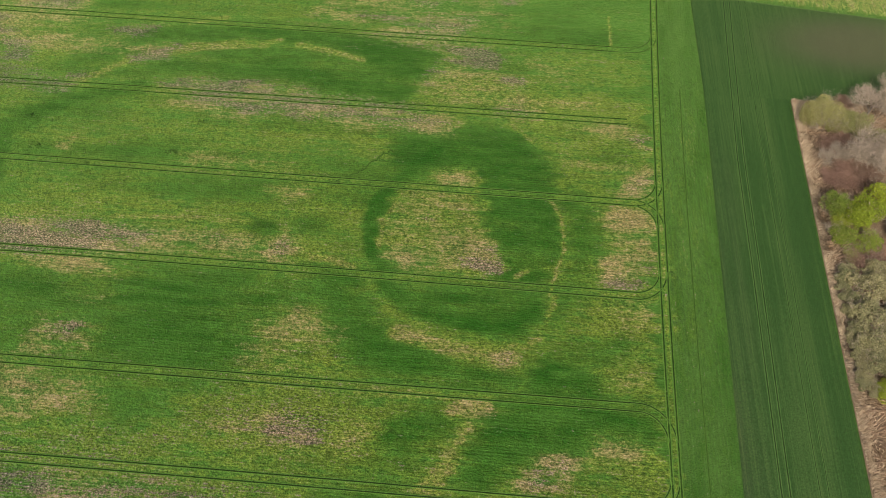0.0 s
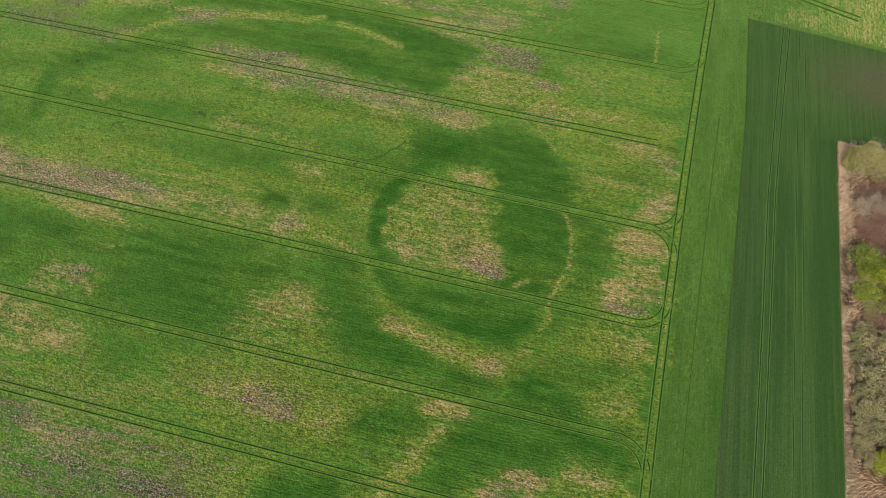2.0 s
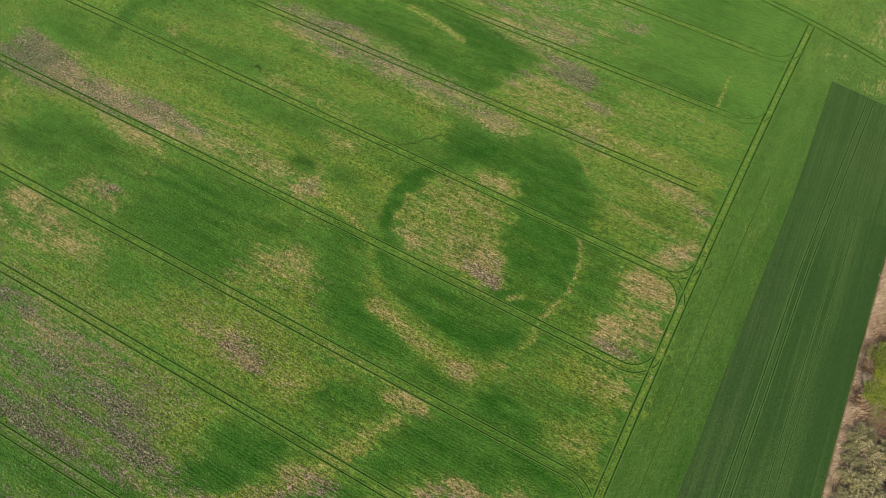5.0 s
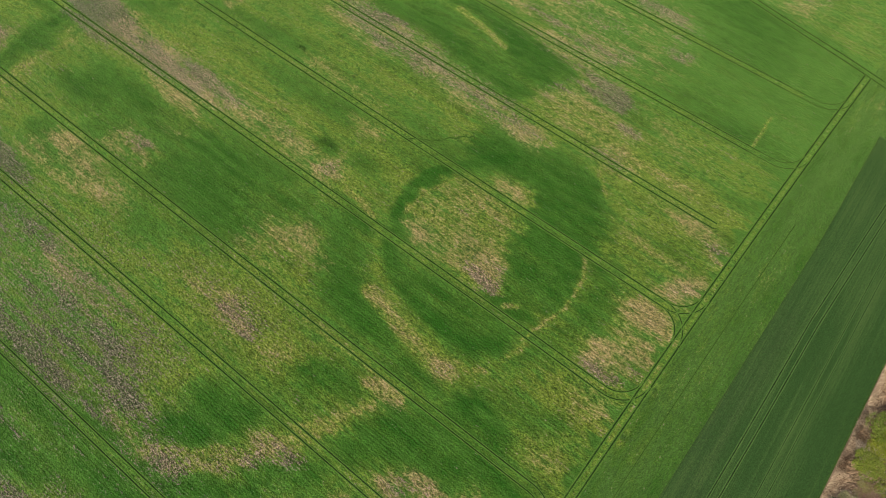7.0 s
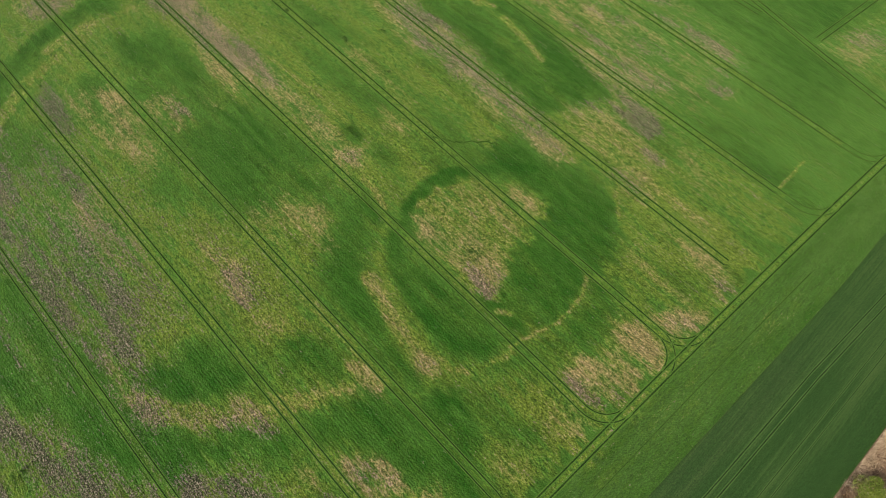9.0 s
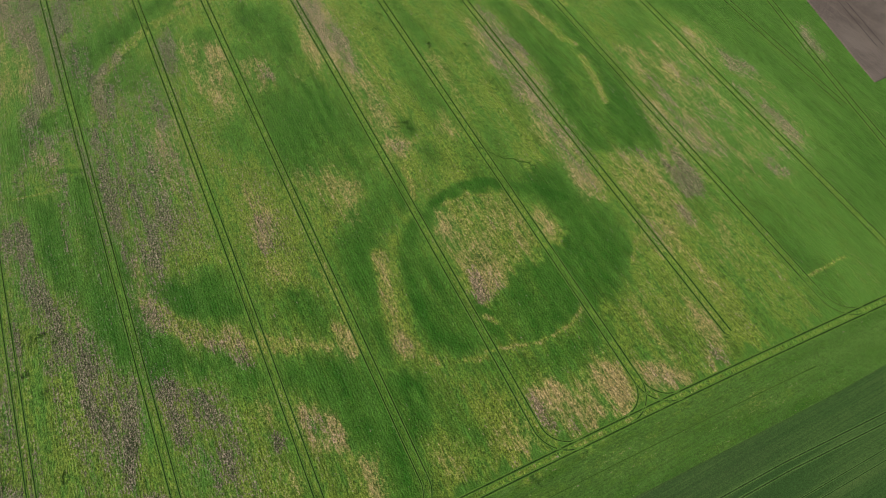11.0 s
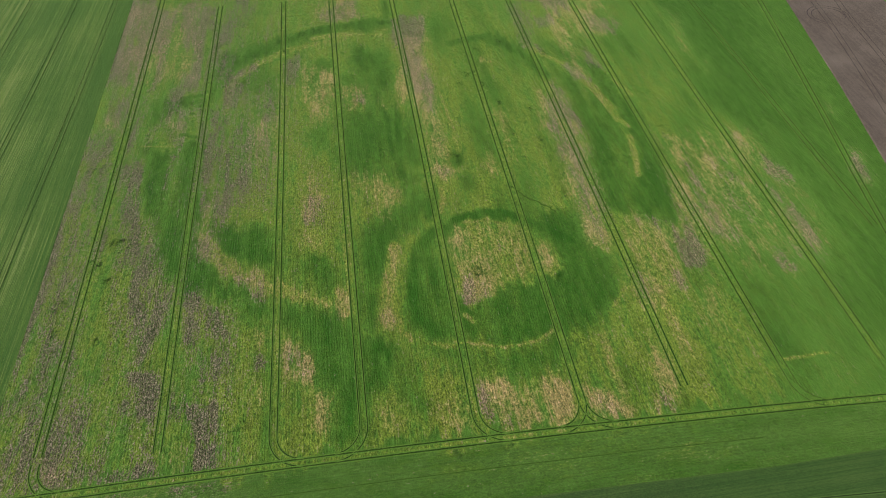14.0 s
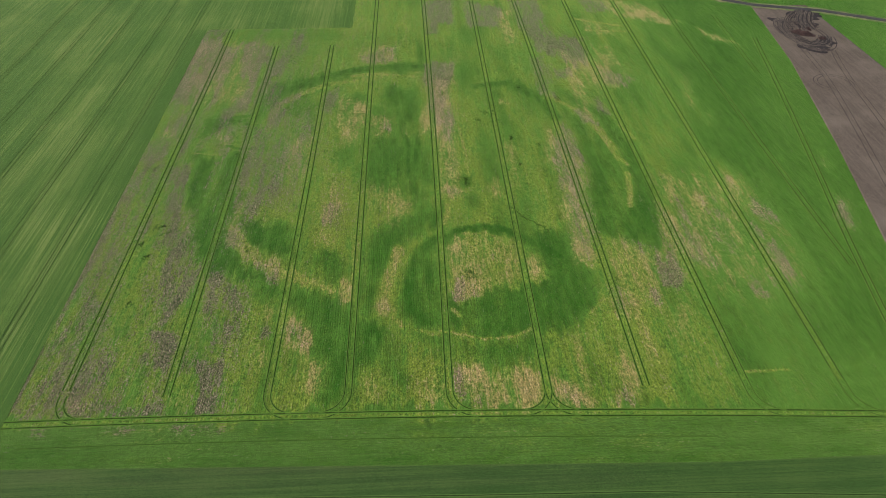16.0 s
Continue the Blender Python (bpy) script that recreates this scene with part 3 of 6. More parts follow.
patch(STRAW, 0.75, 1, (-22.5, 46.8), (-13.2, 47.6), (-4.7, 46.9), (-0.6, 43.4), (-1.2, 37.4), (-5.6, 41.0), (-13.3, 42.1))
patch(STRAW, 0.55, 1, (-23.7, 36.2), (-16.0, 34.5), (-9.0, 32.7), (-14.5, 31.7))
patch(STRAW, 0.65, 1, (-25.4, 53.2), (-14.9, 53.2), (-18.1, 51.6))
patch(STRAW, 0.45, 1.2, (-15.3, -20.8), (-7.9, -18.7), (-5.9, -13.9), (-5.0, -19.0), (-11.3, -23.3))
patch(STRAW, 0.85, 1, (-31.4, -42.6), (-29.2, -37.8), (-21.3, -35.2), (-16.4, -35.2), (-28.6, -45.6))
patch(STRAW, 0.6, 1, (-38.9, -49.7), (-34.5, -47.6), (-33.8, -49.9), (-36.4, -52.1))
patch(STRAW, 0.65, 1, (-45.4, -36.0), (-42.9, -32.9), (-38.9, -27.9), (-38.0, -29.7), (-43.6, -36.3))
band_of(STRAW, 0.75, 1.6, (-45.4, -29.9), (-42.5, -27.9), (-38.6, -27.7))
patch(STRAW, 0.65, 1.2, (-84.4, -13.1), (-80.7, -8.4), (-72.6, -13.2), (-73.1, -17.7), (-79.2, -17.2))
patch(STRAW, 0.5, 1, (-88.6, -22.9), (-84.3, -20.8), (-82.4, -23.0), (-86.2, -24.7))
patch(STRAW, 0.85, 0.8, (-92.5, 2.2), (-88.3, 8.9), (-81.9, 4.7), (-84.1, 0.7), (-89.6, 0.3))
band_of(STRAW, 0.75, 1.2, (-79.9, 2.6), (-75.1, 2.0), (-70.4, 0.7))
patch(STRAW, 0.65, 1, (-109.4, 7.3), (-102.8, 7.7), (-93.1, 4.8), (-98.9, 3.6), (-106.0, 4.5))
patch(STRAW, 0.65, 1, (-92.6, 19.1), (-84.0, 21.2), (-83.8, 18.4), (-90.0, 16.8))
patch(STRAW, 0.75, 1.2, (-144.0, 4.2), (-129.9, 6.9), (-123.1, 0.1), (-124.6, -5.3), (-132.1, -5.1), (-141.3, -3.3))
patch(STRAW, 0.5, 1.5, (-177.4, -6.0), (-176.2, -3.5), (-165.6, -4.5), (-167.7, -7.6))
patch(STRAW, 0.6, 1, (-124.3, 47.7), (-113.6, 50.9), (-100.3, 50.7), (-93.2, 47.9), (-103.6, 44.6), (-114.2, 44.0))
patch(STRAW, 0.7, 1.2, (-96.3, 45.3), (-87.0, 48.9), (-75.0, 46.1), (-62.6, 46.8), (-53.6, 46.8), (-47.4, 43.4), (-54.6, 40.9), (-64.3, 39.6), (-75.5, 39.7), (-88.5, 41.3))
patch(STRAW, 0.75, 1.2, (-152.4, -30.7), (-141.6, -24.7), (-132.7, -27.2), (-130.8, -32.2), (-143.1, -33.7))
patch(STRAW, 0.55, 1.2, (-134.8, -33.0), (-126.2, -32.2), (-122.9, -36.3), (-128.7, -36.5))
patch(STRAW, 0.65, 1, (-137.0, -19.4), (-125.5, -17.3), (-127.0, -21.5), (-133.4, -22.1))
patch(STRAW, 0.45, 1, (-127.9, -10.7), (-121.6, -11.0), (-121.6, -12.8), (-127.4, -12.6))
patch(STRAW, 0.6, 1.5, (-198.6, -18.0), (-190.5, -14.1), (-185.6, -19.1), (-187.3, -23.4), (-190.8, -22.9))
band_of(STRAW, 0.7, 1.8, (-172.7, -34.3), (-174.1, -28.3), (-174.2, -22.7), (-173.7, -19.0))
patch(STRAW, 0.7, 1.2, (-85.8, -35.4), (-82.3, -32.8), (-75.8, -33.6), (-72.5, -36.6), (-75.2, -40.6), (-81.2, -38.9))
patch(STRAW, 0.55, 1.2, (-94.2, -36.1), (-85.6, -34.9), (-85.3, -37.1), (-91.5, -38.4))
patch(STRAW, 0.45, 1.2, (-69.4, -38.4), (-62.6, -34.3), (-61.4, -38.7), (-67.0, -40.2))
band_of(STRAW, 0.55, 1.3, (-65.2, -27.1), (-59.2, -27.1), (-53.1, -26.9))
patch(STRAW, 0.45, 1.5, (-76.4, -81.3), (-69.8, -80.3), (-73.3, -83.2))
patch(STRAW, 0.5, 1, (-99.6, -76.2), (-94.4, -75.2), (-94.6, -76.6))
patch(STRAW, 0.65, 1, (-83.3, -65.8), (-76.4, -64.8), (-71.8, -65.5), (-75.5, -67.2))
band_of(STRAW, 0.65, 1.6, (-71.1, -66.1), (-63.4, -61.3), (-57.8, -56.0))
patch(STRAW, 0.5, 1.2, (-57.5, -51.8), (-50.9, -47.3), (-46.5, -49.6), (-53.4, -55.4))
band_of(STRAW, 0.65, 1.5, (-50.9, -45.5), (-46.5, -40.3))
patch(STRAW, 0.7, 1, (-81.1, 78.9), (-75.6, 82.9), (-64.6, 80.8), (-54.0, 81.5), (-43.4, 79.4), (-47.1, 76.3), (-58.5, 77.2), (-69.2, 76.4))
patch(STRAW, 0.45, 1.2, (-69.6, 91.0), (-53.8, 92.7), (-52.7, 88.1), (-64.6, 86.4))
patch(STRAW, 0.65, 1, (-61.2, 101.0), (-50.2, 105.0), (-35.8, 102.3), (-40.4, 97.9), (-48.7, 99.3))
patch(STRAW, 0.5, 1, (-42.6, 89.0), (-34.3, 93.4), (-31.9, 89.1), (-37.8, 86.8))
patch(STRAW, 0.8, 1.2, (-55.0, 55.6), (-47.8, 61.2), (-40.2, 60.5), (-37.0, 58.1), (-43.6, 54.8), (-52.2, 52.2))
patch(STRAW, 0.8, 1.2, (-42.4, 51.7), (-35.7, 55.5), (-30.2, 52.6), (-33.8, 47.4))
patch(STRAW, 0.5, 2.5, (-37.0, 68.4), (-29.0, 68.8), (-17.7, 63.6), (-21.3, 58.4), (-29.9, 62.2))
band_of(STRAW, 0.75, 0.5, (-9.1, 85.3), (-8.8, 73.9))
band_of(STRAW, 0.55, 1.4, (-137.0, -65.1), (-150.3, -61.7), (-156.9, -54.7), (-163.5, -46.8), (-167.9, -35.4), (-170.6, -23.5))
patch(STRAW, 0.45, 1, (-130.0, -84.6), (-125.7, -76.9), (-116.6, -77.9), (-123.5, -83.1))
band_of(STRAW, 0.6, 0.4, (-114.5, -90.4), (-112.8, -79.5))
band_of(STRAW, 0.4, 1.4, (-145.9, -3.8), (-128.6, -5.4), (-120.7, -5.2))
patch(STRAW, 0.45, 1.5, (-149.4, -32.5), (-144.1, -25.8), (-118.1, -30.3), (-116.9, -35.9), (-130.3, -37.2))
patch(STRAW, 0.55, 1, (-135.9, -21.3), (-130.1, -16.8), (-124.6, -20.0), (-128.5, -21.9))
patch(STRAW, 0.55, 1.2, (-107.5, 2.5), (-95.7, 6.5), (-95.5, 3.6), (-101.2, 1.0))
patch(STRAW, 0.65, 1.2, (-86.6, -19.2), (-83.3, -10.6), (-69.7, -13.9), (-70.3, -17.0), (-79.0, -17.9))
patch(STRAW, 0.45, 1, (-87.8, -23.9), (-85.6, -20.7), (-80.5, -22.2), (-82.7, -24.4))
patch(STRAW, 0.5, 1.2, (-66.6, -37.1), (-64.3, -33.0), (-58.6, -33.5), (-61.3, -37.1))
patch(STRAW, 0.45, 1.5, (-134.1, -106.3), (-132.0, -99.8), (-123.8, -99.5), (-125.7, -105.0))
patch(STRAW, 0.65, 1, (-76.9, -67.8), (-75.8, -64.6), (-67.4, -66.6), (-71.5, -68.6))
band_of(STRAW, 0.65, 2, (-65.4, -65.7), (-59.2, -61.0), (-55.2, -56.2), (-49.7, -47.9), (-45.7, -40.4))
band_of(STRAW, 0.55, 1.3, (-47.6, -41.7), (-41.7, -32.3))
patch(STRAW, 0.75, 1, (-42.8, -31.0), (-38.2, -26.3), (-37.3, -29.1), (-39.2, -31.6))
band_of(STRAW, 0.55, 0.8, (-54.0, -26.8), (-38.3, -27.6))
patch(STRAW, 0.85, 1, (-29.8, -43.9), (-29.7, -38.7), (-25.7, -35.6), (-18.2, -37.3), (-22.5, -42.6), (-25.7, -44.4))
patch(STRAW, 0.65, 1.2, (-20.6, -36.0), (-14.3, -32.3), (-6.1, -33.2), (-8.7, -37.4), (-16.0, -38.0))
patch(STRAW, 0.6, 1, (-37.4, -50.0), (-36.2, -47.2), (-30.9, -48.1), (-32.0, -50.6))
patch(STRAW, 0.45, 1.5, (-21.7, -49.8), (-20.1, -46.4), (-14.4, -47.4), (-15.6, -50.3))
patch(STRAW, 0.5, 1.2, (-14.8, -21.7), (-11.7, -17.3), (-8.6, -19.5), (-10.4, -22.5))
patch(STRAW, 0.35, 2, (-11.7, -11.5), (-9.5, -6.8), (-4.9, -8.6), (-6.5, -12.5))
patch(STRAW, 0.55, 1.2, (-126.7, 44.3), (-122.1, 48.8), (-106.0, 53.4), (-88.7, 49.6), (-74.8, 48.0), (-66.5, 46.0), (-72.0, 41.4), (-90.4, 42.8), (-104.5, 39.6))
patch(STRAW, 0.8, 1.2, (-71.0, 38.9), (-65.6, 43.5), (-54.7, 43.5), (-47.5, 43.4), (-49.9, 39.1), (-59.9, 39.1))
band_of(STRAW, 0.65, 1.1, (-141.4, 58.5), (-130.6, 60.9), (-120.1, 63.9), (-107.5, 65.8), (-100.3, 68.5))
band_of(STRAW, 0.65, 1.1, (-127.2, 73.0), (-117.3, 75.9))
band_of(STRAW, 0.34, 0.9, (-90.9, 65.9), (-76.3, 63.0))
patch(STRAW, 0.45, 2, (-86.9, 77.8), (-88.0, 90.5), (-84.7, 108.4), (-70.6, 110.9), (-52.0, 108.7), (-36.5, 103.9), (-35.0, 95.2), (-32.2, 86.2), (-35.9, 75.3), (-50.9, 78.3), (-61.0, 74.1), (-76.7, 76.2))
patch(STRAW, 0.65, 1, (-78.7, 80.7), (-68.8, 81.1), (-57.8, 78.3), (-49.2, 79.4), (-48.3, 73.6), (-56.3, 74.8), (-67.2, 76.0))
patch(STRAW, 0.55, 1.2, (-53.7, 53.9), (-47.8, 59.3), (-41.2, 59.4), (-44.8, 54.3))
patch(STRAW, 0.45, 1.5, (-82.1, 134.5), (-77.5, 138.2), (-60.0, 133.2), (-61.9, 127.7))
patch(STRAW, 0.85, 0.8, (-105.6, 142.1), (-100.4, 143.1), (-93.9, 139.9), (-97.7, 137.8))
patch(STRAW, 0.65, 1, (-87.9, 76.5), (-84.9, 85.2), (-80.8, 78.9), (-82.9, 75.9))
patch(STRAW, 0.4, 3, (-209.2, -113.4), (-210.5, -80.8), (-151.2, -75.6), (-147.7, -102.8))
patch(STRAW, 0.55, 1.2, (-203.3, -26.7), (-205.3, -15.4), (-184.9, -14.2), (-185.4, -28.6))
patch(STRAW, 0.5, 1.5, (-163.8, -1.9), (-163.4, 8.8), (-126.7, 6.6), (-131.2, -2.0))
patch(STRAW, 0.8, 1.5, (-250.7, 102.5), (-242.3, 116.8), (-225.3, 130.4), (-220.7, 121.6), (-232.0, 107.3))
band_of(STRAW, 0.75, 1.2, (-231.7, 76.9), (-222.3, 98.1))
band_of(STRAW, 0.75, 1.2, (-217.5, 79.6), (-215.3, 100.3))
patch(STRAW, 0.75, 1.5, (-219.4, 136.3), (-209.5, 143.6), (-196.3, 151.3), (-203.2, 138.4))
patch(STRAW, 0.55, 2, (-184.1, 61.7), (-189.3, 79.3), (-160.4, 83.3), (-154.8, 71.1))
patch(STRAW, 0.4, 1.5, (-166.7, 108.8), (-159.3, 110.6), (-139.0, 108.3), (-142.4, 104.8))
patch(STRAW, 0.4, 1.5, (-136.2, 109.7), (-134.3, 112.9), (-125.7, 110.2), (-125.8, 107.0))
patch(STRAW, 0.55, 1, (-8.8, -93.9), (-8.0, -89.1), (-4.2, -89.0), (-5.3, -93.2))
patch(STRAW, 0.45, 1, (-8.7, -69.6), (-8.5, -65.0), (-2.3, -64.7), (-2.8, -67.8))
band_of(STRAW, 0.65, 1.4, (-155.4, 47.4), (-147.4, 52.0), (-142.5, 56.9), (-130.1, 62.9), (-115.0, 66.3), (-103.9, 66.3))
band_of(STRAW, 0.65, 1.3, (-95.2, 67.1), (-86.7, 65.7), (-76.7, 63.2))
patch(STRAW, 0.45, 1.5, (-161.5, 72.9), (-149.6, 73.9), (-149.1, 71.3), (-160.4, 70.8))
patch(STRAW, 0.4, 1.5, (-131.9, 52.1), (-112.0, 53.7), (-90.1, 53.6), (-65.6, 47.9), (-74.3, 44.2), (-102.0, 41.9))
patch(STRAW, 0.75, 1.2, (-73.1, 44.1), (-62.5, 47.0), (-50.2, 44.3), (-53.4, 39.9), (-65.0, 40.7), (-71.1, 42.0))
patch(STRAW, 0.6, 1, (-94.7, 20.5), (-84.6, 21.4), (-85.5, 18.5), (-93.9, 17.9))
patch(STRAW, 0.65, 1, (-150.2, 29.6), (-145.8, 31.0), (-146.1, 27.8), (-148.8, 27.2))
patch(STRAW, 0.6, 1.2, (-154.1, 4.3), (-146.9, 6.7), (-134.7, 7.7), (-135.1, 1.4), (-143.9, -0.8), (-152.3, -0.0))
band_of(STRAW, 0.55, 0.9, (-128.7, 9.5), (-112.6, 10.2), (-97.5, 10.5))
patch(STRAW, 0.65, 1.2, (-151.7, -1.5), (-126.2, -2.0), (-123.2, -5.6), (-136.6, -6.0))
patch(STRAW, 0.7, 1, (-86.8, 83.7), (-69.3, 80.6), (-45.0, 79.1), (-52.9, 76.6), (-68.9, 76.4), (-82.4, 78.6))
patch(STRAW, 0.5, 1.2, (-135.1, -10.8), (-121.8, -10.0), (-122.3, -13.0), (-132.7, -13.2))
patch(STRAW, 0.55, 1.2, (-137.7, -16.7), (-125.2, -16.3), (-127.3, -21.0), (-135.5, -20.7))
patch(STRAW, 0.55, 1, (-23.9, 35.6), (-14.9, 33.8), (0.4, 33.7), (-1.1, 31.2), (-14.9, 31.6), (-23.2, 33.6))
patch(STRAW, 0.55, 1, (-13.9, 20.8), (-0.7, 21.5), (-0.8, 13.4), (-12.6, 13.2))
patch(STRAW, 0.6, 1, (-24.6, 52.8), (-12.8, 53.4), (-13.6, 51.4), (-23.9, 51.0))
band_of(STRAW, 0.5, 1.3, (-127.1, -64.5), (-144.9, -63.8), (-155.9, -58.4), (-165.9, -46.2), (-170.1, -33.2), (-172.8, -15.3), (-170.6, -1.0))
band_of(STRAW, 0.36, 1.2, (-150.2, 47.9), (-139.5, 58.2), (-125.7, 62.6), (-111.1, 68.0))
band_of(STRAW, 0.24, 1.6, (-111.1, 68.0), (-92.8, 65.8), (-78.6, 63.9))
patch(STRAW, 0.22, 2.5, (-1.4, -94.7), (-0.2, -54.0), (7.4, -52.4), (11.7, -63.8), (9.9, -86.4))
patch(STRAW, 0.2, 2.5, (2.7, 1.6), (3.7, 24.1), (7.4, 22.8), (6.9, 2.6))
patch(STRAW, 0.2, 2.5, (3.6, 28.2), (4.2, 49.6), (12.1, 47.0), (12.0, 30.3))
patch(STRAW, 0.6, 1.2, (-169.4, -1.8), (-167.7, 8.8), (-90.8, 6.5), (-94.5, 0.8))
patch(STRAW, 0.4, 1.2, (-154.9, -39.7), (-152.9, -27.2), (-121.4, -28.0), (-122.9, -37.9))
patch(STRAW, 0.55, 1.2, (-139.5, -24.7), (-138.1, -15.7), (-122.8, -16.4), (-124.0, -24.1))
patch(STRAW, 0.55, 1.2, (-82.9, -18.0), (-81.3, -12.7), (-68.6, -13.9), (-69.2, -17.8))
patch(STRAW, 0.5, 1.5, (-131.7, 47.5), (-120.3, 52.6), (-89.2, 51.9), (-52.8, 47.6), (-53.7, 41.4), (-93.2, 44.7))
patch(STRAW, 0.5, 2, (-124.3, -56.8), (-122.8, -47.3), (-96.6, -47.6), (-97.6, -53.7))
patch(STRAW, 0.4, 2, (-121.3, 24.4), (-113.7, 30.8), (-87.4, 28.4), (-96.6, 23.2))
patch(STRAW, 0.6, 3, (-30.2, 121.9), (-19.8, 145.9), (-11.1, 129.9), (-18.0, 121.7))
patch(STRAW, 0.5, 1.5, (-43.7, 129.0), (-36.7, 129.6), (-37.7, 125.3))
patch(STRAW, 0.5, 2, (9.9, 102.8), (34.6, 104.8), (35.6, 95.1), (16.8, 97.0))
patch(STRAW, 0.75, 1, (9.9, 107.4), (17.3, 109.2), (17.6, 106.6), (11.2, 104.3))
patch(STRAW, 0.6, 3, (16.4, 114.8), (24.0, 121.0), (33.7, 113.6), (34.3, 107.7))
patch(STRAW, 0.55, 1.5, (-63.4, 57.9), (-51.1, 60.8), (-42.8, 53.6), (-50.4, 49.6), (-59.0, 51.8))
patch(STRAW, 0.6, 1.5, (-55.9, 52.1), (-54.3, 63.1), (-36.7, 62.6), (-28.4, 60.6), (-36.4, 52.7), (-44.9, 49.4))
patch(STRAW, 0.6, 1.5, (-42.2, 46.3), (-37.9, 53.5), (-25.9, 52.7), (-28.1, 46.3), (-35.2, 45.6))
patch(STRAW, 0.75, 1, (-47.6, 4.5), (-43.8, 7.0), (-38.6, 10.2), (-35.1, 5.2), (-35.7, 1.2), (-39.2, -0.4), (-43.7, 1.2))
band_of(STRAW, 0.5, 1, (-142.5, -66.0), (-155.2, -58.4), (-165.0, -46.1), (-172.5, -24.3))
patch(STRAW, 0.45, 0.8, (-143.4, 70.4), (-123.8, 74.6), (-108.5, 74.2), (-126.0, 72.2))
patch(STRAW, 0.4, 1, (-100.4, -1.1), (-104.9, 7.9), (-82.9, 6.1), (-81.5, -1.0))
patch(STRAW, 0.5, 1, (-243.7, 37.6), (-243.4, 45.1), (-201.8, 42.4), (-205.2, 36.0))
patch(STRAW, 0.5, 1, (-198.0, 60.9), (-194.7, 64.3), (-166.2, 67.5), (-130.6, 64.2), (-130.8, 59.7), (-171.9, 59.8))
patch(STRAW, 0.5, 1, (-257.6, 92.3), (-252.6, 116.1), (-225.4, 127.5), (-224.5, 114.0), (-237.7, 96.8))
patch(STRAW, 0.4, 1, (-234.6, 78.1), (-223.2, 93.1), (-209.4, 95.3), (-213.4, 79.3))
patch(STRAW, 0.45, 1, (-200.5, 76.4), (-200.0, 87.3), (-165.3, 88.7), (-168.3, 81.9))
patch(STRAW, 0.5, 0.8, (-214.6, 135.5), (-204.1, 147.2), (-199.0, 145.2), (-209.9, 135.2))
patch(STRAW, 0.3, 1.5, (-175.3, 110.9), (-169.6, 115.5), (-139.9, 108.7), (-149.5, 106.0))
patch(STRAW, 0.5, 1, (-85.2, 80.2), (-83.3, 87.4), (-57.2, 87.1), (-57.6, 76.5))
patch(STRAW, 0.4, 1, (-82.9, 97.1), (-80.7, 110.0), (-64.4, 108.4), (-62.2, 96.3))
patch(STRAW, 0.5, 0.8, (-105.2, 142.2), (-97.8, 143.7), (-92.7, 139.0), (-98.0, 138.6))
patch(STRAW, 0.4, 1, (-191.0, 7.8), (-190.7, 13.1), (-163.3, 11.3), (-163.5, 6.4))
patch(STRAW, 0.4, 1, (-201.7, -34.7), (-198.0, -18.5), (-186.2, -18.4), (-186.7, -31.3))
patch(STRAW, 0.4, 1, (-148.1, -34.1), (-147.8, -27.1), (-130.1, -26.4), (-130.4, -33.0))
patch(STRAW, 0.4, 1, (-91.4, -26.7), (-94.2, -15.1), (-84.4, -11.2), (-78.8, -22.4))
patch(SOIL, 0.6, 1, (-46.7, 4.5), (-43.5, 6.5), (-38.6, 9.5), (-35.5, 5.2), (-36.1, 1.2), (-39.1, 0.1), (-43.6, 1.6))
patch(SOIL, 0.5, 0.8, (-56.4, 15.2), (-52.1, 17.4), (-52.2, 15.3), (-54.6, 14.1))
patch(SOIL, 0.5, 1, (-38.7, -18.0), (-34.7, -15.9), (-33.6, -18.1), (-36.4, -19.7))
patch(SOIL, 0.75, 1, (-14.5, 1.5), (-9.3, 3.2), (-3.1, 2.6), (-6.7, -0.3))
patch(SOIL, 0.55, 0.8, (-5.9, 6.0), (-3.1, 7.6), (-2.0, 3.6))
patch(SOIL, 0.4, 0.9, (-7.4, 27.2), (-2.4, 33.2), (-0.7, 30.2), (-3.8, 25.9))
patch(SOIL, 0.55, 0.8, (-6.4, 41.6), (-1.1, 44.3), (0.1, 41.5), (-2.0, 38.0))
patch(SOIL, 0.5, 1.2, (-29.8, -42.3), (-27.1, -38.5), (-21.2, -37.0), (-21.7, -39.7), (-27.4, -44.5))
patch(SOIL, 0.45, 0.8, (-91.1, 2.8), (-88.0, 7.6), (-83.4, 4.2), (-85.8, 1.4))
patch(SOIL, 0.35, 1, (-107.7, 7.1), (-102.7, 7.3), (-97.5, 5.2), (-101.5, 4.1))
patch(SOIL, 0.75, 1, (-150.0, 3.2), (-143.7, 6.3), (-131.5, 8.2), (-126.9, 3.8), (-130.3, 1.0), (-143.4, 0.2))
patch(SOIL, 0.75, 1, (-181.1, -0.3), (-173.5, 6.2), (-162.5, 6.1), (-149.2, 3.4), (-157.0, -0.5), (-170.0, -0.3))
patch(SOIL, 0.7, 1, (-122.6, 47.6), (-111.6, 51.1), (-100.2, 50.2), (-105.0, 46.1), (-115.0, 45.3))
patch(SOIL, 0.65, 1, (-90.3, 48.2), (-84.7, 49.7), (-73.1, 46.0), (-76.4, 43.2), (-85.3, 44.5))
patch(SOIL, 0.45, 1, (-66.2, 44.4), (-56.9, 46.4), (-48.8, 43.6), (-55.3, 41.9))
patch(SOIL, 0.55, 0.8, (-136.0, -19.2), (-127.8, -17.6), (-127.8, -20.3), (-133.0, -20.6))
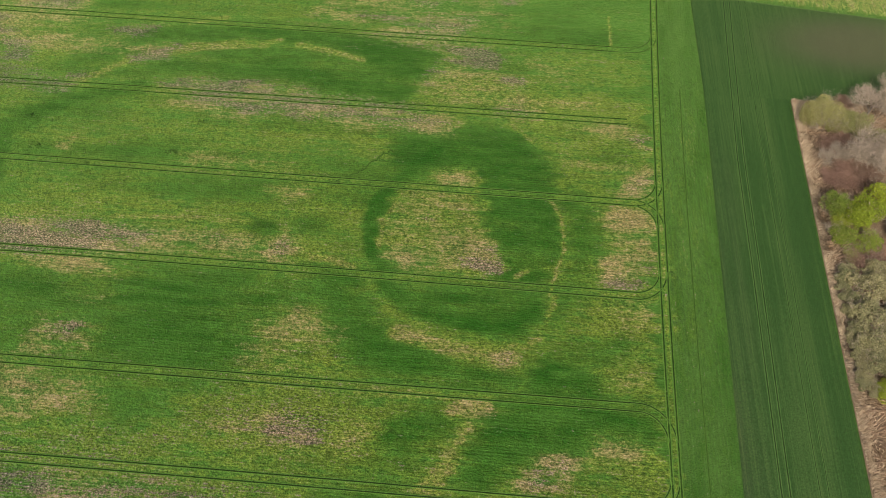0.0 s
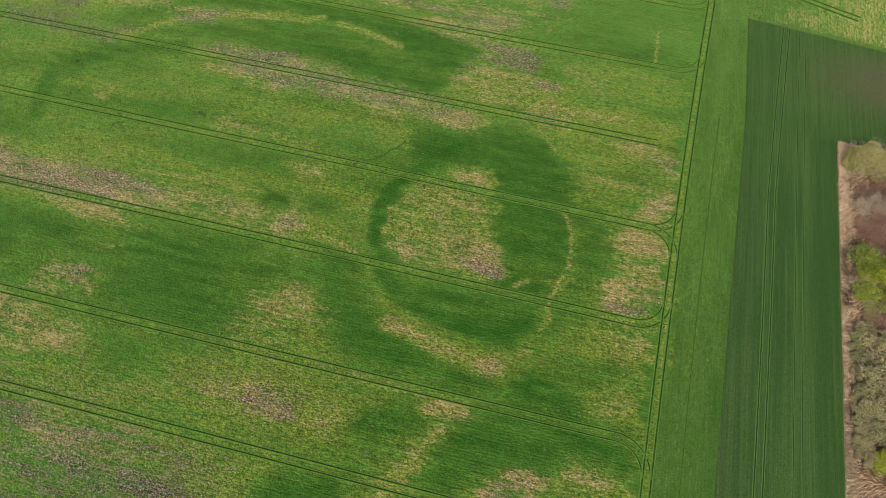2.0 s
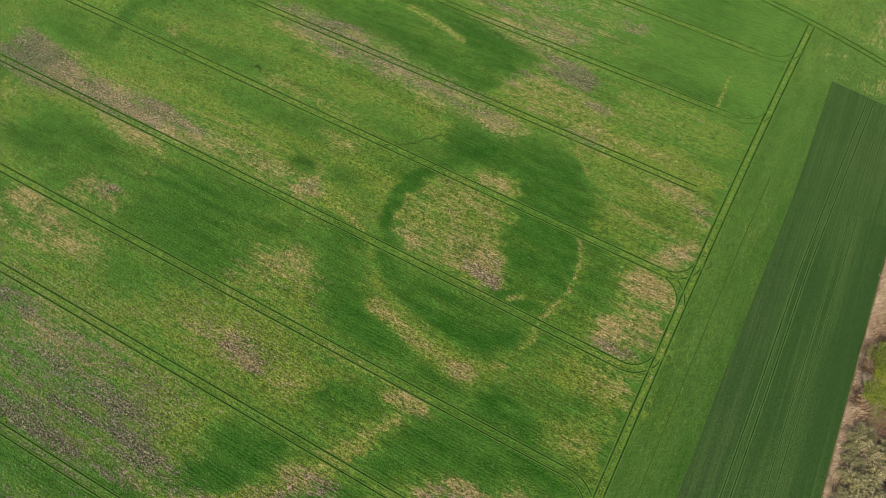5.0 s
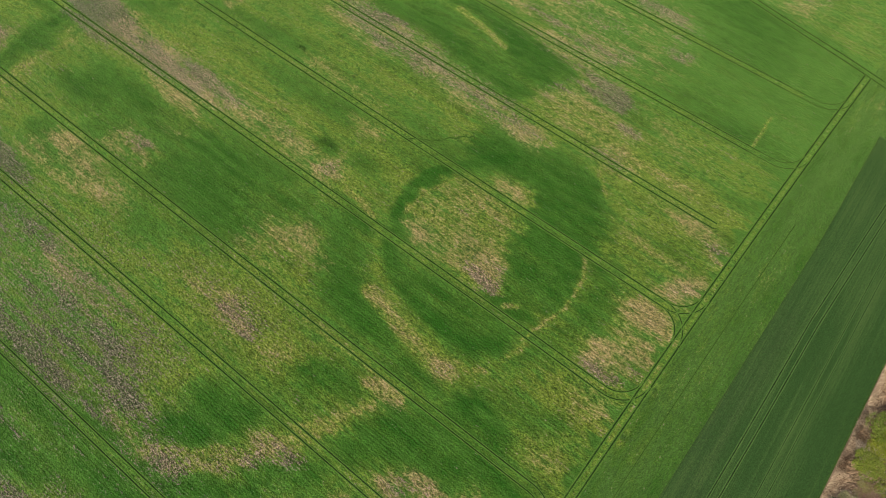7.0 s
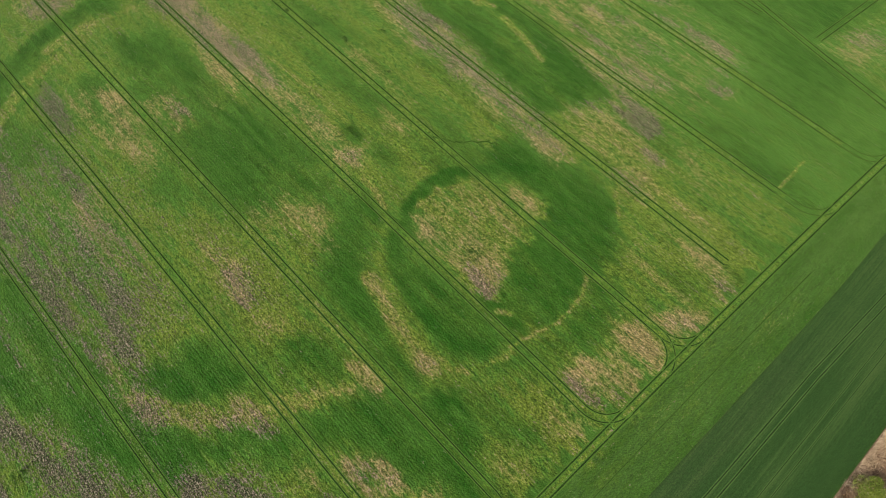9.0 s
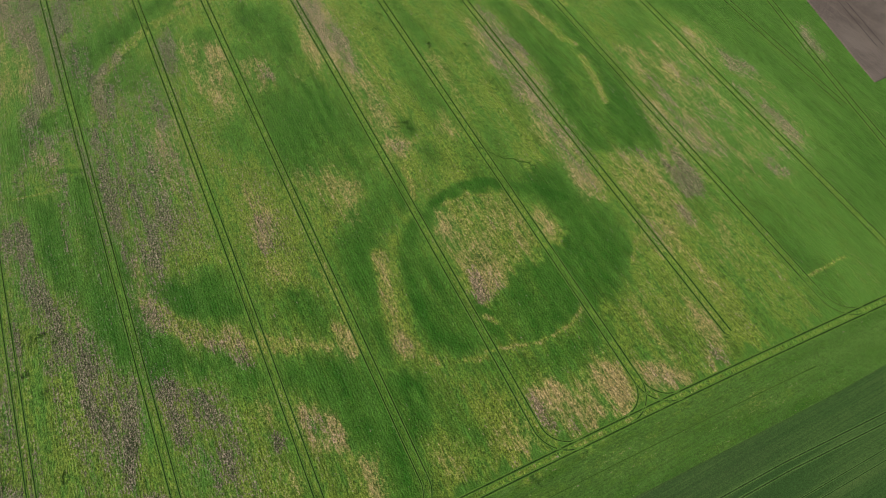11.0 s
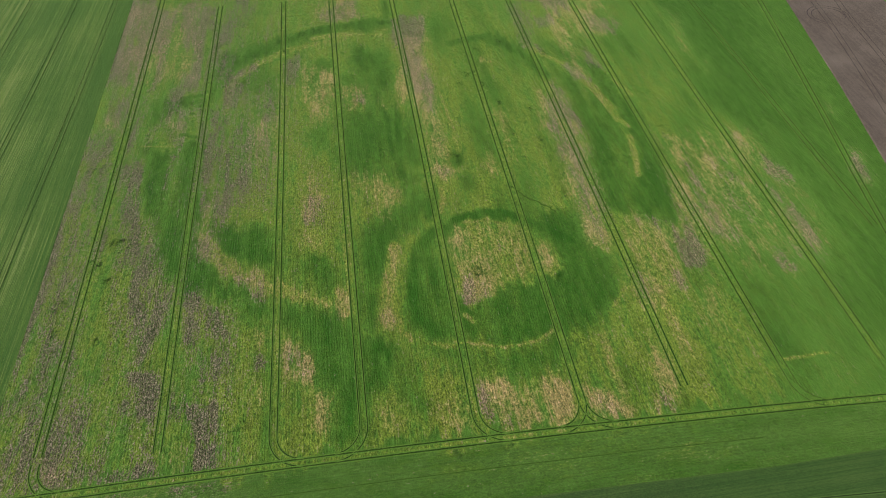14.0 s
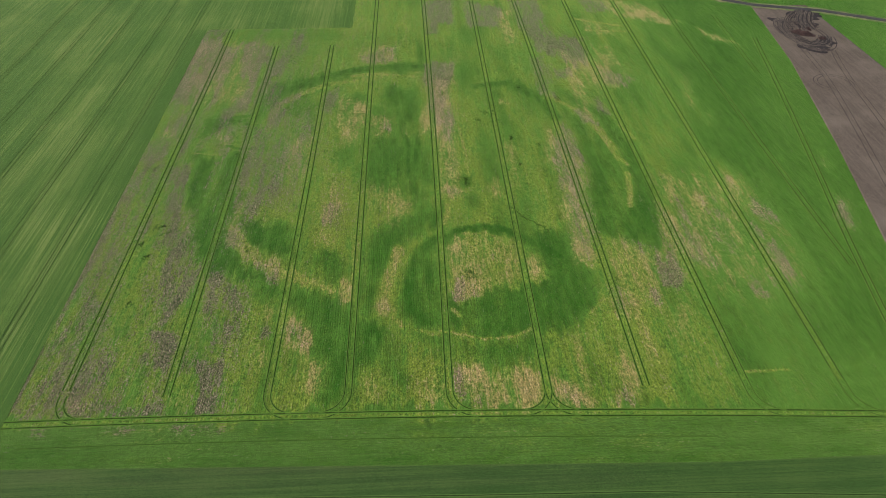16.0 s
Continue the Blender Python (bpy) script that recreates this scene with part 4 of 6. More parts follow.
patch(SOIL, 0.5, 1.5, (-197.6, -18.7), (-191.4, -15.4), (-187.6, -19.7), (-190.8, -22.9))
patch(SOIL, 0.7, 1, (-163.5, -40.0), (-156.0, -39.6), (-146.0, -40.7), (-152.4, -43.8), (-156.3, -44.5))
patch(SOIL, 0.3, 3, (-148.8, -49.2), (-134.1, -43.1), (-115.2, -45.3), (-106.3, -47.2), (-87.8, -48.3), (-80.7, -55.4), (-85.7, -62.3), (-99.0, -66.9), (-114.9, -70.4))
patch(SOIL, 0.75, 0.8, (-135.4, -50.0), (-133.0, -48.8), (-127.8, -50.5), (-130.3, -51.8))
patch(SOIL, 0.75, 0.8, (-127.2, -51.2), (-125.5, -49.7), (-121.4, -50.5), (-123.6, -52.0))
band_of(SOIL, 0.75, 0.9, (-105.8, -62.3), (-96.1, -62.0), (-88.1, -61.7))
patch(SOIL, 0.85, 0.8, (-93.1, -56.2), (-86.5, -56.0), (-79.4, -55.9), (-84.3, -57.7), (-89.7, -57.7))
band_of(SOIL, 0.6, 1.5, (-120.9, -65.9), (-113.0, -65.3))
patch(SOIL, 0.6, 1, (-115.7, -49.6), (-109.2, -47.4), (-107.6, -49.3), (-112.6, -51.0))
patch(SOIL, 0.6, 1, (-101.3, -49.4), (-92.7, -48.6), (-92.4, -50.0), (-98.3, -50.9))
patch(SOIL, 0.6, 1, (-116.0, -55.4), (-107.6, -53.8), (-103.5, -58.2), (-109.6, -59.0))
patch(SOIL, 0.55, 1, (-126.6, -58.7), (-118.9, -57.9), (-108.7, -61.8), (-117.2, -61.9))
patch(SOIL, 0.8, 0.8, (-83.0, -34.5), (-80.4, -33.5), (-76.2, -35.2), (-79.6, -36.3))
patch(SOIL, 0.35, 1, (-68.1, -38.4), (-62.9, -35.2), (-60.9, -39.5), (-65.2, -40.3))
patch(SOIL, 0.55, 1.2, (-100.7, -79.2), (-98.9, -77.8), (-90.4, -78.3), (-93.0, -80.2), (-97.6, -81.2))
patch(SOIL, 0.85, 1, (-86.2, -88.3), (-82.6, -85.4), (-75.6, -83.8), (-75.3, -84.9), (-82.3, -90.7))
patch(SOIL, 0.65, 0.9, (-75.6, -68.7), (-70.6, -66.8), (-69.2, -68.1), (-72.5, -69.4))
patch(SOIL, 0.55, 0.9, (-59.6, -56.2), (-57.4, -54.6), (-55.0, -56.7), (-57.1, -57.8))
patch(SOIL, 0.65, 1, (-55.4, -52.2), (-50.2, -48.7), (-46.5, -49.9), (-52.9, -55.2))
patch(SOIL, 0.55, 1, (-50.6, -62.5), (-41.9, -55.4), (-41.3, -56.3), (-49.7, -63.3))
patch(SOIL, 0.8, 0.8, (-57.5, 79.1), (-47.8, 83.0), (-43.4, 79.4), (-50.4, 78.7))
patch(SOIL, 0.6, 0.8, (-67.9, 90.0), (-54.8, 91.9), (-53.6, 89.5), (-61.6, 87.5))
patch(SOIL, 0.5, 0.8, (-57.8, 102.3), (-49.4, 103.6), (-36.8, 102.0), (-41.2, 98.9))
patch(SOIL, 0.6, 0.8, (-41.0, 89.3), (-34.1, 92.4), (-33.2, 89.6), (-37.6, 87.9))
patch(SOIL, 0.9, 0.8, (-56.8, 66.0), (-49.8, 69.4), (-43.6, 68.5), (-37.7, 67.3), (-39.0, 63.4), (-48.7, 62.4))
patch(SOIL, 0.85, 0.8, (-38.6, 59.5), (-32.5, 60.0), (-31.0, 56.4), (-36.3, 56.4))
patch(SOIL, 0.75, 0.8, (-38.1, 48.6), (-32.5, 51.1), (-31.6, 47.1))
patch(SOIL, 0.65, 0.8, (-153.5, -62.3), (-158.6, -56.3), (-155.8, -55.1), (-150.0, -60.8))
patch(SOIL, 0.65, 1, (-131.5, -70.3), (-130.3, -65.2), (-119.6, -65.9), (-120.7, -69.3))
patch(SOIL, 0.55, 1, (-131.4, -84.9), (-132.5, -76.4), (-126.3, -77.2), (-127.8, -83.1))
patch(SOIL, 0.5, 1.2, (-158.0, -1.0), (-144.0, 3.7), (-126.7, 8.7), (-116.6, 3.7), (-123.3, 0.1), (-138.4, -1.5))
patch(SOIL, 0.75, 0.9, (-84.0, -37.5), (-81.0, -33.4), (-71.0, -35.0), (-72.3, -38.7))
patch(SOIL, 0.35, 2.5, (-119.1, -63.1), (-106.7, -47.0), (-78.5, -50.4), (-81.0, -58.9), (-95.9, -61.9))
band_of(SOIL, 0.7, 0.8, (-91.9, -62.2), (-82.1, -62.2))
patch(SOIL, 0.65, 1, (-86.5, -59.8), (-83.1, -55.5), (-79.9, -55.9), (-81.9, -59.5))
patch(SOIL, 0.5, 1.2, (-160.0, -45.7), (-158.1, -40.1), (-140.2, -41.9), (-144.9, -45.6))
patch(SOIL, 0.55, 0.8, (-126.2, -53.1), (-124.0, -49.4), (-120.1, -49.9), (-121.7, -53.3))
patch(SOIL, 0.5, 1.5, (-122.9, -68.4), (-119.1, -63.1), (-96.3, -63.0), (-99.4, -66.0))
patch(SOIL, 0.6, 0.9, (-108.4, -80.1), (-107.5, -77.4), (-93.3, -78.4), (-92.0, -80.4))
patch(SOIL, 0.75, 1, (-108.6, -90.9), (-104.9, -87.4), (-75.5, -84.7), (-76.1, -87.6), (-91.9, -91.5))
patch(SOIL, 0.6, 1, (-157.7, -81.9), (-155.9, -76.7), (-144.0, -77.7), (-145.4, -81.9))
patch(SOIL, 0.65, 1, (-187.1, -85.6), (-184.4, -77.5), (-170.2, -77.9), (-175.5, -84.4))
patch(SOIL, 0.75, 1.2, (-201.0, -108.7), (-198.2, -100.5), (-183.4, -98.3), (-183.3, -107.4))
patch(SOIL, 0.4, 1.5, (-168.6, -107.4), (-165.9, -99.4), (-153.8, -99.0), (-156.7, -105.9))
patch(SOIL, 0.75, 0.9, (-71.8, -83.7), (-70.2, -79.1), (-57.0, -78.7), (-59.8, -82.6))
patch(SOIL, 0.55, 1.2, (-78.7, -104.3), (-76.0, -98.9), (-66.7, -98.4), (-68.8, -103.7))
patch(SOIL, 0.45, 1.2, (-63.7, -102.2), (-62.0, -98.2), (-54.7, -98.2), (-56.2, -101.7))
patch(SOIL, 0.55, 1.2, (-50.5, -84.9), (-50.2, -79.6), (-43.0, -79.8), (-43.0, -84.0))
patch(SOIL, 0.8, 1, (-57.1, -79.0), (-58.8, -73.9), (-51.6, -71.5), (-40.5, -72.4), (-31.4, -76.4), (-31.1, -79.2), (-42.8, -79.4))
patch(SOIL, 0.75, 0.9, (-52.3, -68.3), (-49.4, -64.2), (-34.2, -65.6), (-35.0, -68.1))
patch(SOIL, 0.7, 1, (-47.9, -63.4), (-42.3, -56.3), (-33.7, -56.1), (-36.1, -63.3))
patch(SOIL, 0.85, 0.9, (-32.8, -63.8), (-29.2, -57.9), (-21.8, -58.8), (-24.5, -63.3))
patch(SOIL, 0.85, 1, (-30.3, -79.7), (-27.6, -71.8), (-15.7, -71.5), (-18.5, -80.1))
patch(SOIL, 0.55, 1.2, (-25.4, -68.9), (-19.3, -64.7), (-13.5, -65.3), (-15.0, -69.7))
patch(SOIL, 0.95, 0.9, (-18.9, -63.0), (-17.9, -57.1), (-11.1, -58.0), (-13.0, -63.6))
patch(SOIL, 0.55, 1, (-33.9, -94.2), (-32.8, -91.6), (-24.6, -91.4), (-25.6, -93.7))
patch(SOIL, 0.55, 1, (-52.3, -102.6), (-51.1, -100.1), (-39.1, -99.4), (-40.2, -101.9))
patch(SOIL, 0.65, 1, (-32.1, -99.5), (-30.9, -96.7), (-24.1, -96.6), (-24.9, -99.1))
patch(SOIL, 0.55, 0.9, (-58.0, -57.5), (-55.3, -54.1), (-50.4, -54.5), (-52.8, -57.2))
patch(SOIL, 0.65, 1, (-52.2, -54.3), (-48.4, -47.8), (-44.0, -49.1), (-47.0, -53.4))
patch(SOIL, 0.35, 1, (-29.3, -43.1), (-28.8, -38.9), (-23.7, -37.5), (-24.6, -42.2))
patch(SOIL, 0.75, 0.8, (-30.7, -50.4), (-27.3, -47.5), (-25.0, -48.4), (-25.5, -50.6))
band_of(SOIL, 0.6, 1.6, (-124.3, 51.3), (-103.0, 52.4))
band_of(SOIL, 0.65, 2, (-95.9, 44.8), (-84.0, 48.8), (-72.3, 47.1))
patch(SOIL, 0.5, 1, (-69.5, 40.3), (-64.8, 43.1), (-54.5, 43.0), (-50.2, 42.2), (-58.9, 40.2))
patch(SOIL, 0.65, 0.8, (-140.4, 57.4), (-137.9, 60.6), (-129.2, 63.0), (-129.9, 59.1))
patch(SOIL, 0.55, 1, (-142.0, 66.8), (-140.7, 70.9), (-132.9, 71.5), (-135.5, 67.9))
patch(SOIL, 0.7, 0.9, (-77.0, 80.5), (-68.0, 80.6), (-57.6, 77.7), (-49.0, 78.9), (-48.9, 74.3), (-56.6, 75.3), (-67.5, 76.6))
patch(SOIL, 0.9, 0.9, (-80.4, 105.1), (-74.3, 109.2), (-68.4, 109.8), (-64.7, 104.7), (-72.9, 102.4))
patch(SOIL, 0.65, 0.8, (-67.2, 100.0), (-61.3, 101.9), (-56.5, 100.8), (-60.0, 97.3))
patch(SOIL, 0.7, 0.9, (-58.8, 103.6), (-49.1, 104.2), (-36.9, 102.5), (-35.5, 99.5), (-45.8, 99.8), (-54.8, 99.1))
patch(SOIL, 0.55, 0.9, (-66.9, 86.6), (-64.9, 91.2), (-56.4, 87.7), (-58.0, 83.0))
patch(SOIL, 0.6, 0.8, (-59.1, 89.2), (-51.9, 89.4), (-52.9, 86.4))
patch(SOIL, 0.6, 0.8, (-48.9, 80.3), (-46.8, 84.1), (-45.5, 81.8))
patch(SOIL, 0.45, 1, (-83.5, 89.4), (-78.6, 94.8), (-76.6, 91.6))
patch(SOIL, 0.55, 0.9, (-43.5, 88.9), (-40.3, 91.3), (-34.6, 88.8), (-36.6, 86.9))
patch(SOIL, 0.95, 0.9, (-56.0, 65.5), (-53.1, 69.6), (-42.3, 69.8), (-36.9, 66.6), (-40.0, 62.9), (-47.9, 62.7))
patch(SOIL, 0.85, 0.8, (-40.2, 57.8), (-37.9, 60.3), (-33.1, 59.9), (-34.5, 57.2))
patch(SOIL, 0.9, 0.9, (-78.7, 134.6), (-73.5, 135.1), (-63.5, 131.9), (-67.0, 127.8))
patch(SOIL, 0.4, 0.8, (-103.5, 141.4), (-100.0, 142.3), (-96.1, 139.8), (-98.7, 138.7))
patch(SOIL, 0.4, 1.2, (-62.6, 56.0), (-55.9, 65.8), (-51.7, 61.6), (-57.0, 55.2))
patch(SOIL, 0.8, 1.5, (-200.5, -111.7), (-214.0, -106.4), (-194.8, -88.6), (-182.4, -94.3), (-171.9, -99.3), (-162.0, -104.1), (-151.6, -108.8), (-167.2, -110.7))
patch(SOIL, 0.6, 1.2, (-210.8, -90.1), (-210.5, -80.8), (-176.3, -77.6), (-176.5, -83.1))
patch(SOIL, 0.65, 1.2, (-157.2, -82.3), (-155.0, -75.1), (-142.1, -75.1), (-144.5, -80.5))
patch(SOIL, 0.55, 1.2, (-192.5, -32.1), (-204.1, -15.9), (-184.8, -14.0), (-185.5, -31.2))
patch(SOIL, 0.85, 1.2, (-183.7, 0.5), (-183.3, 10.5), (-167.5, 9.6), (-167.9, -0.1))
patch(SOIL, 0.65, 1.2, (-159.8, -1.6), (-154.5, 5.9), (-134.3, 6.6), (-139.0, -0.6))
patch(SOIL, 0.65, 2, (-261.0, 0.7), (-260.5, 15.2), (-228.4, 13.3), (-228.9, -0.3))
patch(SOIL, 0.65, 2, (-260.3, 20.2), (-251.7, 32.4), (-245.1, 41.4), (-224.0, 36.0), (-224.6, 20.5))
patch(SOIL, 0.65, 2, (-259.4, 45.0), (-244.5, 58.9), (-214.1, 61.6), (-208.4, 69.8), (-188.4, 71.6), (-176.0, 65.8), (-187.8, 57.7), (-213.0, 53.8), (-234.3, 48.4))
patch(SOIL, 0.75, 1.5, (-208.8, 59.5), (-208.2, 75.9), (-181.4, 71.7), (-184.7, 62.4))
patch(SOIL, 0.45, 1.5, (-258.0, 82.4), (-257.4, 96.1), (-241.4, 98.9), (-240.4, 85.3))
patch(SOIL, 0.55, 1.5, (-190.6, 47.0), (-189.2, 53.1), (-165.9, 49.7), (-167.1, 45.1))
patch(SOIL, 0.45, 1.5, (-177.8, 76.0), (-166.4, 89.5), (-159.3, 84.5), (-163.3, 74.4))
patch(SOIL, 0.55, 1.5, (-18.1, -104.5), (-24.2, -105.4), (-35.8, -102.4), (-48.9, -104.5), (-39.6, -94.9), (-26.9, -99.0), (-19.6, -100.4))
patch(SOIL, 0.75, 1, (-20.2, -97.0), (-20.0, -91.8), (-10.7, -92.8), (-11.0, -98.0))
patch(SOIL, 0.75, 1, (-23.5, -105.4), (-27.9, -104.5), (-19.7, -101.9), (-17.5, -103.3))
patch(SOIL, 0.95, 0.8, (-18.7, -65.3), (-18.4, -57.5), (-9.1, -57.0), (-9.4, -63.0))
patch(SOIL, 0.95, 0.8, (-8.4, -64.2), (-8.1, -57.4), (-2.0, -57.4), (-2.2, -62.6))
patch(SOIL, 0.75, 0.8, (-5.2, -80.7), (-6.3, -69.8), (-1.7, -68.5), (-2.3, -81.0))
patch(SOIL, 0.65, 0.8, (-15.8, -78.6), (-15.7, -75.9), (-8.3, -74.4), (-8.4, -77.0))
patch(SOIL, 0.6, 0.8, (-0.4, -82.9), (-0.2, -73.3), (2.3, -75.1), (2.0, -80.8))
patch(SOIL, 0.6, 0.8, (-0.2, -67.3), (0.8, -53.6), (3.2, -55.6), (2.7, -65.2))
patch(SOIL, 0.5, 1, (-7.9, -88.3), (-7.0, -82.1), (-3.1, -81.0), (-3.6, -86.4))
patch(SOIL, 0.6, 0.8, (-7.0, -102.5), (-6.5, -99.1), (-3.9, -98.3), (-4.3, -101.1))
patch(SOIL, 0.6, 0.8, (-0.5, -99.1), (0.0, -95.1), (2.1, -94.5), (1.8, -97.8))
patch(SOIL, 0.65, 1, (-141.8, 59.6), (-133.4, 63.3), (-133.1, 61.4), (-140.9, 58.2))
patch(SOIL, 0.65, 1, (-155.6, 51.3), (-149.2, 53.5), (-148.8, 51.5), (-154.5, 50.2))
patch(SOIL, 0.65, 1.2, (-150.6, 70.0), (-135.4, 70.2), (-139.4, 67.3), (-147.9, 67.6))
patch(SOIL, 0.5, 1.2, (-132.1, 51.7), (-112.2, 53.3), (-90.4, 53.2), (-65.5, 47.5), (-74.3, 44.5), (-86.0, 43.6), (-102.1, 42.2), (-120.8, 45.4))
patch(SOIL, 0.75, 0.9, (-88.8, 49.0), (-73.1, 48.4), (-73.0, 45.8), (-86.6, 46.9))
patch(SOIL, 0.5, 1, (-71.3, 43.7), (-62.4, 45.9), (-52.2, 43.4), (-54.9, 40.6), (-65.1, 41.6))
patch(SOIL, 0.65, 1, (-153.7, 3.4), (-146.4, 5.6), (-135.8, 6.4), (-136.1, 1.6), (-144.1, -0.2), (-152.4, 0.3))
patch(SOIL, 0.45, 1.2, (-179.2, 64.4), (-169.2, 63.1), (-165.9, 54.5), (-175.1, 54.6))
patch(SOIL, 0.6, 0.9, (-85.5, 82.9), (-69.2, 79.7), (-46.1, 79.0), (-53.2, 77.0), (-68.9, 77.1))
patch(SOIL, 0.6, 0.9, (-136.6, -17.6), (-126.0, -17.0), (-128.4, -20.7), (-135.2, -20.0))
band_of(SOIL, 0.6, 1, (-149.3, -63.7), (-157.3, -57.5))
band_of(SOIL, 0.65, 1.2, (-138.2, 58.9), (-128.4, 63.9))
patch(SOIL, 0.5, 1.5, (-135.1, -84.1), (-131.3, -70.5), (-125.9, -70.9), (-126.6, -81.2))
patch(SOIL, 0.6, 1.5, (-184.8, 0.6), (-185.5, 11.2), (-169.8, 9.6), (-170.4, 0.1))
patch(SOIL, 0.5, 2, (-197.9, -111.4), (-205.5, -100.3), (-194.8, -92.0), (-183.6, -105.6))
patch(SOIL, 0.6, 1.2, (-163.8, -108.3), (-168.6, -102.0), (-151.3, -99.7), (-150.3, -104.8))
patch(SOIL, 0.6, 1.2, (-103.6, -92.2), (-103.1, -89.1), (-75.7, -84.7), (-76.1, -87.5))
patch(SOIL, 0.5, 1.5, (-92.5, -102.9), (-93.0, -98.2), (-82.1, -96.8), (-82.7, -100.8))
patch(SOIL, 0.6, 1.5, (-107.0, -61.2), (-100.4, -54.7), (-77.7, -54.4), (-80.7, -58.6))
patch(SOIL, 0.55, 1.2, (-167.3, -2.4), (-165.8, 7.4), (-124.1, 6.9), (-121.7, 1.1))
patch(SOIL, 0.5, 1.2, (-84.8, -38.2), (-82.6, -32.2), (-69.3, -32.6), (-70.1, -37.5))
patch(SOIL, 0.45, 3, (-26.5, 127.5), (-18.6, 143.8), (-13.2, 133.7), (-20.4, 126.1))
patch(SOIL, 0.5, 1.2, (-40.2, 46.8), (-36.9, 51.3), (-28.9, 49.0), (-31.8, 45.3))
patch(SOIL, 0.6, 1, (-65.8, 77.9), (-63.2, 80.9), (-55.0, 80.1), (-46.0, 78.6), (-50.0, 76.0), (-58.3, 76.9))
patch(SOIL, 0.55, 1, (-81.4, 78.9), (-79.0, 82.2), (-68.5, 80.5), (-70.5, 78.0))
patch(SOIL, 0.55, 1, (-43.7, 94.7), (-41.6, 97.6), (-36.1, 96.1), (-37.8, 93.9))
patch(SOIL, 0.5, 1, (-76.1, 87.1), (-72.4, 94.3), (-67.8, 93.2), (-70.8, 86.6))
patch(SOIL, 0.6, 1, (-207.2, -110.8), (-205.5, -100.3), (-173.5, -94.5), (-166.5, -100.6), (-188.3, -107.5))
patch(SOIL, 0.55, 1, (-191.2, -98.1), (-204.8, -95.6), (-168.5, -88.5), (-149.9, -91.0))
patch(SOIL, 0.5, 1, (-194.1, -87.5), (-193.0, -80.6), (-174.8, -76.6), (-171.6, -82.6))
patch(SOIL, 0.5, 0.8, (-155.8, -81.8), (-158.9, -77.1), (-142.2, -75.4), (-142.8, -79.3))
patch(SOIL, 0.7, 1, (-183.0, -3.1), (-183.3, 9.7), (-161.5, 8.0), (-161.1, -3.1))
patch(SOIL, 0.45, 1, (-182.7, 50.1), (-181.0, 54.5), (-158.7, 52.3), (-163.5, 49.0))
patch(SOIL, 0.5, 1, (-158.6, -0.1), (-145.8, 5.9), (-117.6, 6.0), (-125.3, -0.8))
patch(SOIL, 0.55, 1, (-127.6, 50.6), (-110.4, 51.7), (-92.7, 48.3), (-85.5, 40.6), (-102.6, 41.6))
patch(SOIL, 0.6, 1, (-85.2, 42.4), (-81.5, 48.5), (-57.0, 49.1), (-58.2, 41.1))
patch(SOIL, 0.5, 1, (-103.9, -59.3), (-100.3, -53.8), (-80.0, -53.7), (-81.8, -57.9))
patch(SOIL, 0.6, 0.6, (-131.6, -82.7), (-132.2, -76.2), (-127.3, -75.7), (-127.5, -81.3))
patch(SOIL, 0.35, 1, (-129.6, -70.3), (-132.0, -64.8), (-101.9, -64.3), (-105.6, -69.9))
patch(SOIL, 0.6, 1, (-107.2, -97.6), (-106.1, -90.6), (-78.0, -85.2), (-76.6, -90.3))
patch(SOIL, 0.6, 1.2, (-259.4, 44.1), (-258.7, 61.2), (-214.1, 61.0), (-194.7, 64.3), (-189.2, 52.6), (-221.5, 46.6))
patch(SOIL, 0.5, 1, (-210.7, 63.2), (-206.9, 75.1), (-185.4, 74.4), (-180.0, 64.0), (-194.8, 61.6))
patch(SOIL, 0.5, 1, (-183.6, 46.4), (-180.5, 52.4), (-151.8, 48.7), (-154.4, 44.3))
patch(SOIL, 0.6, 1, (-120.9, 46.6), (-116.7, 51.2), (-61.5, 49.0), (-61.7, 43.6), (-95.0, 44.8))
patch(SOIL, 0.5, 1, (-77.8, 104.8), (-73.1, 109.5), (-64.4, 108.4), (-67.5, 103.2))
patch(SOIL, 0.65, 0.8, (-79.7, 134.7), (-74.9, 136.5), (-60.6, 131.5), (-63.5, 128.4))
patch(SOIL, 0.7, 1, (-204.5, -105.6), (-210.6, -101.6), (-204.1, -94.9), (-178.2, -98.3), (-163.0, -105.5), (-189.7, -107.3))
patch(SOIL, 0.6, 1, (-207.3, -98.3), (-203.9, -90.9), (-177.9, -90.8), (-167.5, -93.5))
patch(SOIL, 0.5, 1, (-200.7, -86.3), (-203.5, -80.2), (-182.8, -75.5), (-177.5, -80.8))
patch(SOIL, 0.5, 0.8, (-157.1, -80.7), (-156.9, -75.9), (-142.9, -74.6), (-145.4, -79.6))
patch(SOIL, 0.5, 0.6, (-132.5, -82.5), (-134.3, -75.2), (-128.1, -75.1), (-127.9, -80.5))
patch(SOIL, 0.45, 1.2, (-147.1, -66.2), (-161.0, -56.4), (-146.7, -57.0), (-117.7, -63.7), (-106.7, -66.0), (-118.0, -70.1))
patch(SOIL, 0.35, 1.2, (-125.5, -62.9), (-129.1, -50.4), (-76.9, -46.2), (-80.3, -57.7))
patch(SOIL, 0.4, 1, (-81.0, -39.3), (-82.2, -31.9), (-70.6, -32.0), (-72.2, -37.5))
patch(SOIL, 0.6, 1, (-94.3, -92.7), (-94.0, -86.9), (-62.0, -82.2), (-62.3, -89.1))
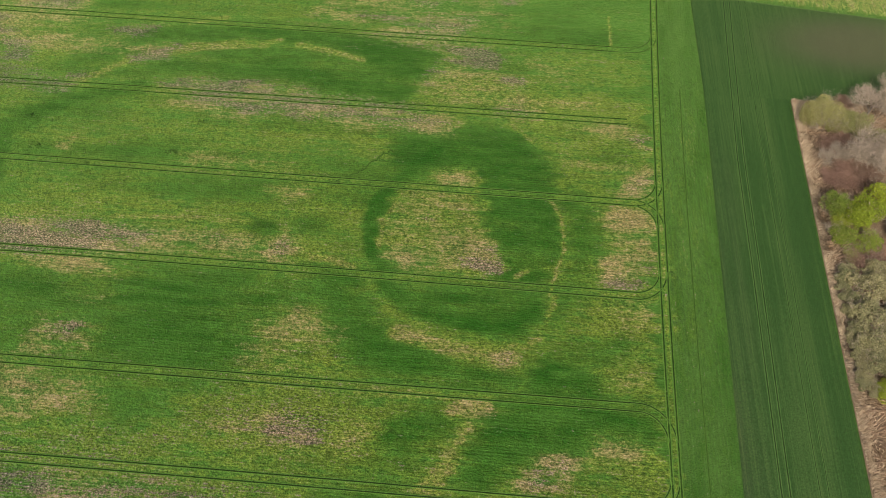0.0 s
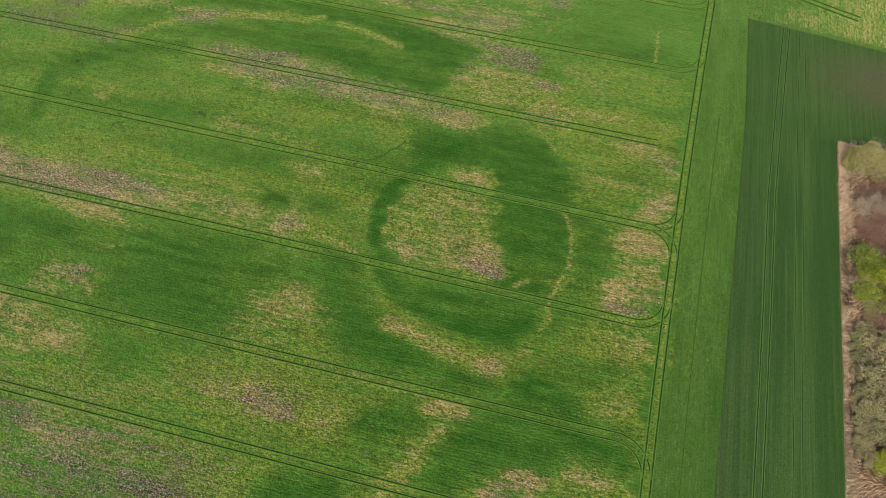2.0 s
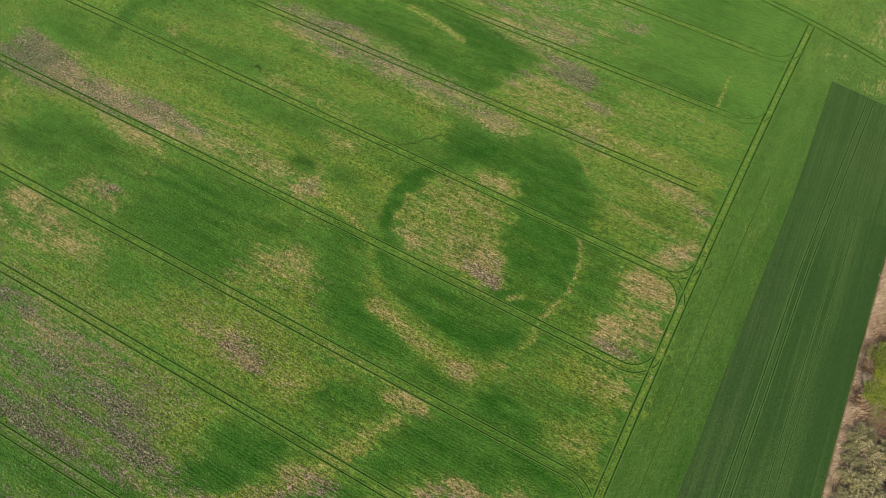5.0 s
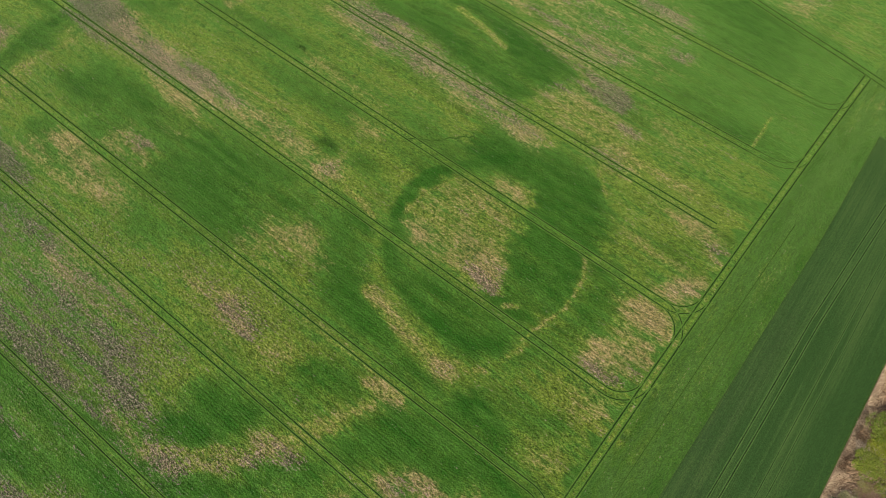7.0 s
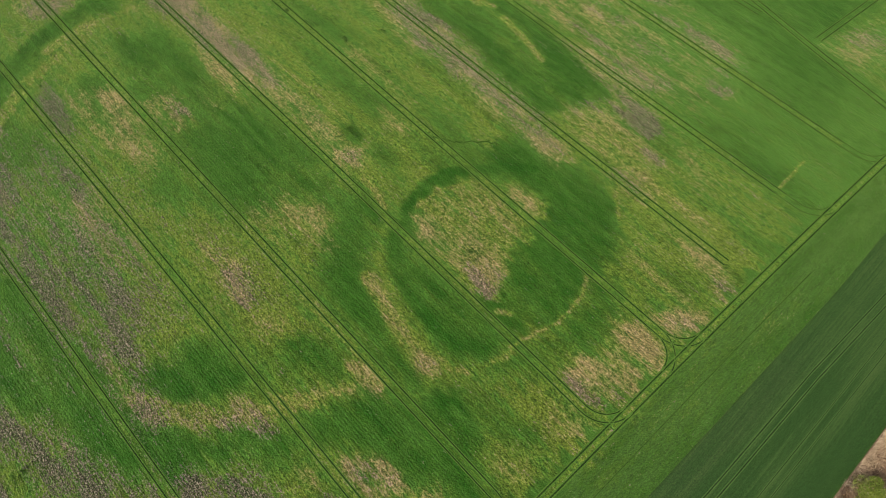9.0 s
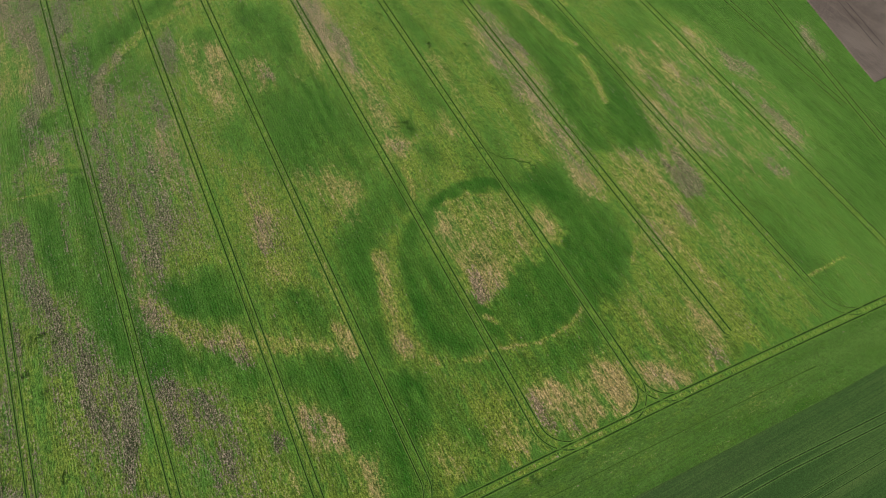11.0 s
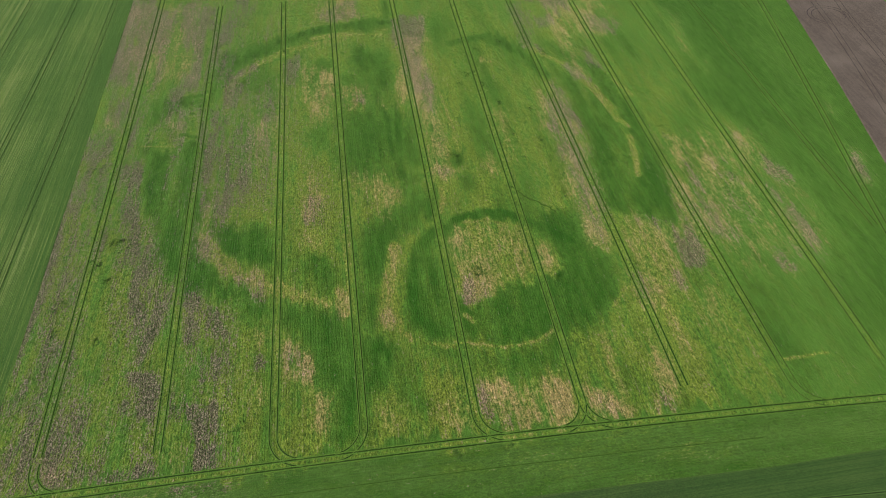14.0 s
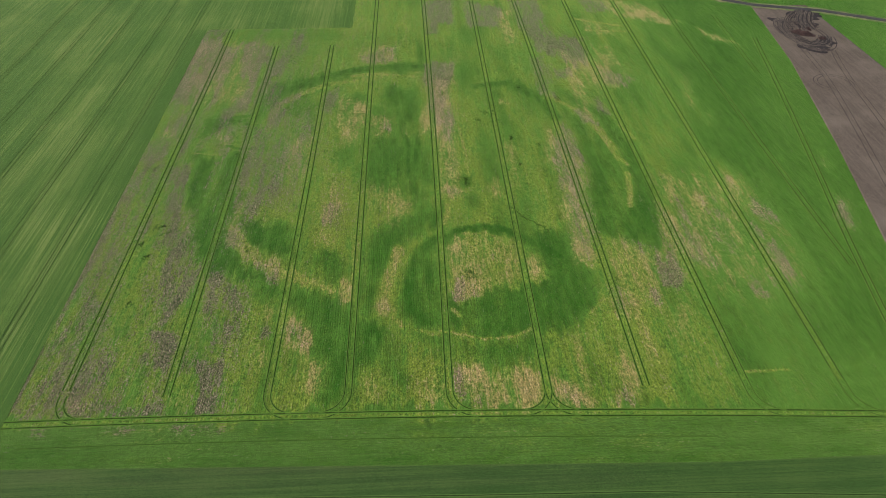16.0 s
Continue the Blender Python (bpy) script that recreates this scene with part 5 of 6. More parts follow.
patch(SOIL, 0.6, 1, (-88.3, -102.3), (-104.8, -102.5), (-108.1, -98.5), (-82.0, -96.7), (-68.0, -97.7))
patch(SOIL, 0.6, 1, (-257.1, -2.5), (-256.7, 6.7), (-216.3, 5.0), (-216.5, -0.6))

# thin, yellowish stand inside the old works; a closer stand to the north and on the headland
fray = 22 * (value_noise(FX * 0.12, FY, 2.6, 14) - 0.5) + 14 * (value_noise(FX * 0.3, FY, 7.0, 15) - 0.5)
inside = (1 - step(FY + fray - np.interp(FX, [-330, -150, -110, -86, -45, -25, -10, 2], [130, 96, 96, 106, 106, 92, 84, 80]), -20, 20)) * (1 - step(WX - headland(FY), -3, 1))
patchy = 0.5 * value_noise(FX * 0.35, FY, 6.0, 5) + 0.5 * value_noise(FX * 0.35, FY, 2.6, 6)
streaky = 0.55 * value_noise(FX * 0.16, FY, 3.2, 16) + 0.45 * value_noise(FX * 0.3, FY, 8.0, 17)
CROPPED[..., SOIL] = np.maximum(CROPPED[..., SOIL], inside * (0.62 * (1 - step(WY, -66, -46)) + 0.16 * (1 - step(WY, -30, 5)) * (1 - step(FX, -75, -45))) * np.clip(2.2 * streaky - 0.60, 0, 1) * (1 - 0.8 * np.minimum(CROPPED[..., LUSH], 1)))
dry_corner = step(FX, -100, -88) * (1 - step(FX, -60, -34)) * step(FY, 58, 70) * inside
CROPPED[..., STRAW] = np.maximum(CROPPED[..., STRAW], 0.75 * dry_corner * np.clip(1.8 * (0.5 * patchy + 0.5 * streaky) - 0.25, 0, 1) * (1 - CROPPED[..., LUSH]))
CROPPED[..., SOIL] = np.maximum(CROPPED[..., SOIL], dry_corner * 0.5 * np.clip(2.4 * streaky - 1.0, 0, 1) * (1 - CROPPED[..., LUSH]))
CROPPED[..., THIN_AT] = inside * (0.26 + 0.95 * np.clip(1.5 * (0.55 * patchy + 0.45 * streaky) - 0.25, 0, 1)) * (1 - 0.7 * step(FY, 50, 90) * step(FX, -80, -45)) * (1 - 0.25 * step(FY, 55, 95)) * (1 - 0.2 * (1 - step(WY, -62, -40))) * (0.75 + 0.25 * step(FX, -125, -75)) + (1 - inside) * np.where(FX > headland(FY), 0.6, 0.16) * np.clip(value_noise(FX, FY, 20, 8) + 0.4 * patchy - 0.35, 0, 1)
mottled = 0.45 * value_noise(FX * 0.16, FY, 1.7, 21) + 0.30 * value_noise(FX * 0.4, FY, 5.0, 22) + 0.25 * value_noise(FX, FY, 1.6, 23)
CROPPED[..., LUSH] *= np.clip(0.22 + 0.65 * streaky + 0.80 * mottled, 0.3, 1.1) * (1 - 0.12 * (1 - step(FX, -125, -80)))
CROPPED[..., STRAW:SOIL + 1] *= (1 + 0.3 * (1 - step(FX, -130, -80)))[..., None]
CROPPED[..., STRAW] *= np.clip(0.35 + 1.25 * value_noise(FX * 0.25, FY, 1.5, 24) * (0.4 + 1.1 * value_noise(FX * 0.5, FY, 4.0, 25)), 0.2, 1.15)
CROPPED[..., LUSH] = np.maximum(CROPPED[..., LUSH], inside * 0.55 * (0.15 + 0.85 * step(WY, -62, -42)) * (1 - 0.8 * (1 - step(WY, -30, 0)) * (1 - step(FX, -80, -50))) * np.clip(2.2 * (0.6 * value_noise(FX * 0.13, FY, 3.6, 18) + 0.4 * value_noise(FX * 0.5, FY, 11.0, 19)) - 0.85, 0, 1) * (1 - np.minimum(1, 1.2 * np.maximum(CROPPED[..., STRAW], CROPPED[..., SOIL]))))
CROPPED[..., THIN_AT] *= 1 - 0.75 * np.minimum(CROPPED[..., LUSH], 1)
bare = np.maximum(CROPPED[..., STRAW], CROPPED[..., SOIL])
CROPPED[..., LUSH] = np.maximum(CROPPED[..., LUSH] * (1 - 0.6 * CROPPED[..., STRAW]), (1 - 0.9 * bare) * (1 - inside) * (step(WX - headland(FY), -34, -1) * (0.04 + 0.42 * value_noise(FX * 1.2, FY * 0.3, 3, 9) + 0.16 * step(FX - edge_east(FY), -7, -1)) + (1 - step(WX - headland(FY), -34, -1)) * (0.46 + 0.34 * value_noise(FX * 0.4, FY, 14, 9))))
CROPPED[..., SOIL] *= np.clip(0.10 + 0.75 * value_noise(FX * 0.4, FY, 1.6, 10) + 0.85 * value_noise(FX * 0.12, FY, 1.3, 26), 0.2, 1.15)
# low banks, where the crop is thin and yellowish all along
CROPPED[..., LUSH] *= 1 - 0.85 * np.minimum(BANKS * 1.2, 1)
CROPPED[..., THIN_AT] = np.maximum(CROPPED[..., THIN_AT], np.minimum(1.5 * BANKS, 0.95))
CROPPED[..., STRAW] = np.maximum(CROPPED[..., STRAW], BANKS * (0.30 + 0.35 * value_noise(FX * 0.5, FY, 4.0, 28)))
# a dull, thin stand beyond the northern tracks
dull = step(FY - np.interp(FX, [-60, -21, 4, 19, 34, 46], [127.5, 119.3, 115.0, 111.2, 106.5, 103.0]), 1, 5) * step(WX, -34, -22)
CROPPED[..., LUSH] *= 1 - 0.35 * dull
CROPPED[..., THIN_AT] = np.maximum(CROPPED[..., THIN_AT], dull * (0.34 + 0.2 * streaky))
CROPPED[..., STRAW] = np.maximum(CROPPED[..., STRAW], dull * 0.22 * patchy)
yellowed = step(FX, 14, 50) * step(FY - strip_top(FX), -1, 3)
CROPPED[..., THIN_AT] = np.maximum(CROPPED[..., THIN_AT], 0.8 * yellowed)
CROPPED[..., STRAW] = np.maximum(CROPPED[..., STRAW], 0.42 * yellowed)
CROPPED[..., LUSH] *= 1 - 0.8 * yellowed
# the tramlines: where each runs across the field, its ends and the ways it turns on the headland
PRESSED = "pair of wheel tracks pressed through the crop"
TRAMLINES = (
    (0, -0.16, 0.84, -94.8, -226, -10, (1,)),
    (0, 0.18, 1.68, -69.8, -205, -7, ()),
    (0, -0.34, -0.39, -45.6, -205, -7, (1,)),
    (0, 0.12, 0.5, -25.9, -265, -8, (-1,)),
    (0, -0.35, -0.85, -1.2, -265, -7, (1,)),
    (0, -0.01, -0.63, 23.1, -265, -7, (1, -1)),
    (0, -0.2, -0.7, 47.5, -265, -5, ()),
    (0, 0.14, -0.69, 72.6, -265, -6, (1,)),
    (0, 0.07, -1.92, 96.6, -265, -5, (1,)))
# between the wheels the crop stays shorter and lighter
for c3, c2, c1, c0, x0, x1, ways in TRAMLINES:
    u = FX / 100
    near_line = np.clip(1.25 - np.abs(FY - (((c3 * u + c2) * u + c1) * u + c0)) / 0.8, 0, 1) * (FX > x0) * (FX < x1)
    CROPPED[..., LUSH] *= 1 - 0.45 * near_line
    CROPPED[..., STRAW] *= 1 - 0.5 * near_line
    CROPPED[..., THIN_AT] = np.maximum(CROPPED[..., THIN_AT], 0.6 * near_line)
near_line = np.clip(1.3 - np.abs(FX - headland(FY)) / 0.85, 0, 1) * (FY < 113)
CROPPED[..., LUSH] *= 1 - 0.6 * near_line
CROPPED[..., SOIL] *= 1 - 0.6 * near_line
CROPPED[..., THIN_AT] = np.maximum(CROPPED[..., THIN_AT], 0.62 * near_line)
stand = 0.05 + 0.09 * (1 - CROPPED[..., SOIL]) + 0.10 * CROPPED[..., LUSH] - 0.03 * CROPPED[..., STRAW]
stand += 0.05 * (value_noise(FX * 0.6, FY, 1.3, 11) - 0.5)
ploughed_here = (FY > plough_edge(FX) + 1.6) & (FY < PLOUGH_FAR - 1.6) & (FX > -244) & (FX < -50)
stand = np.where((FY > plough_edge(FX) - 1.0) & (FX < -45), np.minimum(stand, 0.13), stand)
stand = np.where(FX > headland(FY) + 8.5, np.minimum(stand, 0.14), stand)
under_strip = (FX > edge_east(FY) + 1.4) & (FY < strip_top(FX) - 0.5)
under_west = (FY < west(FX) - 0.4) | ((FX < NOTCH_X - 0.4) & (FY < NOTCH_Y - 0.4))
stand = np.where(FY < west(FX) + 2.5, np.minimum(stand, 0.09), stand)
stand[ploughed_here | under_strip | under_west] = 0.0


def cell(x, y):
    """The row and column of the field's grid at a place."""
    return (np.clip(np.searchsorted(YS, np.asarray(y) - 0.25), 0, len(YS) - 1), np.clip(np.searchsorted(XS, np.asarray(x) - 0.25), 0, len(XS) - 1))


def height(x, y):
    """The top of the main field's crop."""
    j, i = cell(x, y)
    return stand[j, i]


reach = np.linspace(-2500, 2500, 60)
gx, gy = np.meshgrid(reach, reach)
ground = sheet("ground", gx, gy, np.full(gx.shape, -0.08), FARMLAND, skirt=False)
tagged(ground, "wide flat green farmland under and around the fields", "ground", kind="structure")
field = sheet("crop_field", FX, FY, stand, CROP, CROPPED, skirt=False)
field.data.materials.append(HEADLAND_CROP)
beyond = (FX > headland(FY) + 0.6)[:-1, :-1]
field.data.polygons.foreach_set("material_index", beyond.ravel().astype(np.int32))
tagged(field, "patchy young cereal field with dark green rings over buried ditches", "field", kind="structure")

# the darker strip between the field and the wood, and its end north of the wood
vv, uu = np.meshgrid(np.linspace(-160, WOOD_TOP, 370), np.linspace(0, 1, 42), indexing="ij")
sx = edge_east(vv) + uu * (edge_wood(vv) - edge_east(vv))
sc = np.zeros((*sx.shape, 4))
sc[..., 0] = 0.22 * np.exp(-((sx - 27.5) / 2.0) ** 2) * (vv < 30) - 0.5 * step(sx, 30, 33) + 0.35 * (value_noise(sx, vv, 25, 3) - 0.5) + 0.95 * (value_noise(sx, vv * 0.02, 0.7, 31) - 0.5) * value_noise(sx * 0.3, vv * 0.1, 4.0, 32)
sc[..., 1] = 0.10 + 0.30 * (1 - step(sx - edge_east(vv), 3, 9)) * (1 - step(vv, 20, WOOD_TOP)) * (0.3 + 0.7 * value_noise(sx, vv * 0.1, 1.6, 4))
strip = sheet("winter_crop_strip", sx, vv, 0.165 + 0.04 * value_noise(sx, vv, 1.2, 5), WINTER_CROP, sc, open_side=-1)
tagged(strip, "dark green winter crop strip between field and wood", "field", kind="structure")
uu, vv = np.meshgrid(np.concatenate([np.linspace(0, 1, 42)[:-1], np.linspace(1, 6, 120)]), np.linspace(0, 1, 62), indexing="xy")
sx = edge_east(WOOD_TOP) + uu * (edge_wood(np.float64(WOOD_TOP)) - edge_east(WOOD_TOP))
sy = WOOD_TOP + vv * (strip_top(sx) - WOOD_TOP)
sc = np.zeros((*sx.shape, 4))
sc[..., 0] = -0.15 + 0.3 * value_noise(sx, sy, 20, 6)
sc[..., 1] = 0.10 + np.exp(-((sx - 62) / 26) ** 2 - ((sy - 80) / 11) ** 2) * 1.0
strip2 = sheet("winter_crop_headland", sx, sy, 0.165 + 0.04 * value_noise(sx, sy, 1.2, 5), WINTER_CROP, sc, open_side=0)
tagged(strip2, "dark winter crop with a thin brown patch north of the wood", "field", kind="structure")

# the streaked field to the west, with its notch
for name, x0, x1, y1, label in (("streaked_field", NOTCH_X, 12.0, west, "green crop field streaked yellow along its drill rows"),
                                ("streaked_field_end", -330.0, NOTCH_X - 0.01, lambda x: NOTCH_Y + 0 * x, "far end of the streaked green crop field")):
    sx, vv = np.meshgrid(np.linspace(x0, x1, 240), np.linspace(0, 1, 160))
    sy = -330 + vv * (y1(sx) + 330)
    sc = np.zeros((*sx.shape, 4))
    sc[..., 0] = 0.6 * (value_noise(sx * 0.10, sy, 6.0, 12) - 0.5) + 0.4 * (value_noise(sx * 0.4, sy, 30, 13) - 0.5) - 0.5 * step(sy - y1(sx), -9, -3)
    f = sheet(name, sx, sy, 0.10 + 0.06 * value_noise(sx, sy, 2.0, 7), STREAKED_CROP, sc, skirt=False)
    tagged(f, label, "field", kind="structure")

# the ploughed field
sx, vv = np.meshgrid(np.linspace(-245.5, -48.5, 300), np.linspace(0, 1, 90))
sy = plough_edge(sx) + vv * (PLOUGH_FAR - plough_edge(sx))
plough = sheet("ploughed_field", sx, sy, 0.16 + 0.10 * value_noise(sx * 0.3, sy, 0.9, 8), PLOUGHED)
tagged(plough, "bare brown ploughed field beside the green crop", "field", kind="structure")

# the wood's floor
sx, vv = np.meshgrid(np.linspace(0, 1, 80), np.linspace(-160, WOOD_TOP - 0.2, 260))
sx = edge_wood(vv) + 0.02 + sx * 60
litter = sheet("wood_floor", sx, vv, 0.10 + 0.25 * value_noise(sx, vv, 2.2, 9) + 0.12 * value_noise(sx, vv, 0.9, 10), LITTER)
tagged(litter, "brown leaf litter and dead reed under the trees", "ground", kind="structure")


# ---- wheel tracks ----
def ribbon(x, y, z, half, rut, lip, lip_height):
    """A rut with a lip of pushed crop on both sides, along a line."""
    x, y = np.asarray(x, float), np.asarray(y, float)
    dx, dy = np.gradient(x), np.gradient(y)
    s = np.hypot(dx, dy)
    nx, ny = -dy / s, dx / s
    rng = np.random.default_rng(len(x))
    wob = half * (1 + 0.18 * (rng.random(len(x)) - 0.5))
    across = ((-2.0, -0.02), (-1.3, lip_height), (-0.8, 0.0), (0.8, 0.0), (1.3, lip_height), (2.0, -0.02))
    verts, faces, mats = [], [], []
    for o, h in across:
        jitter = 1 + 0.5 * (rng.random(len(x)) - 0.5) if h > 0.02 else 1.0
        verts.append(np.stack([x + nx * o * wob, y + ny * o * wob, z + h * jitter], -1))
    verts = np.stack(verts, 1).reshape(-1, 3)
    for i in range(len(x) - 1):
        for k in range(5):
            a = i * 6 + k
            faces.append((a, a + 6, a + 7, a + 1))
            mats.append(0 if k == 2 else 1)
    return verts.tolist(), faces, [rut, lip], mats


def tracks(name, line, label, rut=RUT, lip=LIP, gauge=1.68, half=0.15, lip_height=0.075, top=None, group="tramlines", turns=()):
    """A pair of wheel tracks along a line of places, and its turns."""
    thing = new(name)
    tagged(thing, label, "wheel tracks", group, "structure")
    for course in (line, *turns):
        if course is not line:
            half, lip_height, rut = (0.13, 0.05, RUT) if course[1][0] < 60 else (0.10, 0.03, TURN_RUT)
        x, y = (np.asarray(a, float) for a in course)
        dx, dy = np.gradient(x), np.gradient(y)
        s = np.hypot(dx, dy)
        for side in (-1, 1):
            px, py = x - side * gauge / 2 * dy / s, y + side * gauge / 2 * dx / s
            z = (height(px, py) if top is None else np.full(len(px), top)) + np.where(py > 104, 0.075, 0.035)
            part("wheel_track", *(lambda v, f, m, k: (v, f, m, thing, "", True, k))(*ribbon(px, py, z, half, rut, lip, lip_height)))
    return thing


def course(c3, c2, c1, c0, x0, x1):
    x = np.arange(x0, x1, 0.9)
    u = x / 100
    return x, ((c3 * u + c2) * u + c1) * u + c0


def turn(at_y, way, start=-9.0, radius=6.5, lift=0.0):
    """A quarter circle from a tramline on to the headland tracks."""
    a = np.linspace(0, math.pi / 2, 16)
    hx = headland(at_y + way * radius) - radius - 0.2
    return np.concatenate([[min(start, hx - 1)], hx + radius * np.sin(a)]), np.concatenate([[at_y + lift], at_y + way * radius * (1 - np.cos(a))])


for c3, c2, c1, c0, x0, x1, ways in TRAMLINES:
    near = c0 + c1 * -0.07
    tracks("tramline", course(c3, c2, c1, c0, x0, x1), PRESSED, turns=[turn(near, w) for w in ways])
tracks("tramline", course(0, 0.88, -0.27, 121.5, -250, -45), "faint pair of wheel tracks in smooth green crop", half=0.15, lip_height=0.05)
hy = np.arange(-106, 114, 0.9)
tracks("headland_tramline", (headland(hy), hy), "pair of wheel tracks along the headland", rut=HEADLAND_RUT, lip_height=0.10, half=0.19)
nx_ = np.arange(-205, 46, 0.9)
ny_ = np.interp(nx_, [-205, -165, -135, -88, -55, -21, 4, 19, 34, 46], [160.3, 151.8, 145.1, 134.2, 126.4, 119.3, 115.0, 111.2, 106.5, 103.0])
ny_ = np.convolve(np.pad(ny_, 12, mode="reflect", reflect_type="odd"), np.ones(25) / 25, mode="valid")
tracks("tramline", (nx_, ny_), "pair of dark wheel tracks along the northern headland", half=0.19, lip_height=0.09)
tracks("tramline", (np.linspace(-234, -169, 60), np.linspace(150.4, 146.0, 60)), "short pair of wheel tracks in green crop", half=0.14)
tracks("tramline", (np.linspace(-28.7, -25.5, 30), np.linspace(125, 158.6, 30)), "pair of dark wheel tracks leaving the field", half=0.13)
# tracks in the strip and in the streaked field
wy = np.arange(-150, 96, 1.2)
tracks("tramline", (np.interp(wy, [-150, -40, 9, 39, 69, 94], [18.6, 19.7, 21.2, 21.9, 23.7, 25.3]), wy), "pair of wheel tracks in dark winter crop", DARK_RUT, STRIP_LIP, half=0.15, top=0.17, group="strip tramlines", lip_height=0.07)
tracks("tramline", (np.interp(wy, [-150, -40, 59, 94], [26.4, 27.1, 28.8, 29.7]), wy), "faint pair of tracks in dark winter crop", DARK_RUT, STRIP_LIP, half=0.10, top=0.17, group="strip tramlines", lip_height=0.06)
for y in (-188, -169.8, -152.8, -134.0, -117.3):
    wx = np.arange(-328, 8, 1.4)
    tracks("tramline", (wx, np.full(len(wx), y) + 0.4 * np.sin(wx / 37)), "pair of wheel tracks in the streaked field", DARK_RUT, STRIP_LIP, half=0.065, top=0.15, group="streaked field tramlines", lip_height=0.05)
# a crooked crack running off a tramline
crack = new("ground_crack")
tagged(crack, "crooked dark crack in the crop beside a tramline", "crack", kind="structure")
knots = ((-77.4, 23.2), (-75.5, 25.1), (-72.5, 26.5), (-70.6, 28.3), (-68.8, 30.4), (-68.0, 32.0), (-65.6, 33.4), (-64.4, 33.1))
along = np.linspace(0, len(knots) - 1, 90)
kx = np.interp(along, range(len(knots)), [k[0] for k in knots]) + 1.5 * (value_noise(along * 4, along, 1.0, 41) - 0.5)
ky = np.interp(along, range(len(knots)), [k[1] for k in knots]) + 1.5 * (value_noise(along, along * 4, 1.0, 42) - 0.5)
part("groove", *(lambda v, f, m, k: (v, f, m, crack, "", True, k))(*ribbon(kx, ky, height(kx, ky) + 0.03, 0.11, TURN_RUT, TUFT_LIP, 0.03)))
# a single drill mark along the headland
my = np.arange(-100, 60, 0.9)
mark_line = new("drill_mark")
tagged(mark_line, "thin dark drill mark along the headland", "drill mark", kind="structure")
mx = headland(my) + 6.3
part("groove", *(lambda v, f, m, k: (v, f, m, mark_line, "", True, k))(*ribbon(mx, my, height(mx, my) + 0.03, 0.07, TURN_RUT, TUFT_LIP, 0.03)))

# ---- road, muck heap and churned ground beyond the ploughed field ----
def band(name, line, half, z, material, label, category, kind="structure", parent=None, uneven=0.0):
    p = np.asarray(line, float)
    t = np.linspace(0, len(p) - 1, 90)
    x, y = np.interp(t, np.arange(len(p)), p[:, 0]), np.interp(t, np.arange(len(p)), p[:, 1])
    dx, dy = np.gradient(x), np.gradient(y)
    s = np.hypot(dx, dy)
    cross = np.linspace(-1, 1, 7)
    rng = np.random.default_rng(5)
    w = half * (1 + uneven * (rng.random((90, 1)) - 0.5))
    gx, gy = x[:, None] - (dy / s)[:, None] * cross * w, y[:, None] + (dx / s)[:, None] * cross * w
    ob = sheet(name, gx, gy, z + 0.04 * (1 - cross ** 2)[None, :] + 0 * gx, material)
    ob.parent = parent
    return tagged(ob, label, category, kind=kind) if parent is None else ob


ROAD = [(-279, 117), (-265.4, 145.7), (-246.4, 178), (-237.7, 209.8), (-223, 238), (-190, 292)]
band("verge", ROAD, 3.6, 0.24, VERGE, "strip of dry verge grass along the road", "verge", uneven=0.4)
band("road", ROAD, 1.7, 0.34, ASPHALT, "narrow dark farm road beyond the fields", "road")


# ---- crop plants and weeds standing up from the sheet ----
def blades(name, x, y, z, length, width, lean, material, seed, parent=None, droop=0.0):
    """Many single leaves, each a bent pair of triangles or a plain one, joined as stuff."""
    rng = np.random.default_rng(seed)
    k = len(x)
    a = rng.random(k) * 2 * math.pi
    out = lean if np.ndim(lean) == 2 else np.stack([np.cos(a), np.sin(a)], -1) * (lean * rng.random(k))[:, None]
    side = rng.random(k) * math.pi
    ln, w = length * (0.6 + 0.8 * rng.random(k)), width * (0.6 + 0.8 * rng.random(k))
    sx, sy = np.cos(side) * w / 2, np.sin(side) * w / 2
    up = ln * np.sqrt(np.clip(1 - (out ** 2).sum(-1), 0.05, 1)) * (1 - droop * rng.random(k))
    base1, base2 = np.stack([x - sx, y - sy, z], -1), np.stack([x + sx, y + sy, z], -1)
    mid = np.stack([x + out[:, 0] * ln * 0.45 + sx * 1.4, y + out[:, 1] * ln * 0.45 + sy * 1.4, z + up * 0.62], -1)
    tip = np.stack([x + out[:, 0] * ln, y + out[:, 1] * ln, z + up], -1)
    co = np.stack([base1, base2, mid, tip], 1).reshape(-1, 3).astype(np.float32)
    f = np.arange(k)[:, None] * 4 + np.array([0, 1, 2, 3])[None]
    me = bpy.data.meshes.new(name)
    me.vertices.add(len(co))
    me.vertices.foreach_set("co", co.ravel())
    me.loops.add(f.size)
    me.loops.foreach_set("vertex_index", f.ravel().astype(np.int32))
    me.polygons.add(k)
    me.polygons.foreach_set("loop_start", np.arange(0, f.size, 4, dtype=np.int32))
    me.update(calc_edges=True)
    me.materials.append(material)
    ob = new(name, me)
    ob.parent = parent
    return ob


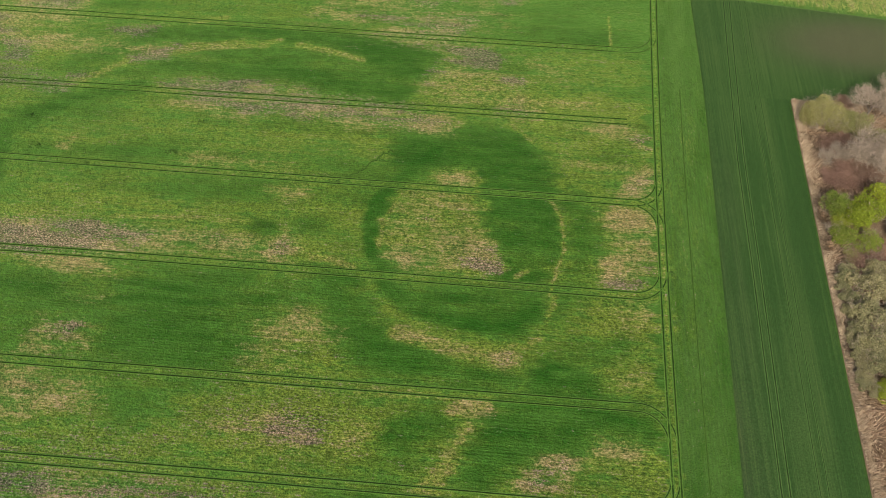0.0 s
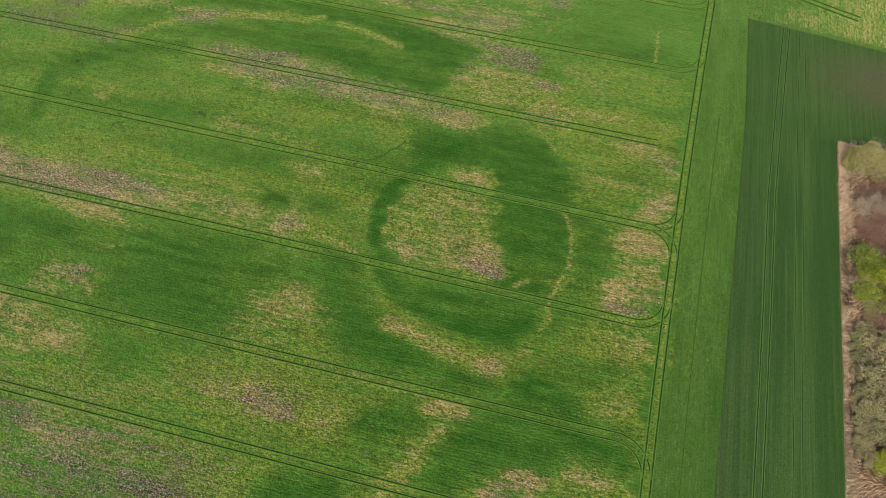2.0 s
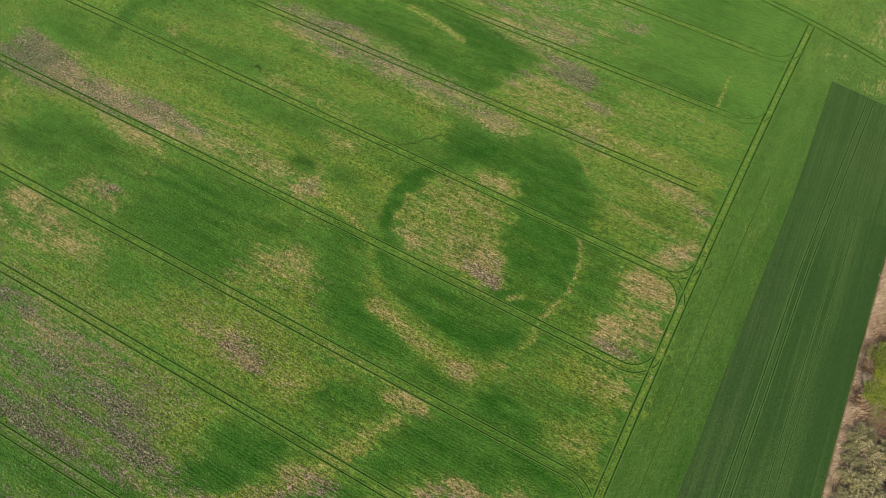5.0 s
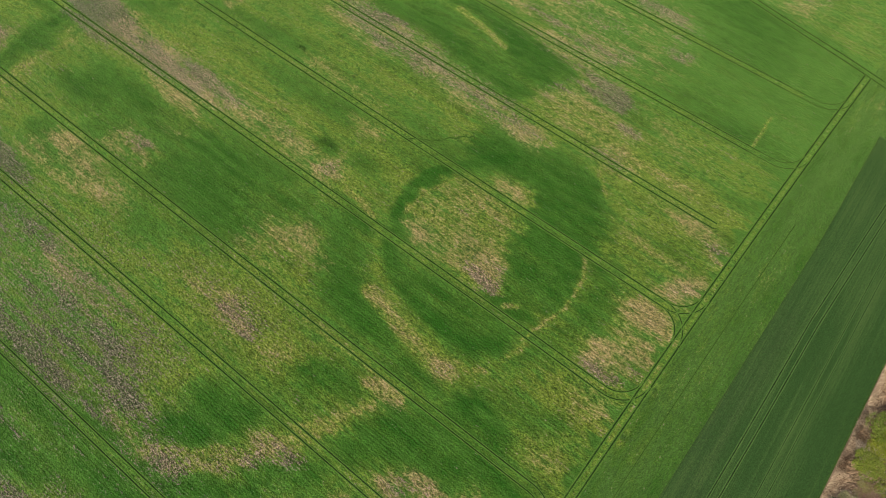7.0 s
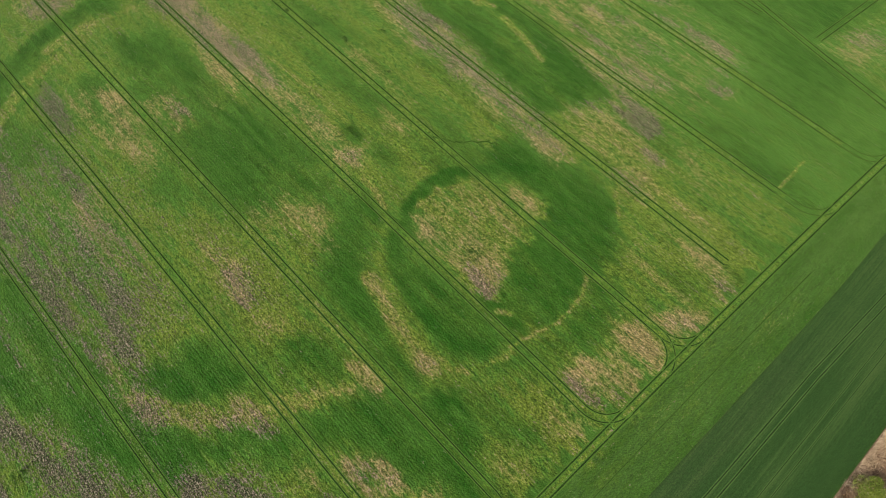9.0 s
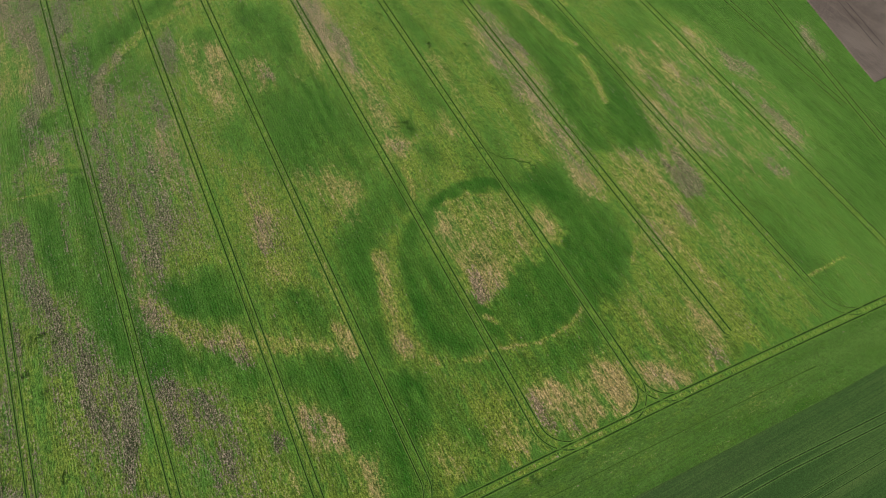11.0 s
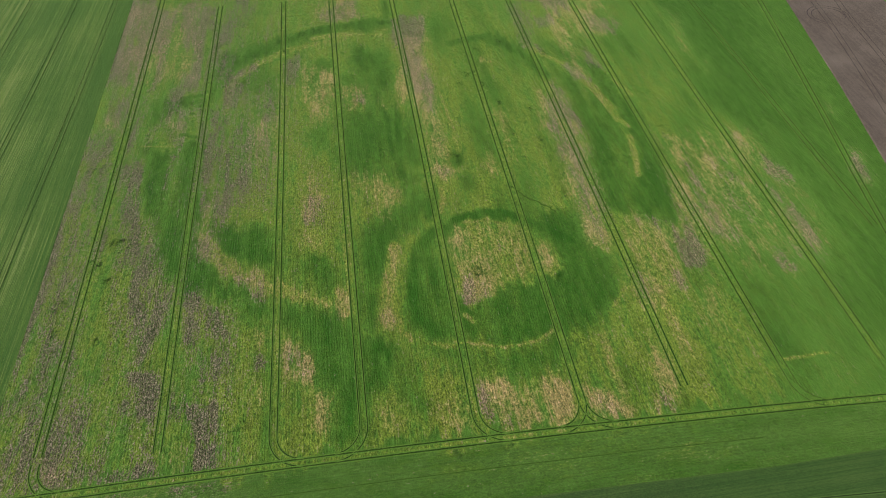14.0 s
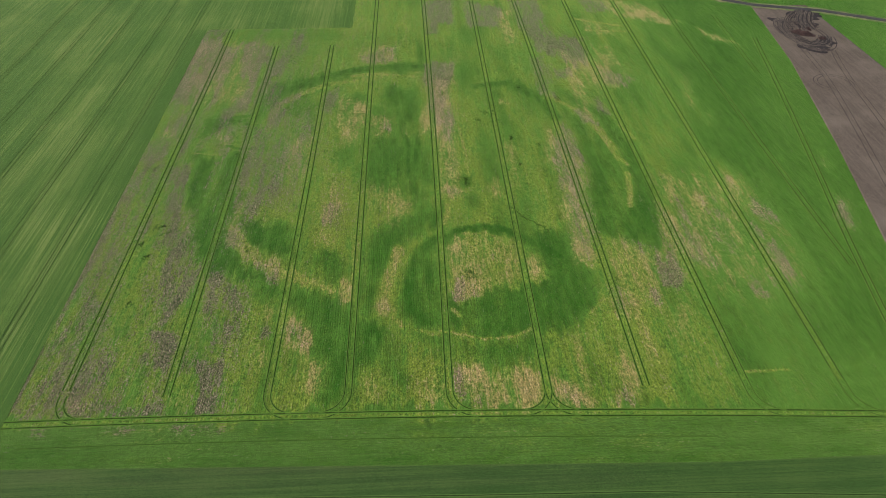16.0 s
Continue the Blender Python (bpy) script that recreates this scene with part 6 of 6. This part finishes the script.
rng = np.random.default_rng(21)
tx, ty = rng.uniform(-225, 12, 260000), rng.uniform(-106, 130, 260000)
here = CROPPED[cell(tx, ty)]
chance = 0.02 + 0.26 * here[:, THIN_AT] + 0.02 * here[:, LUSH] + 0.2 * here[:, SOIL]
chance *= np.where(tx > edge_east(ty) - 0.3, 0, 1) * np.where((value_noise(tx * 0.5, ty, 3.0, 14) > 0.35), 1, 0.3)
pick = rng.random(len(tx)) < chance
pick &= here[:, LUSH] < 0.3
tx, ty = tx[pick], ty[pick]
x, y = np.repeat(tx, 4), np.repeat(ty, 4)
x, y = x + rng.normal(0, 0.12, len(x)), y + rng.normal(0, 0.09, len(x))
tagged(blades("crop_tufts", x, y, height(x, y) - 0.04, 0.22, 0.14, 0.85, TUFT, 3), "single light green crop plants between thin patches", "crop", kind="stuff")
# coarse weeds in clumps
wx, wy_ = rng.uniform(-215, -4, 5200), rng.uniform(-104, 84, 5200)
keep = (value_noise(wx, wy_, 11.0, 15) > 0.70) & (value_noise(wx, wy_, 4.0, 16) > 0.6)
wx, wy_ = wx[keep], wy_[keep]
for cx, cy in ((-72.5, -88.2), (-71.7, -90.7), (-64.9, -93.1), (-58.8, -90.0), (-39.0, -88.8), (-42.7, -99.8), (-52.7, -99.8), (-105.1, -100.4), (-105.1, -103.2), (-116.1, -74.9),
               (-139.2, 20.6), (-133.2, 17.4), (-114.2, 38.9), (-102.6, 30.0), (-93.8, 9.4), (-91.0, 9.6), (-94.2, 6.8), (-47.7, 7.8), (-45.4, 6.9), (-47.8, 5.8), (-41.4, 27.6), (2.2, -7.1),
               (-98.3, 38.3), (-158.7, 37.0), (-140.5, 23.4), (-120.6, 28.8)):
    wx, wy_ = np.append(wx, cx + rng.normal(0, 0.9, 6)), np.append(wy_, cy + rng.normal(0, 0.6, 6))
x, y = np.repeat(wx, 18), np.repeat(wy_, 18)
x, y = x + rng.normal(0, 0.32, len(x)), y + rng.normal(0, 0.26, len(x))
tagged(blades("weed_clumps", x, y, height(x, y) - 0.04, 0.26, 0.13, 0.8, WEED, 5), "dark green weed clumps standing above the crop", "weeds", kind="stuff")


# ---- trees ----
def tube(verts, faces, p, q, r0, r1, sides):
    p, q = Vector(p), Vector(q)
    turned = (q - p).to_track_quat("Z", "Y").to_matrix()
    b = len(verts)
    for c, r in ((p, r0), (q, r1)):
        for k in range(sides):
            a = 2 * math.pi * k / sides
            verts.append(c + turned @ Vector((math.cos(a) * r, math.sin(a) * r, 0)))
    for k in range(sides):
        faces.append((b + k, b + (k + 1) % sides, b + sides + (k + 1) % sides, b + sides + k))


def branch(rng, p, way, length, radius, depth, wood, twigs, tips, spread):
    """A limb that bends, thins and forks."""
    store, sides = (wood, 6) if depth > 2 else (wood, 4) if depth > 1 else (twigs, 3)
    q = p
    for k in range(2):
        way = (way + Vector((rng.uniform(-1, 1), rng.uniform(-1, 1), rng.uniform(-0.4, 0.7))) * 0.22).normalized()
        nxt = q + way * length / 2
        tube(*store, q, nxt, radius * (1 - 0.25 * k), radius * (0.75 - 0.25 * k), sides)
        q = nxt
        if depth and k == 0:
            side = Vector((rng.uniform(-1, 1), rng.uniform(-1, 1), rng.uniform(0, 0.6))).normalized()
            branch(rng, q, (way + side * spread * 1.3).normalized(), length * 0.62, radius * 0.45, depth - 1, wood, twigs, tips, spread)
    if depth == 0:
        tips.append(q)
        return
    forks = rng.choice((2, 3)) if depth > 1 else 3
    for k in range(forks):
        side = Vector((rng.uniform(-1, 1), rng.uniform(-1, 1), rng.uniform(-0.2, 0.5))).normalized()
        branch(rng, q, (way + side * spread).normalized(), length * rng.uniform(0.6, 0.8), radius * 0.5, depth - 1, wood, twigs, tips, spread)


def leaf_cloud(rng, lobes, count, leaf):
    """Small leaves over the outer sides of rounded lobes, with gaps between."""
    verts, faces = [], []
    for k in range(count):
        c, r = rng.choice(lobes)
        d = Vector((rng.gauss(0, 1), rng.gauss(0, 1), rng.gauss(0.35, 1))).normalized()
        if noise.noise((c + d * r) * 1.1) < -0.22:
            continue
        p = c + d * r * rng.uniform(0.72, 1.06)
        a, b = rng.uniform(0, 6.28), rng.uniform(-1.0, 1.0)
        u = Vector((math.cos(a), math.sin(a), rng.uniform(-0.5, 0.5))) * leaf * rng.uniform(0.6, 1.3)
        v = Vector((-math.sin(a) * math.cos(b), math.cos(a) * math.cos(b), math.sin(b))) * leaf * rng.uniform(0.35, 0.75)
        n = len(verts)
        verts += [p - u, p - v * 0.9, p + u, p + v]
        faces.append((n, n + 1, n + 2, n + 3))
    return verts, faces


def twig_cloud(rng, tips, count, long, thick, middle):
    """Fine bent twigs fanning out about the ends of the branches."""
    verts, faces = [], []
    for k in range(count):
        p = rng.choice(tips) + Vector((rng.gauss(0, 1), rng.gauss(0, 1), rng.gauss(0, 0.8))) * long * 0.45
        way = ((p - middle).normalized() + Vector((rng.gauss(0, 1), rng.gauss(0, 1), rng.gauss(0.0, 0.7))) * 0.9).normalized()
        side = way.cross(Vector((rng.gauss(0, 1), rng.gauss(0, 1), rng.gauss(0, 1)))).normalized() * thick
        ln = long * rng.uniform(0.5, 1.3)
        bend = Vector((rng.gauss(0, 1), rng.gauss(0, 1), rng.gauss(0, 1))) * ln * 0.14
        q, e = p + way * ln * 0.5 + bend, p + way * ln
        n = len(verts)
        verts += [p - side, p + side, q + side * 0.7, q - side * 0.7, e]
        faces += [(n, n + 1, n + 2, n + 3), (n + 3, n + 2, n + 4)]
    return verts, faces


def tree(name, seed, tall, wide, label, leaf_mat, twig_mat, leaves=0, leaf=0.16, fine_twigs=0, stems=1, lobe=0.42, depth=3, spread=0.85):
    """A tapered trunk or several stems, limbs, twigs and leaves."""
    rng = random.Random(seed)
    thing = new(name)
    tagged(thing, label, "shrub" if "shrub" in name else "tree", "trees of the wood")
    wood, twigs, tips = ([], []), ([], []), []
    for s in range(stems):
        a = 2 * math.pi * (s + rng.uniform(-0.3, 0.3)) / stems
        tilt = 0.0 if stems == 1 else rng.uniform(0.35, 0.9)
        foot = Vector((math.cos(a), math.sin(a), 0)) * (0.0 if stems == 1 else 0.35)
        way = Vector((math.cos(a) * tilt, math.sin(a) * tilt, 1)).normalized()
        r = 0.035 * tall / (1 if stems == 1 else 1.8)
        if stems == 1:
            tube(*wood, foot - Vector((0, 0, 0.3)), foot + Vector((0, 0, 0.25)), r * 1.5, r, 8)
        branch(rng, foot, way, tall * (0.42 if stems == 1 else 0.40), r, depth, wood, twigs, tips, spread)
    # draw the crown to its height and spread
    top = max(t.z for t in tips)
    out = sorted(math.hypot(t.x, t.y) for t in tips)[int(0.9 * len(tips))]
    fz, fr = tall / top, wide / out

    def fit(v):
        return Vector((v.x * fr, v.y * fr, v.z * fz))

    wood[0][:], twigs[0][:] = [fit(v) for v in wood[0]], [fit(v) for v in twigs[0]]
    tips = [fit(t) for t in tips]
    middle = Vector((0, 0, tall * 0.25))
    part("trunk", wood[0], wood[1], BARK, thing, smooth=True)
    v, f = twig_cloud(rng, tips, fine_twigs, wide * (0.14 if leaves else 0.28), 0.03, middle) if fine_twigs else ([], [])
    n = len(twigs[0])
    tagged(part("twig_crown", twigs[0] + v, twigs[1] + [tuple(i + n for i in q) for q in f], twig_mat, thing), kind="stuff")
    if leaves:
        lobes = [(Vector((0, 0, tall * 0.62)), wide * 0.55)]
        for k in range(13):
            a, e = rng.uniform(0, 6.28), rng.uniform(0.05, 1.2)
            d = rng.uniform(0.45, 0.78)
            lobes.append((Vector((math.cos(a) * math.cos(e) * wide * d, math.sin(a) * math.cos(e) * wide * d, tall * (0.36 + 0.46 * math.sin(e) * d / 0.7))), wide * lobe * rng.uniform(0.6, 1.1)))
        v, f = leaf_cloud(rng, lobes, leaves, leaf)
        tagged(part("crown", v, f, leaf_mat, thing), kind="stuff")
    return thing


def plant(model, x, y, turn_by=0.0, size=1.0):
    model.matrix_basis = pose(x, y, 0.15, 0, 0, turn_by) @ Matrix.Scale(size, 4)
    return model


def again(model, x, y, turn_by, size=1.0):
    ob = copy_thing(model, pose(x, y, 0.15, 0, 0, turn_by))
    ob.scale = (size, size, size)
    return ob


olive = plant(tree("willow_shrub", 1, 5.0, 4.6, "olive-yellow catkin-covered willow shrub at the wood's corner", OLIVE_LEAF, TWIG, 17000, 0.12, 900, stems=7), 42.2, 51.6, size=1.25)
again(olive, 50.6, 48.6, 130, 1.1), again(olive, 46.8, 50.2, 35, 0.9), again(olive, 56.5, 45.0, 250, 0.9), again(olive, 42.4, 11.8, 70, 0.5)
bare = plant(tree("bare_tree", 2, 6.5, 5.2, "leafless grey-pink tree with fine spreading twigs", OLIVE_LEAF, TWIG, 0, 0.1, 5000, depth=4, spread=0.95), 48.4, 40.6, size=1.12)
again(bare, 43.6, 38.2, 150, 0.62), again(bare, 61.0, 59.0, 40, 0.95)
again(bare, 55.6, 54.0, 100, 1.0), again(bare, 58.0, 38.0, 200, 1.05), again(bare, 52.6, 40.6, 300, 0.8)
red = plant(tree("brown_shrub", 3, 3.4, 3.6, "leafless red-brown thicket shrub among dead reeds", DUSTY_LEAF, RED_TWIG, 0, 0.10, 4200, stems=8), 50.0, 33.4)
again(red, 44.8, 32.6, 80, 0.85), again(red, 46.4, 36.4, 250, 0.8), again(red, 42.2, 33.8, 10, 0.6), again(red, 43.8, 43.2, 140, 0.7), again(red, 51.8, 34.8, 330, 0.9), again(red, 47.8, 46.2, 60, 0.7), again(red, 50.4, 57.8, 190, 0.55), again(red, 47.4, 11.0, 300, 0.95), again(red, 43.6, 10.4, 120, 0.75), again(red, 51.0, 13.0, 210, 0.9), again(red, 53.6, 37.0, 30, 0.9)
lime = plant(tree("lime_green_tree", 4, 6.2, 4.4, "broad tree in bright lime-green new leaf", LIME_LEAF, TWIG, 10000, 0.15, 200, stems=3), 46.0, 21.6, size=1.22)
again(lime, 52.0, 27.0, 140, 1.2), again(lime, 41.9, -19.0, 220, 0.62), again(lime, 55.5, 18.5, 40, 1.05), again(lime, 42.6, 23.2, 300, 0.78)
spring = plant(tree("green_shrub", 5, 4.6, 3.5, "shrub in mid-green spring leaf over reeds", SPRING_LEAF, TWIG, 7500, 0.13, 400, stems=5), 40.7, 24.6, size=1.2)
again(spring, 40.4, 16.4, 110, 1.05), again(lime, 41.6, 20.6, 75, 0.62), again(spring, 46.4, 15.0, 260, 1.0), again(spring, 45.4, -23.0, 20, 0.8)
dusty = plant(tree("dusty_evergreen_tree", 6, 6.0, 5.0, "dense dusty-olive evergreen tree with dark gaps", DUSTY_LEAF, TWIG, 12500, 0.23, 300, stems=4, lobe=0.34), 43.2, 3.0)
for x, y, a, s in ((42.2, -3.2, 90, 0.92), (41.8, -8.4, 200, 0.82), (41.4, -13.2, 330, 0.76), (49.0, 0.0, 310, 1.1), (48.4, -8.0, 20, 1.05), (47.6, -15.0, 150, 1.0),
                   (46.6, -33.5, 260, 0.8), (47.6, -42.0, 70, 0.9), (44.0, -50.0, 170, 0.8), (54.5, 6.0, 200, 1.1), (55.0, -6.0, 60, 1.1), (54.0, -24.0, 290, 1.1), (56.0, -38.0, 10, 1.0)):
    again(dusty, x, y, a, s)
# younger ones along the edge
for x, y, a, s in ((39.4, 4.2, 50, 0.42), (39.2, -6.6, 140, 0.40), (39.1, -11.9, 310, 0.40), (39.0, -17.4, 95, 0.40), (38.9, -0.9, 220, 0.36), (39.2, 2.4, 280, 0.36), (39.0, -9.2, 10, 0.36), (41.0, 8.4, 170, 0.5), (40.3, -18.6, 260, 0.42),
                   (40.2, 6.6, 120, 0.55), (40.0, 0.8, 15, 0.54), (39.6, -5.2, 240, 0.5), (39.5, -10.6, 75, 0.5), (39.9, -2.4, 300, 0.42), (39.6, -8.0, 30, 0.42), (39.4, -15.8, 180, 0.48), (39.5, -13.2, 210, 0.42), (46.2, 7.4, 45, 0.8), (45.6, -3.6, 265, 0.8), (44.8, -10.6, 140, 0.75)):
    again(dusty, x, y, a, s)

# the wood goes on to the east
for model, x, y, a, s in ((bare, 64.0, 48.0, 20, 1.1), (dusty, 66.0, 30.0, 130, 1.1), (lime, 64.5, 20.0, 250, 1.1), (dusty, 63.0, 8.0, 310, 1.1), (bare, 65.0, -4.0, 80, 1.1), (dusty, 62.5, -16.0, 200, 1.1),
                          (dusty, 64.0, -30.0, 40, 1.0), (olive, 73.0, 40.0, 10, 1.2), (bare, 75.0, 24.0, 160, 1.2), (dusty, 74.0, 12.0, 90, 1.2), (lime, 73.0, 0.0, 30, 1.1), (dusty, 75.0, -12.0, 280, 1.2),
                          (bare, 73.0, -26.0, 110, 1.1), (spring, 48.0, -28.0, 60, 1.1), (bare, 52.0, -48.0, 300, 1.0), (dusty, 66.0, -46.0, 15, 1.1), (olive, 84.0, 30.0, 75, 1.2), (dusty, 85.0, 12.0, 190, 1.2), (bare, 84.0, -6.0, 230, 1.2), (dusty, 84.0, -24.0, 120, 1.1)):
    again(model, x, y, a, s)

# reeds along the wood's edge and in its gaps
rng = np.random.default_rng(33)
ry = rng.uniform(-75, WOOD_TOP - 0.4, 21000)
rx = edge_wood(ry) + 0.15 + np.abs(rng.normal(0, 1.3, len(ry)))
lean_a = 6.28 * value_noise(rx, ry, 4.0, 18) + 3.6
lean = np.stack([np.cos(lean_a), np.sin(lean_a)], -1) * rng.uniform(0.3, 0.93, len(ry))[:, None]
lean[:, 0] = np.where(rx < edge_wood(ry) + 0.9, np.maximum(lean[:, 0], 0.0), lean[:, 0])
tagged(blades("reed_fringe", rx, ry, np.full(len(rx), 0.14), 0.95, 0.13, lean, REED, 8), "pale dry reeds leaning along the wood's edge", "reeds", kind="stuff")
gx_, gy_ = rng.uniform(37.5, 62, 38000), rng.uniform(-75, 57.6, 38000)
keep = value_noise(gx_, gy_, 7.0, 19) > 0.36
gx_, gy_ = gx_[keep], gy_[keep]
lean_a = 6.28 * value_noise(gx_, gy_, 5.0, 20) + 2.0
lean = np.stack([np.cos(lean_a), np.sin(lean_a)], -1) * rng.uniform(0.4, 0.95, len(gx_))[:, None]
tagged(blades("dead_reed_bed", gx_, gy_, np.full(len(gx_), 0.18), 1.05, 0.15, lean, REED_DULL, 9), "brown beaten-down reed bed between the trees", "reeds", kind="stuff")
ny = rng.uniform(0, 1, 6000)
gx_ = 37.8 + 22 * ny
gy_ = WOOD_TOP - 0.4 - np.abs(rng.normal(0, 0.8, len(ny)))
tagged(blades("reed_fringe", gx_, gy_, np.full(len(gx_), 0.14), 0.8, 0.07, 0.8, REED, 10), "pale dry reeds along the wood's northern edge", "reeds", kind="stuff")

# scrub beyond the northern tracks
scrub = again(red, 33.0, 124.5, 45, 0.75)
scrub["label"] = "low leafless brown scrub in dry grass beyond the tracks"
sx_, sy_ = rng.normal(32, 4.0, 4000), rng.normal(124.5, 2.6, 4000)
tagged(blades("dry_grass_patch", sx_, sy_, np.full(len(sx_), 0.1), 0.8, 0.08, 0.85, REED, 11), "pale dry grass round the scrub", "grass", kind="stuff")


# ---- muck heap and tyre marks on the ploughed field ----
def heap(x, y, long, wide, tall, turn_by, seed):
    u, v = np.meshgrid(np.linspace(-1, 1, 40), np.linspace(-1, 1, 26))
    r = np.sqrt(u * u + v * v)
    z = tall * (1 - step(r, 0.15, 1.0)) * (0.6 + 0.8 * value_noise(u * 9, v * 6, 1.6, seed)) + 0.06
    c, s = math.cos(radians(turn_by)), math.sin(radians(turn_by))
    px, py = u * long / 2, v * wide / 2
    ob = sheet("muck_heap", x + c * px - s * py, y + s * px + c * py, z, MUCK)
    return tagged(ob, "long dark heap of farmyard muck on bare earth", "muck heap")


heap(-209.2, 186.4, 15, 7.5, 1.5, 62, 31)
heap(-202.7, 193.4, 6, 4.2, 1.1, 75, 33)
heap(-214.2, 191.9, 5, 3.0, 0.9, 20, 35)


def stain(x, y, long, wide, turn_by, seed):
    """A patch of churned wet ground with a ragged outline."""
    a, r = np.meshgrid(np.linspace(0, 2 * math.pi, 61), np.linspace(0.02, 1, 12))
    rag = 0.7 + 0.6 * value_noise(np.cos(a) * 4 + 40, np.sin(a) * 4 + 40, 1.3, seed)
    c, s = math.cos(radians(turn_by)), math.sin(radians(turn_by))
    px, py = r * rag * np.cos(a) * long / 2, r * rag * np.sin(a) * wide / 2
    ob = sheet("churned_ground", x + c * px - s * py, y + s * px + c * py, 0.29 + 0.05 * value_noise(px, py, 1.5, seed), WET_EARTH)
    return tagged(ob, "dark wet ground churned by tractor wheels", "churned ground", kind="structure")


stain(-231.8, 199.0, 16.2, 12.2, 100, 41)
stain(-193.3, 184.5, 13.5, 10.8, 60, 43)
stain(-209.8, 178.5, 17.6, 5.4, 0, 45)
stain(-220.8, 193.0, 13.5, 12.2, 150, 47)
stain(-224.8, 182.0, 10.8, 5.4, 40, 49)
stain(-198.8, 192.0, 6.8, 12.2, 10, 51)
MARKS = "dark curved tyre marks churned into bare earth"
swirl = np.random.default_rng(12)
for k in range(19):
    start = swirl.uniform(150, 330)
    a = np.linspace(radians(start), radians(start + swirl.uniform(70, 170)), 60)
    a = np.minimum(a, radians(470))
    grow = swirl.uniform(-1.3, 1.0) + 0.25 * np.sin(a * 2 + k)
    cx, cy = -209.8 + swirl.normal(0, 1.5), 187.9 + swirl.normal(0, 1.0)
    x, y = cx + (15.5 + 3.6 * grow) * np.cos(a), np.minimum(cy + (9.2 + 2.2 * grow) * np.sin(a), PLOUGH_FAR - 2 - 0.1 * k)
    y = np.maximum(y, plough_edge(x) + 1.5)
    tracks("tyre_marks", (x, y), MARKS, WET_EARTH, (PLOUGHED, WET_EARTH)[k % 3 == 0], half=swirl.uniform(0.09, 0.22), top=0.262 + 0.008 * k, group="tyre marks", lip_height=0.04, gauge=1.9)
for k in range(9):
    f = np.linspace(0, 1, 30)
    bow = swirl.uniform(1, 6)
    x0, y0 = -213.8 + swirl.uniform(-2, 2), 183 + 1.6 * k
    x1, y1 = -236.5 + swirl.uniform(-1, 2), 196.5 + 0.9 * k
    tracks("tyre_marks", (x0 + (x1 - x0) * f, y0 + (y1 - y0) * f - bow * np.sin(3.14 * f)), MARKS, WET_EARTH, (PLOUGHED, WET_EARTH)[k % 3 == 0], half=swirl.uniform(0.09, 0.22), top=0.49 + 0.011 * k, group="tyre marks", lip_height=0.04, gauge=1.9)
for line in (((-192, 178.3), (-165, 175.5), (-126, 166.5), (-59, 149.5)), ((-190, 191.8), (-164, 184.5), (-128, 178.5), (-59, 165))):
    x = np.linspace(line[0][0], line[-1][0], 120)
    y = np.interp(x, [p[0] for p in line], [p[1] for p in line])
    y = np.convolve(np.pad(y, 15, mode="reflect", reflect_type="odd"), np.ones(31) / 31, mode="valid")
    tracks("tyre_marks", (x, y), "long pair of tyre marks across ploughed earth", WET_EARTH, PLOUGHED, half=0.13, top=0.26, group="tyre marks", lip_height=0.06, gauge=2.2)
a = np.linspace(radians(60), radians(330), 50)
tracks("tyre_marks", (-158 + 7 * np.cos(a), 175.5 + 7.5 * np.sin(a)), "faint looping tyre marks on ploughed earth", WET_EARTH, PLOUGHED, half=0.16, top=0.25, group="tyre marks", lip_height=0.05)
